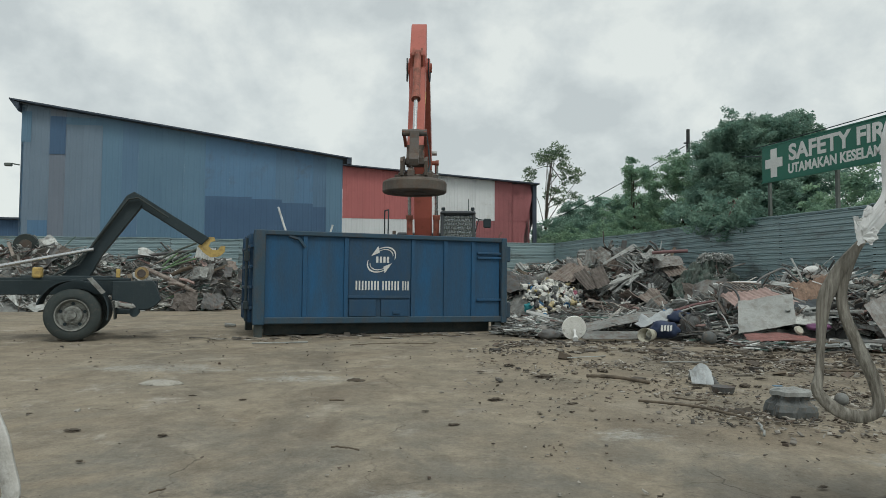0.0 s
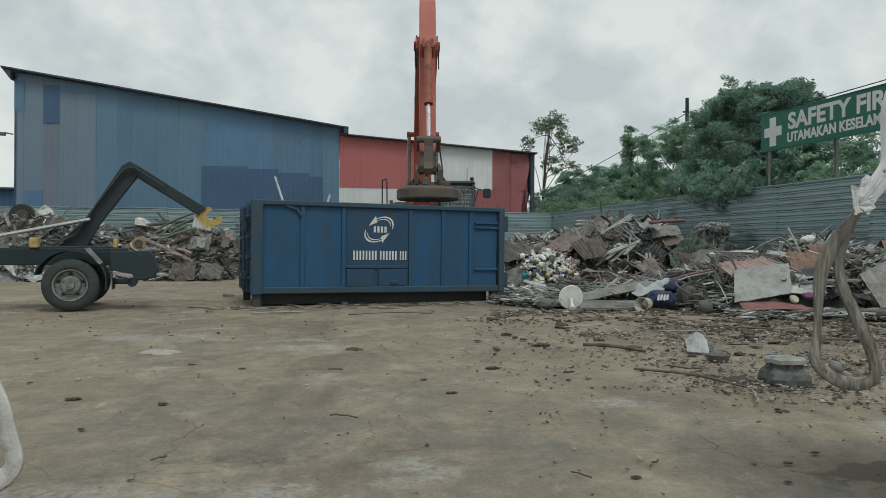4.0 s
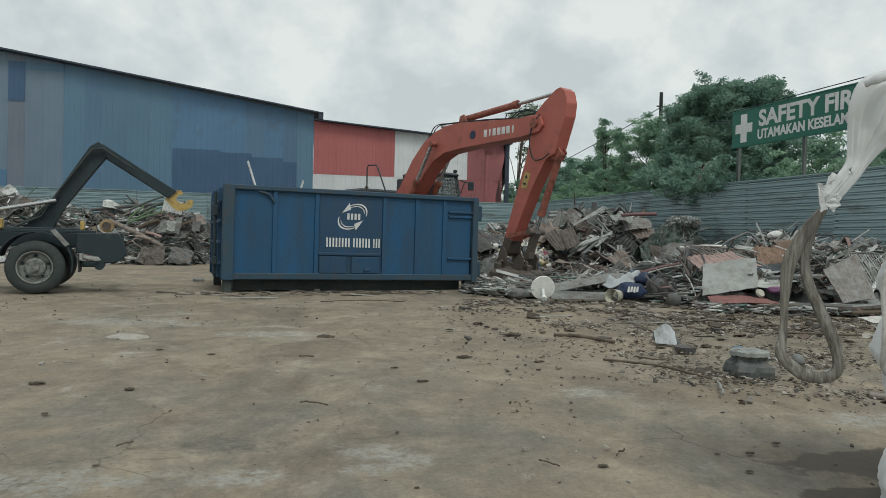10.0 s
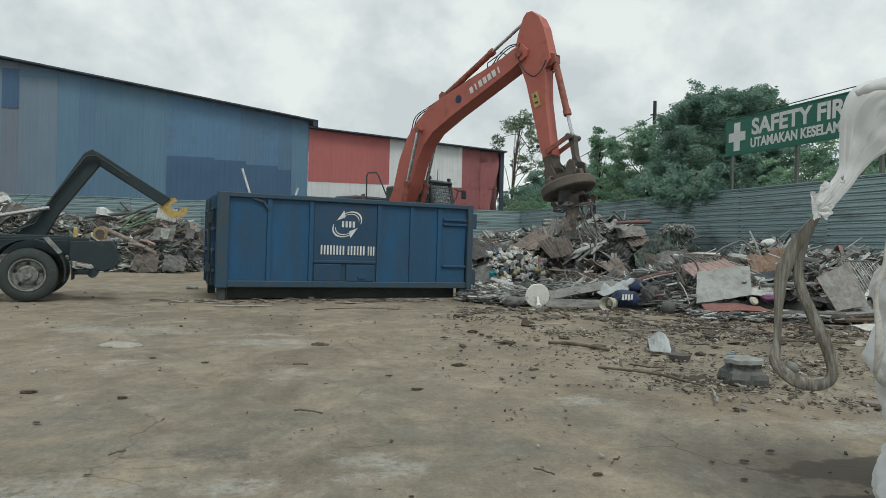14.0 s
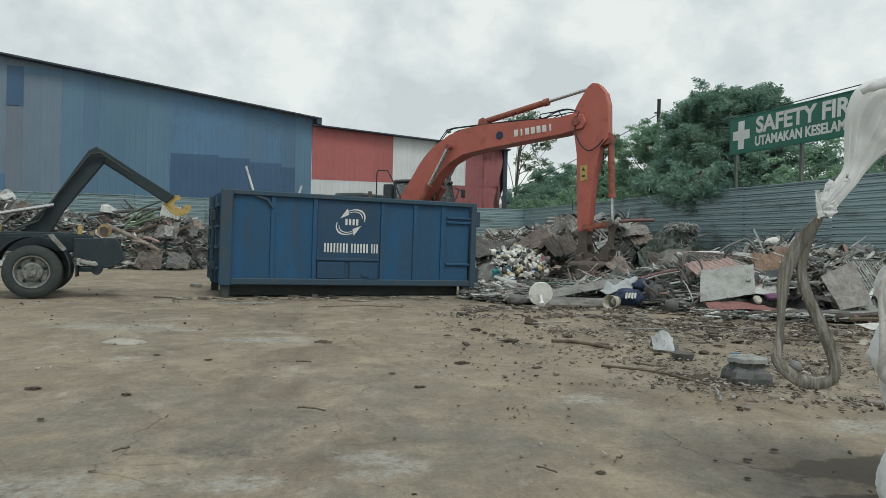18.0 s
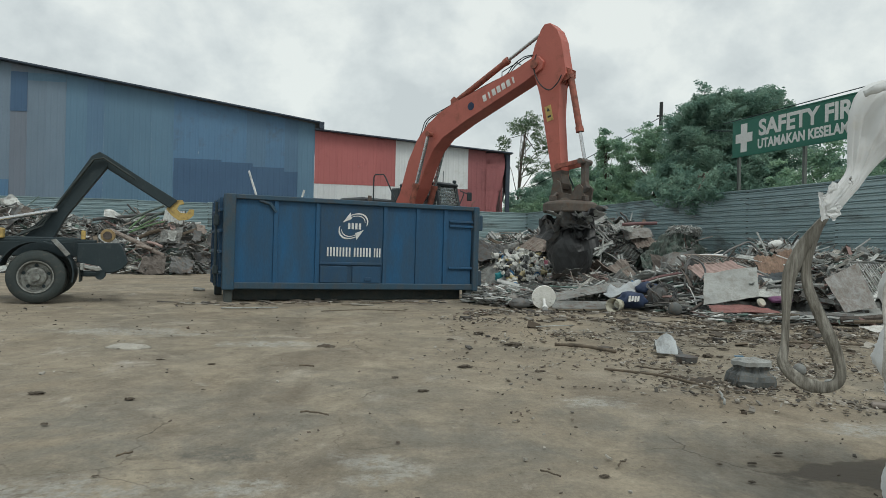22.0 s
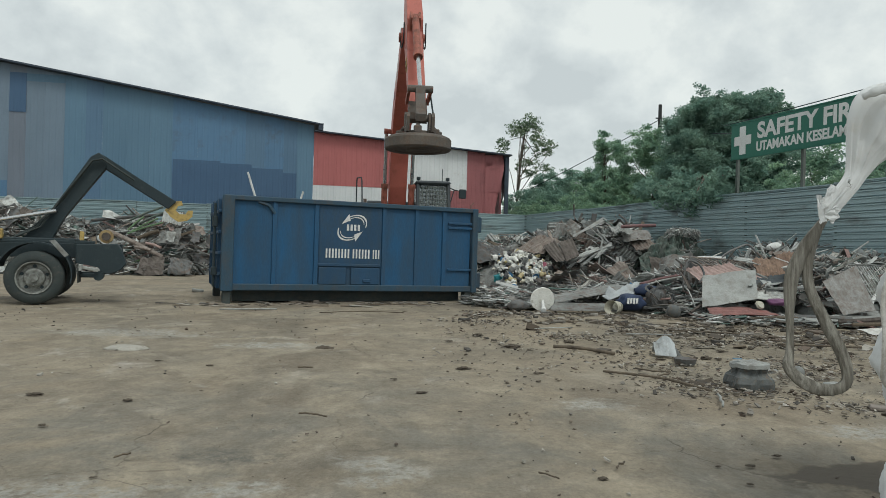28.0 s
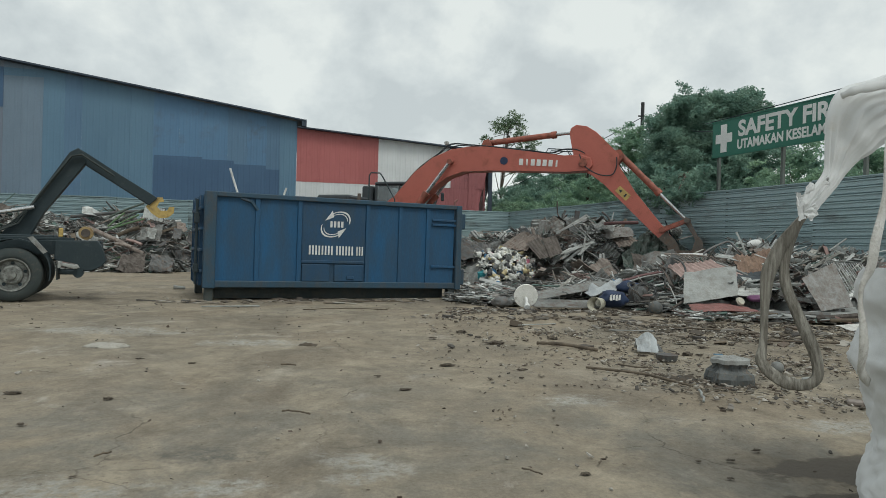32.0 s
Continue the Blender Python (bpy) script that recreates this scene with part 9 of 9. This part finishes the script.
def carried_rows(hang, rest, drop, pick, let_go):
    rows = [(0.0, rest), (pick - 0.1, rest)]
    first = magnet_world(pick + 0.5) @ hang
    for f in (0.33, 0.67):
        rows.append((pick + 0.5 * f, blend(rest, first, f)))
    t = pick + 0.5
    while t < let_go - 0.01:
        rows.append((t, magnet_world(t) @ hang))
        t += 0.25
    last = magnet_world(let_go) @ hang
    rows.append((let_go, last))
    fall = math.sqrt(max(0.15, 2 * (last.translation.z - drop.translation.z) / 9.8))
    for f in (0.34, 0.67, 1.0):
        m = blend(last, drop, f)
        m.translation.z = last.translation.z + (drop.translation.z - last.translation.z) * f * f
        rows.append((let_go + fall * f, m))
    rows.append((32.0, drop))
    return rows


# ---- what moves ----
def motions():
    times = [i * 0.25 for i in range(129)]
    rows = {k: [] for k in MOV}
    for t in times:
        g = rig(t)
        s = g["s"]
        rows["house"].append((t, pose(0, 0, 0, 0, 0, s)))
        rows["boom"].append((t, plane_pose(s, FOOT_R, FOOT_Z, g["bo"])))
        rows["arm"].append((t, plane_pose(s, *g["tip"], g["ar"])))
        rows["magnet"].append((t, plane_pose(s, *g["pin"], -g["ti"])))
        base = (0.78, 1.45)
        for name, x in (("boom_ram_near", -0.42), ("boom_ram_far", 0.42)):
            rows[name + "_barrel"].append((t, aim(s, base, g["p4"], x)))
            rows[name + "_rod"].append((t, aim(s, g["p4"], (2 * g["p4"][0] - base[0], 2 * g["p4"][1] - base[1]), x)))
        for name, p, q in (("arm_ram", g["abase"], g["p2"]), ("magnet_ram", g["bbase"], g["knee"])):
            rows[name + "_barrel"].append((t, aim(s, p, q)))
            rows[name + "_rod"].append((t, aim(s, q, (2 * q[0] - p[0], 2 * q[1] - p[1]))))
        rows["link"].append((t, aim(s, g["idler"], g["knee"])))
        rows["push"].append((t, aim(s, g["knee"], g["lug"])))
        rows["loop"].append((t, pose(-0.83, 0.17, 1.27) @ pose(0, 0, 0, 0.5 * math.sin(t * 1.1), -glide(SWAY, t), 1.2 * math.sin(t * 0.9))))
    for ob, hang, rest, drop, pick, let_go in CARRIED:
        walk(ob, carried_rows(hang, rest, drop, pick, let_go))
    for k, ob in MOV.items():
        if rows[k]:
            walk(ob, rows[k])


motions()
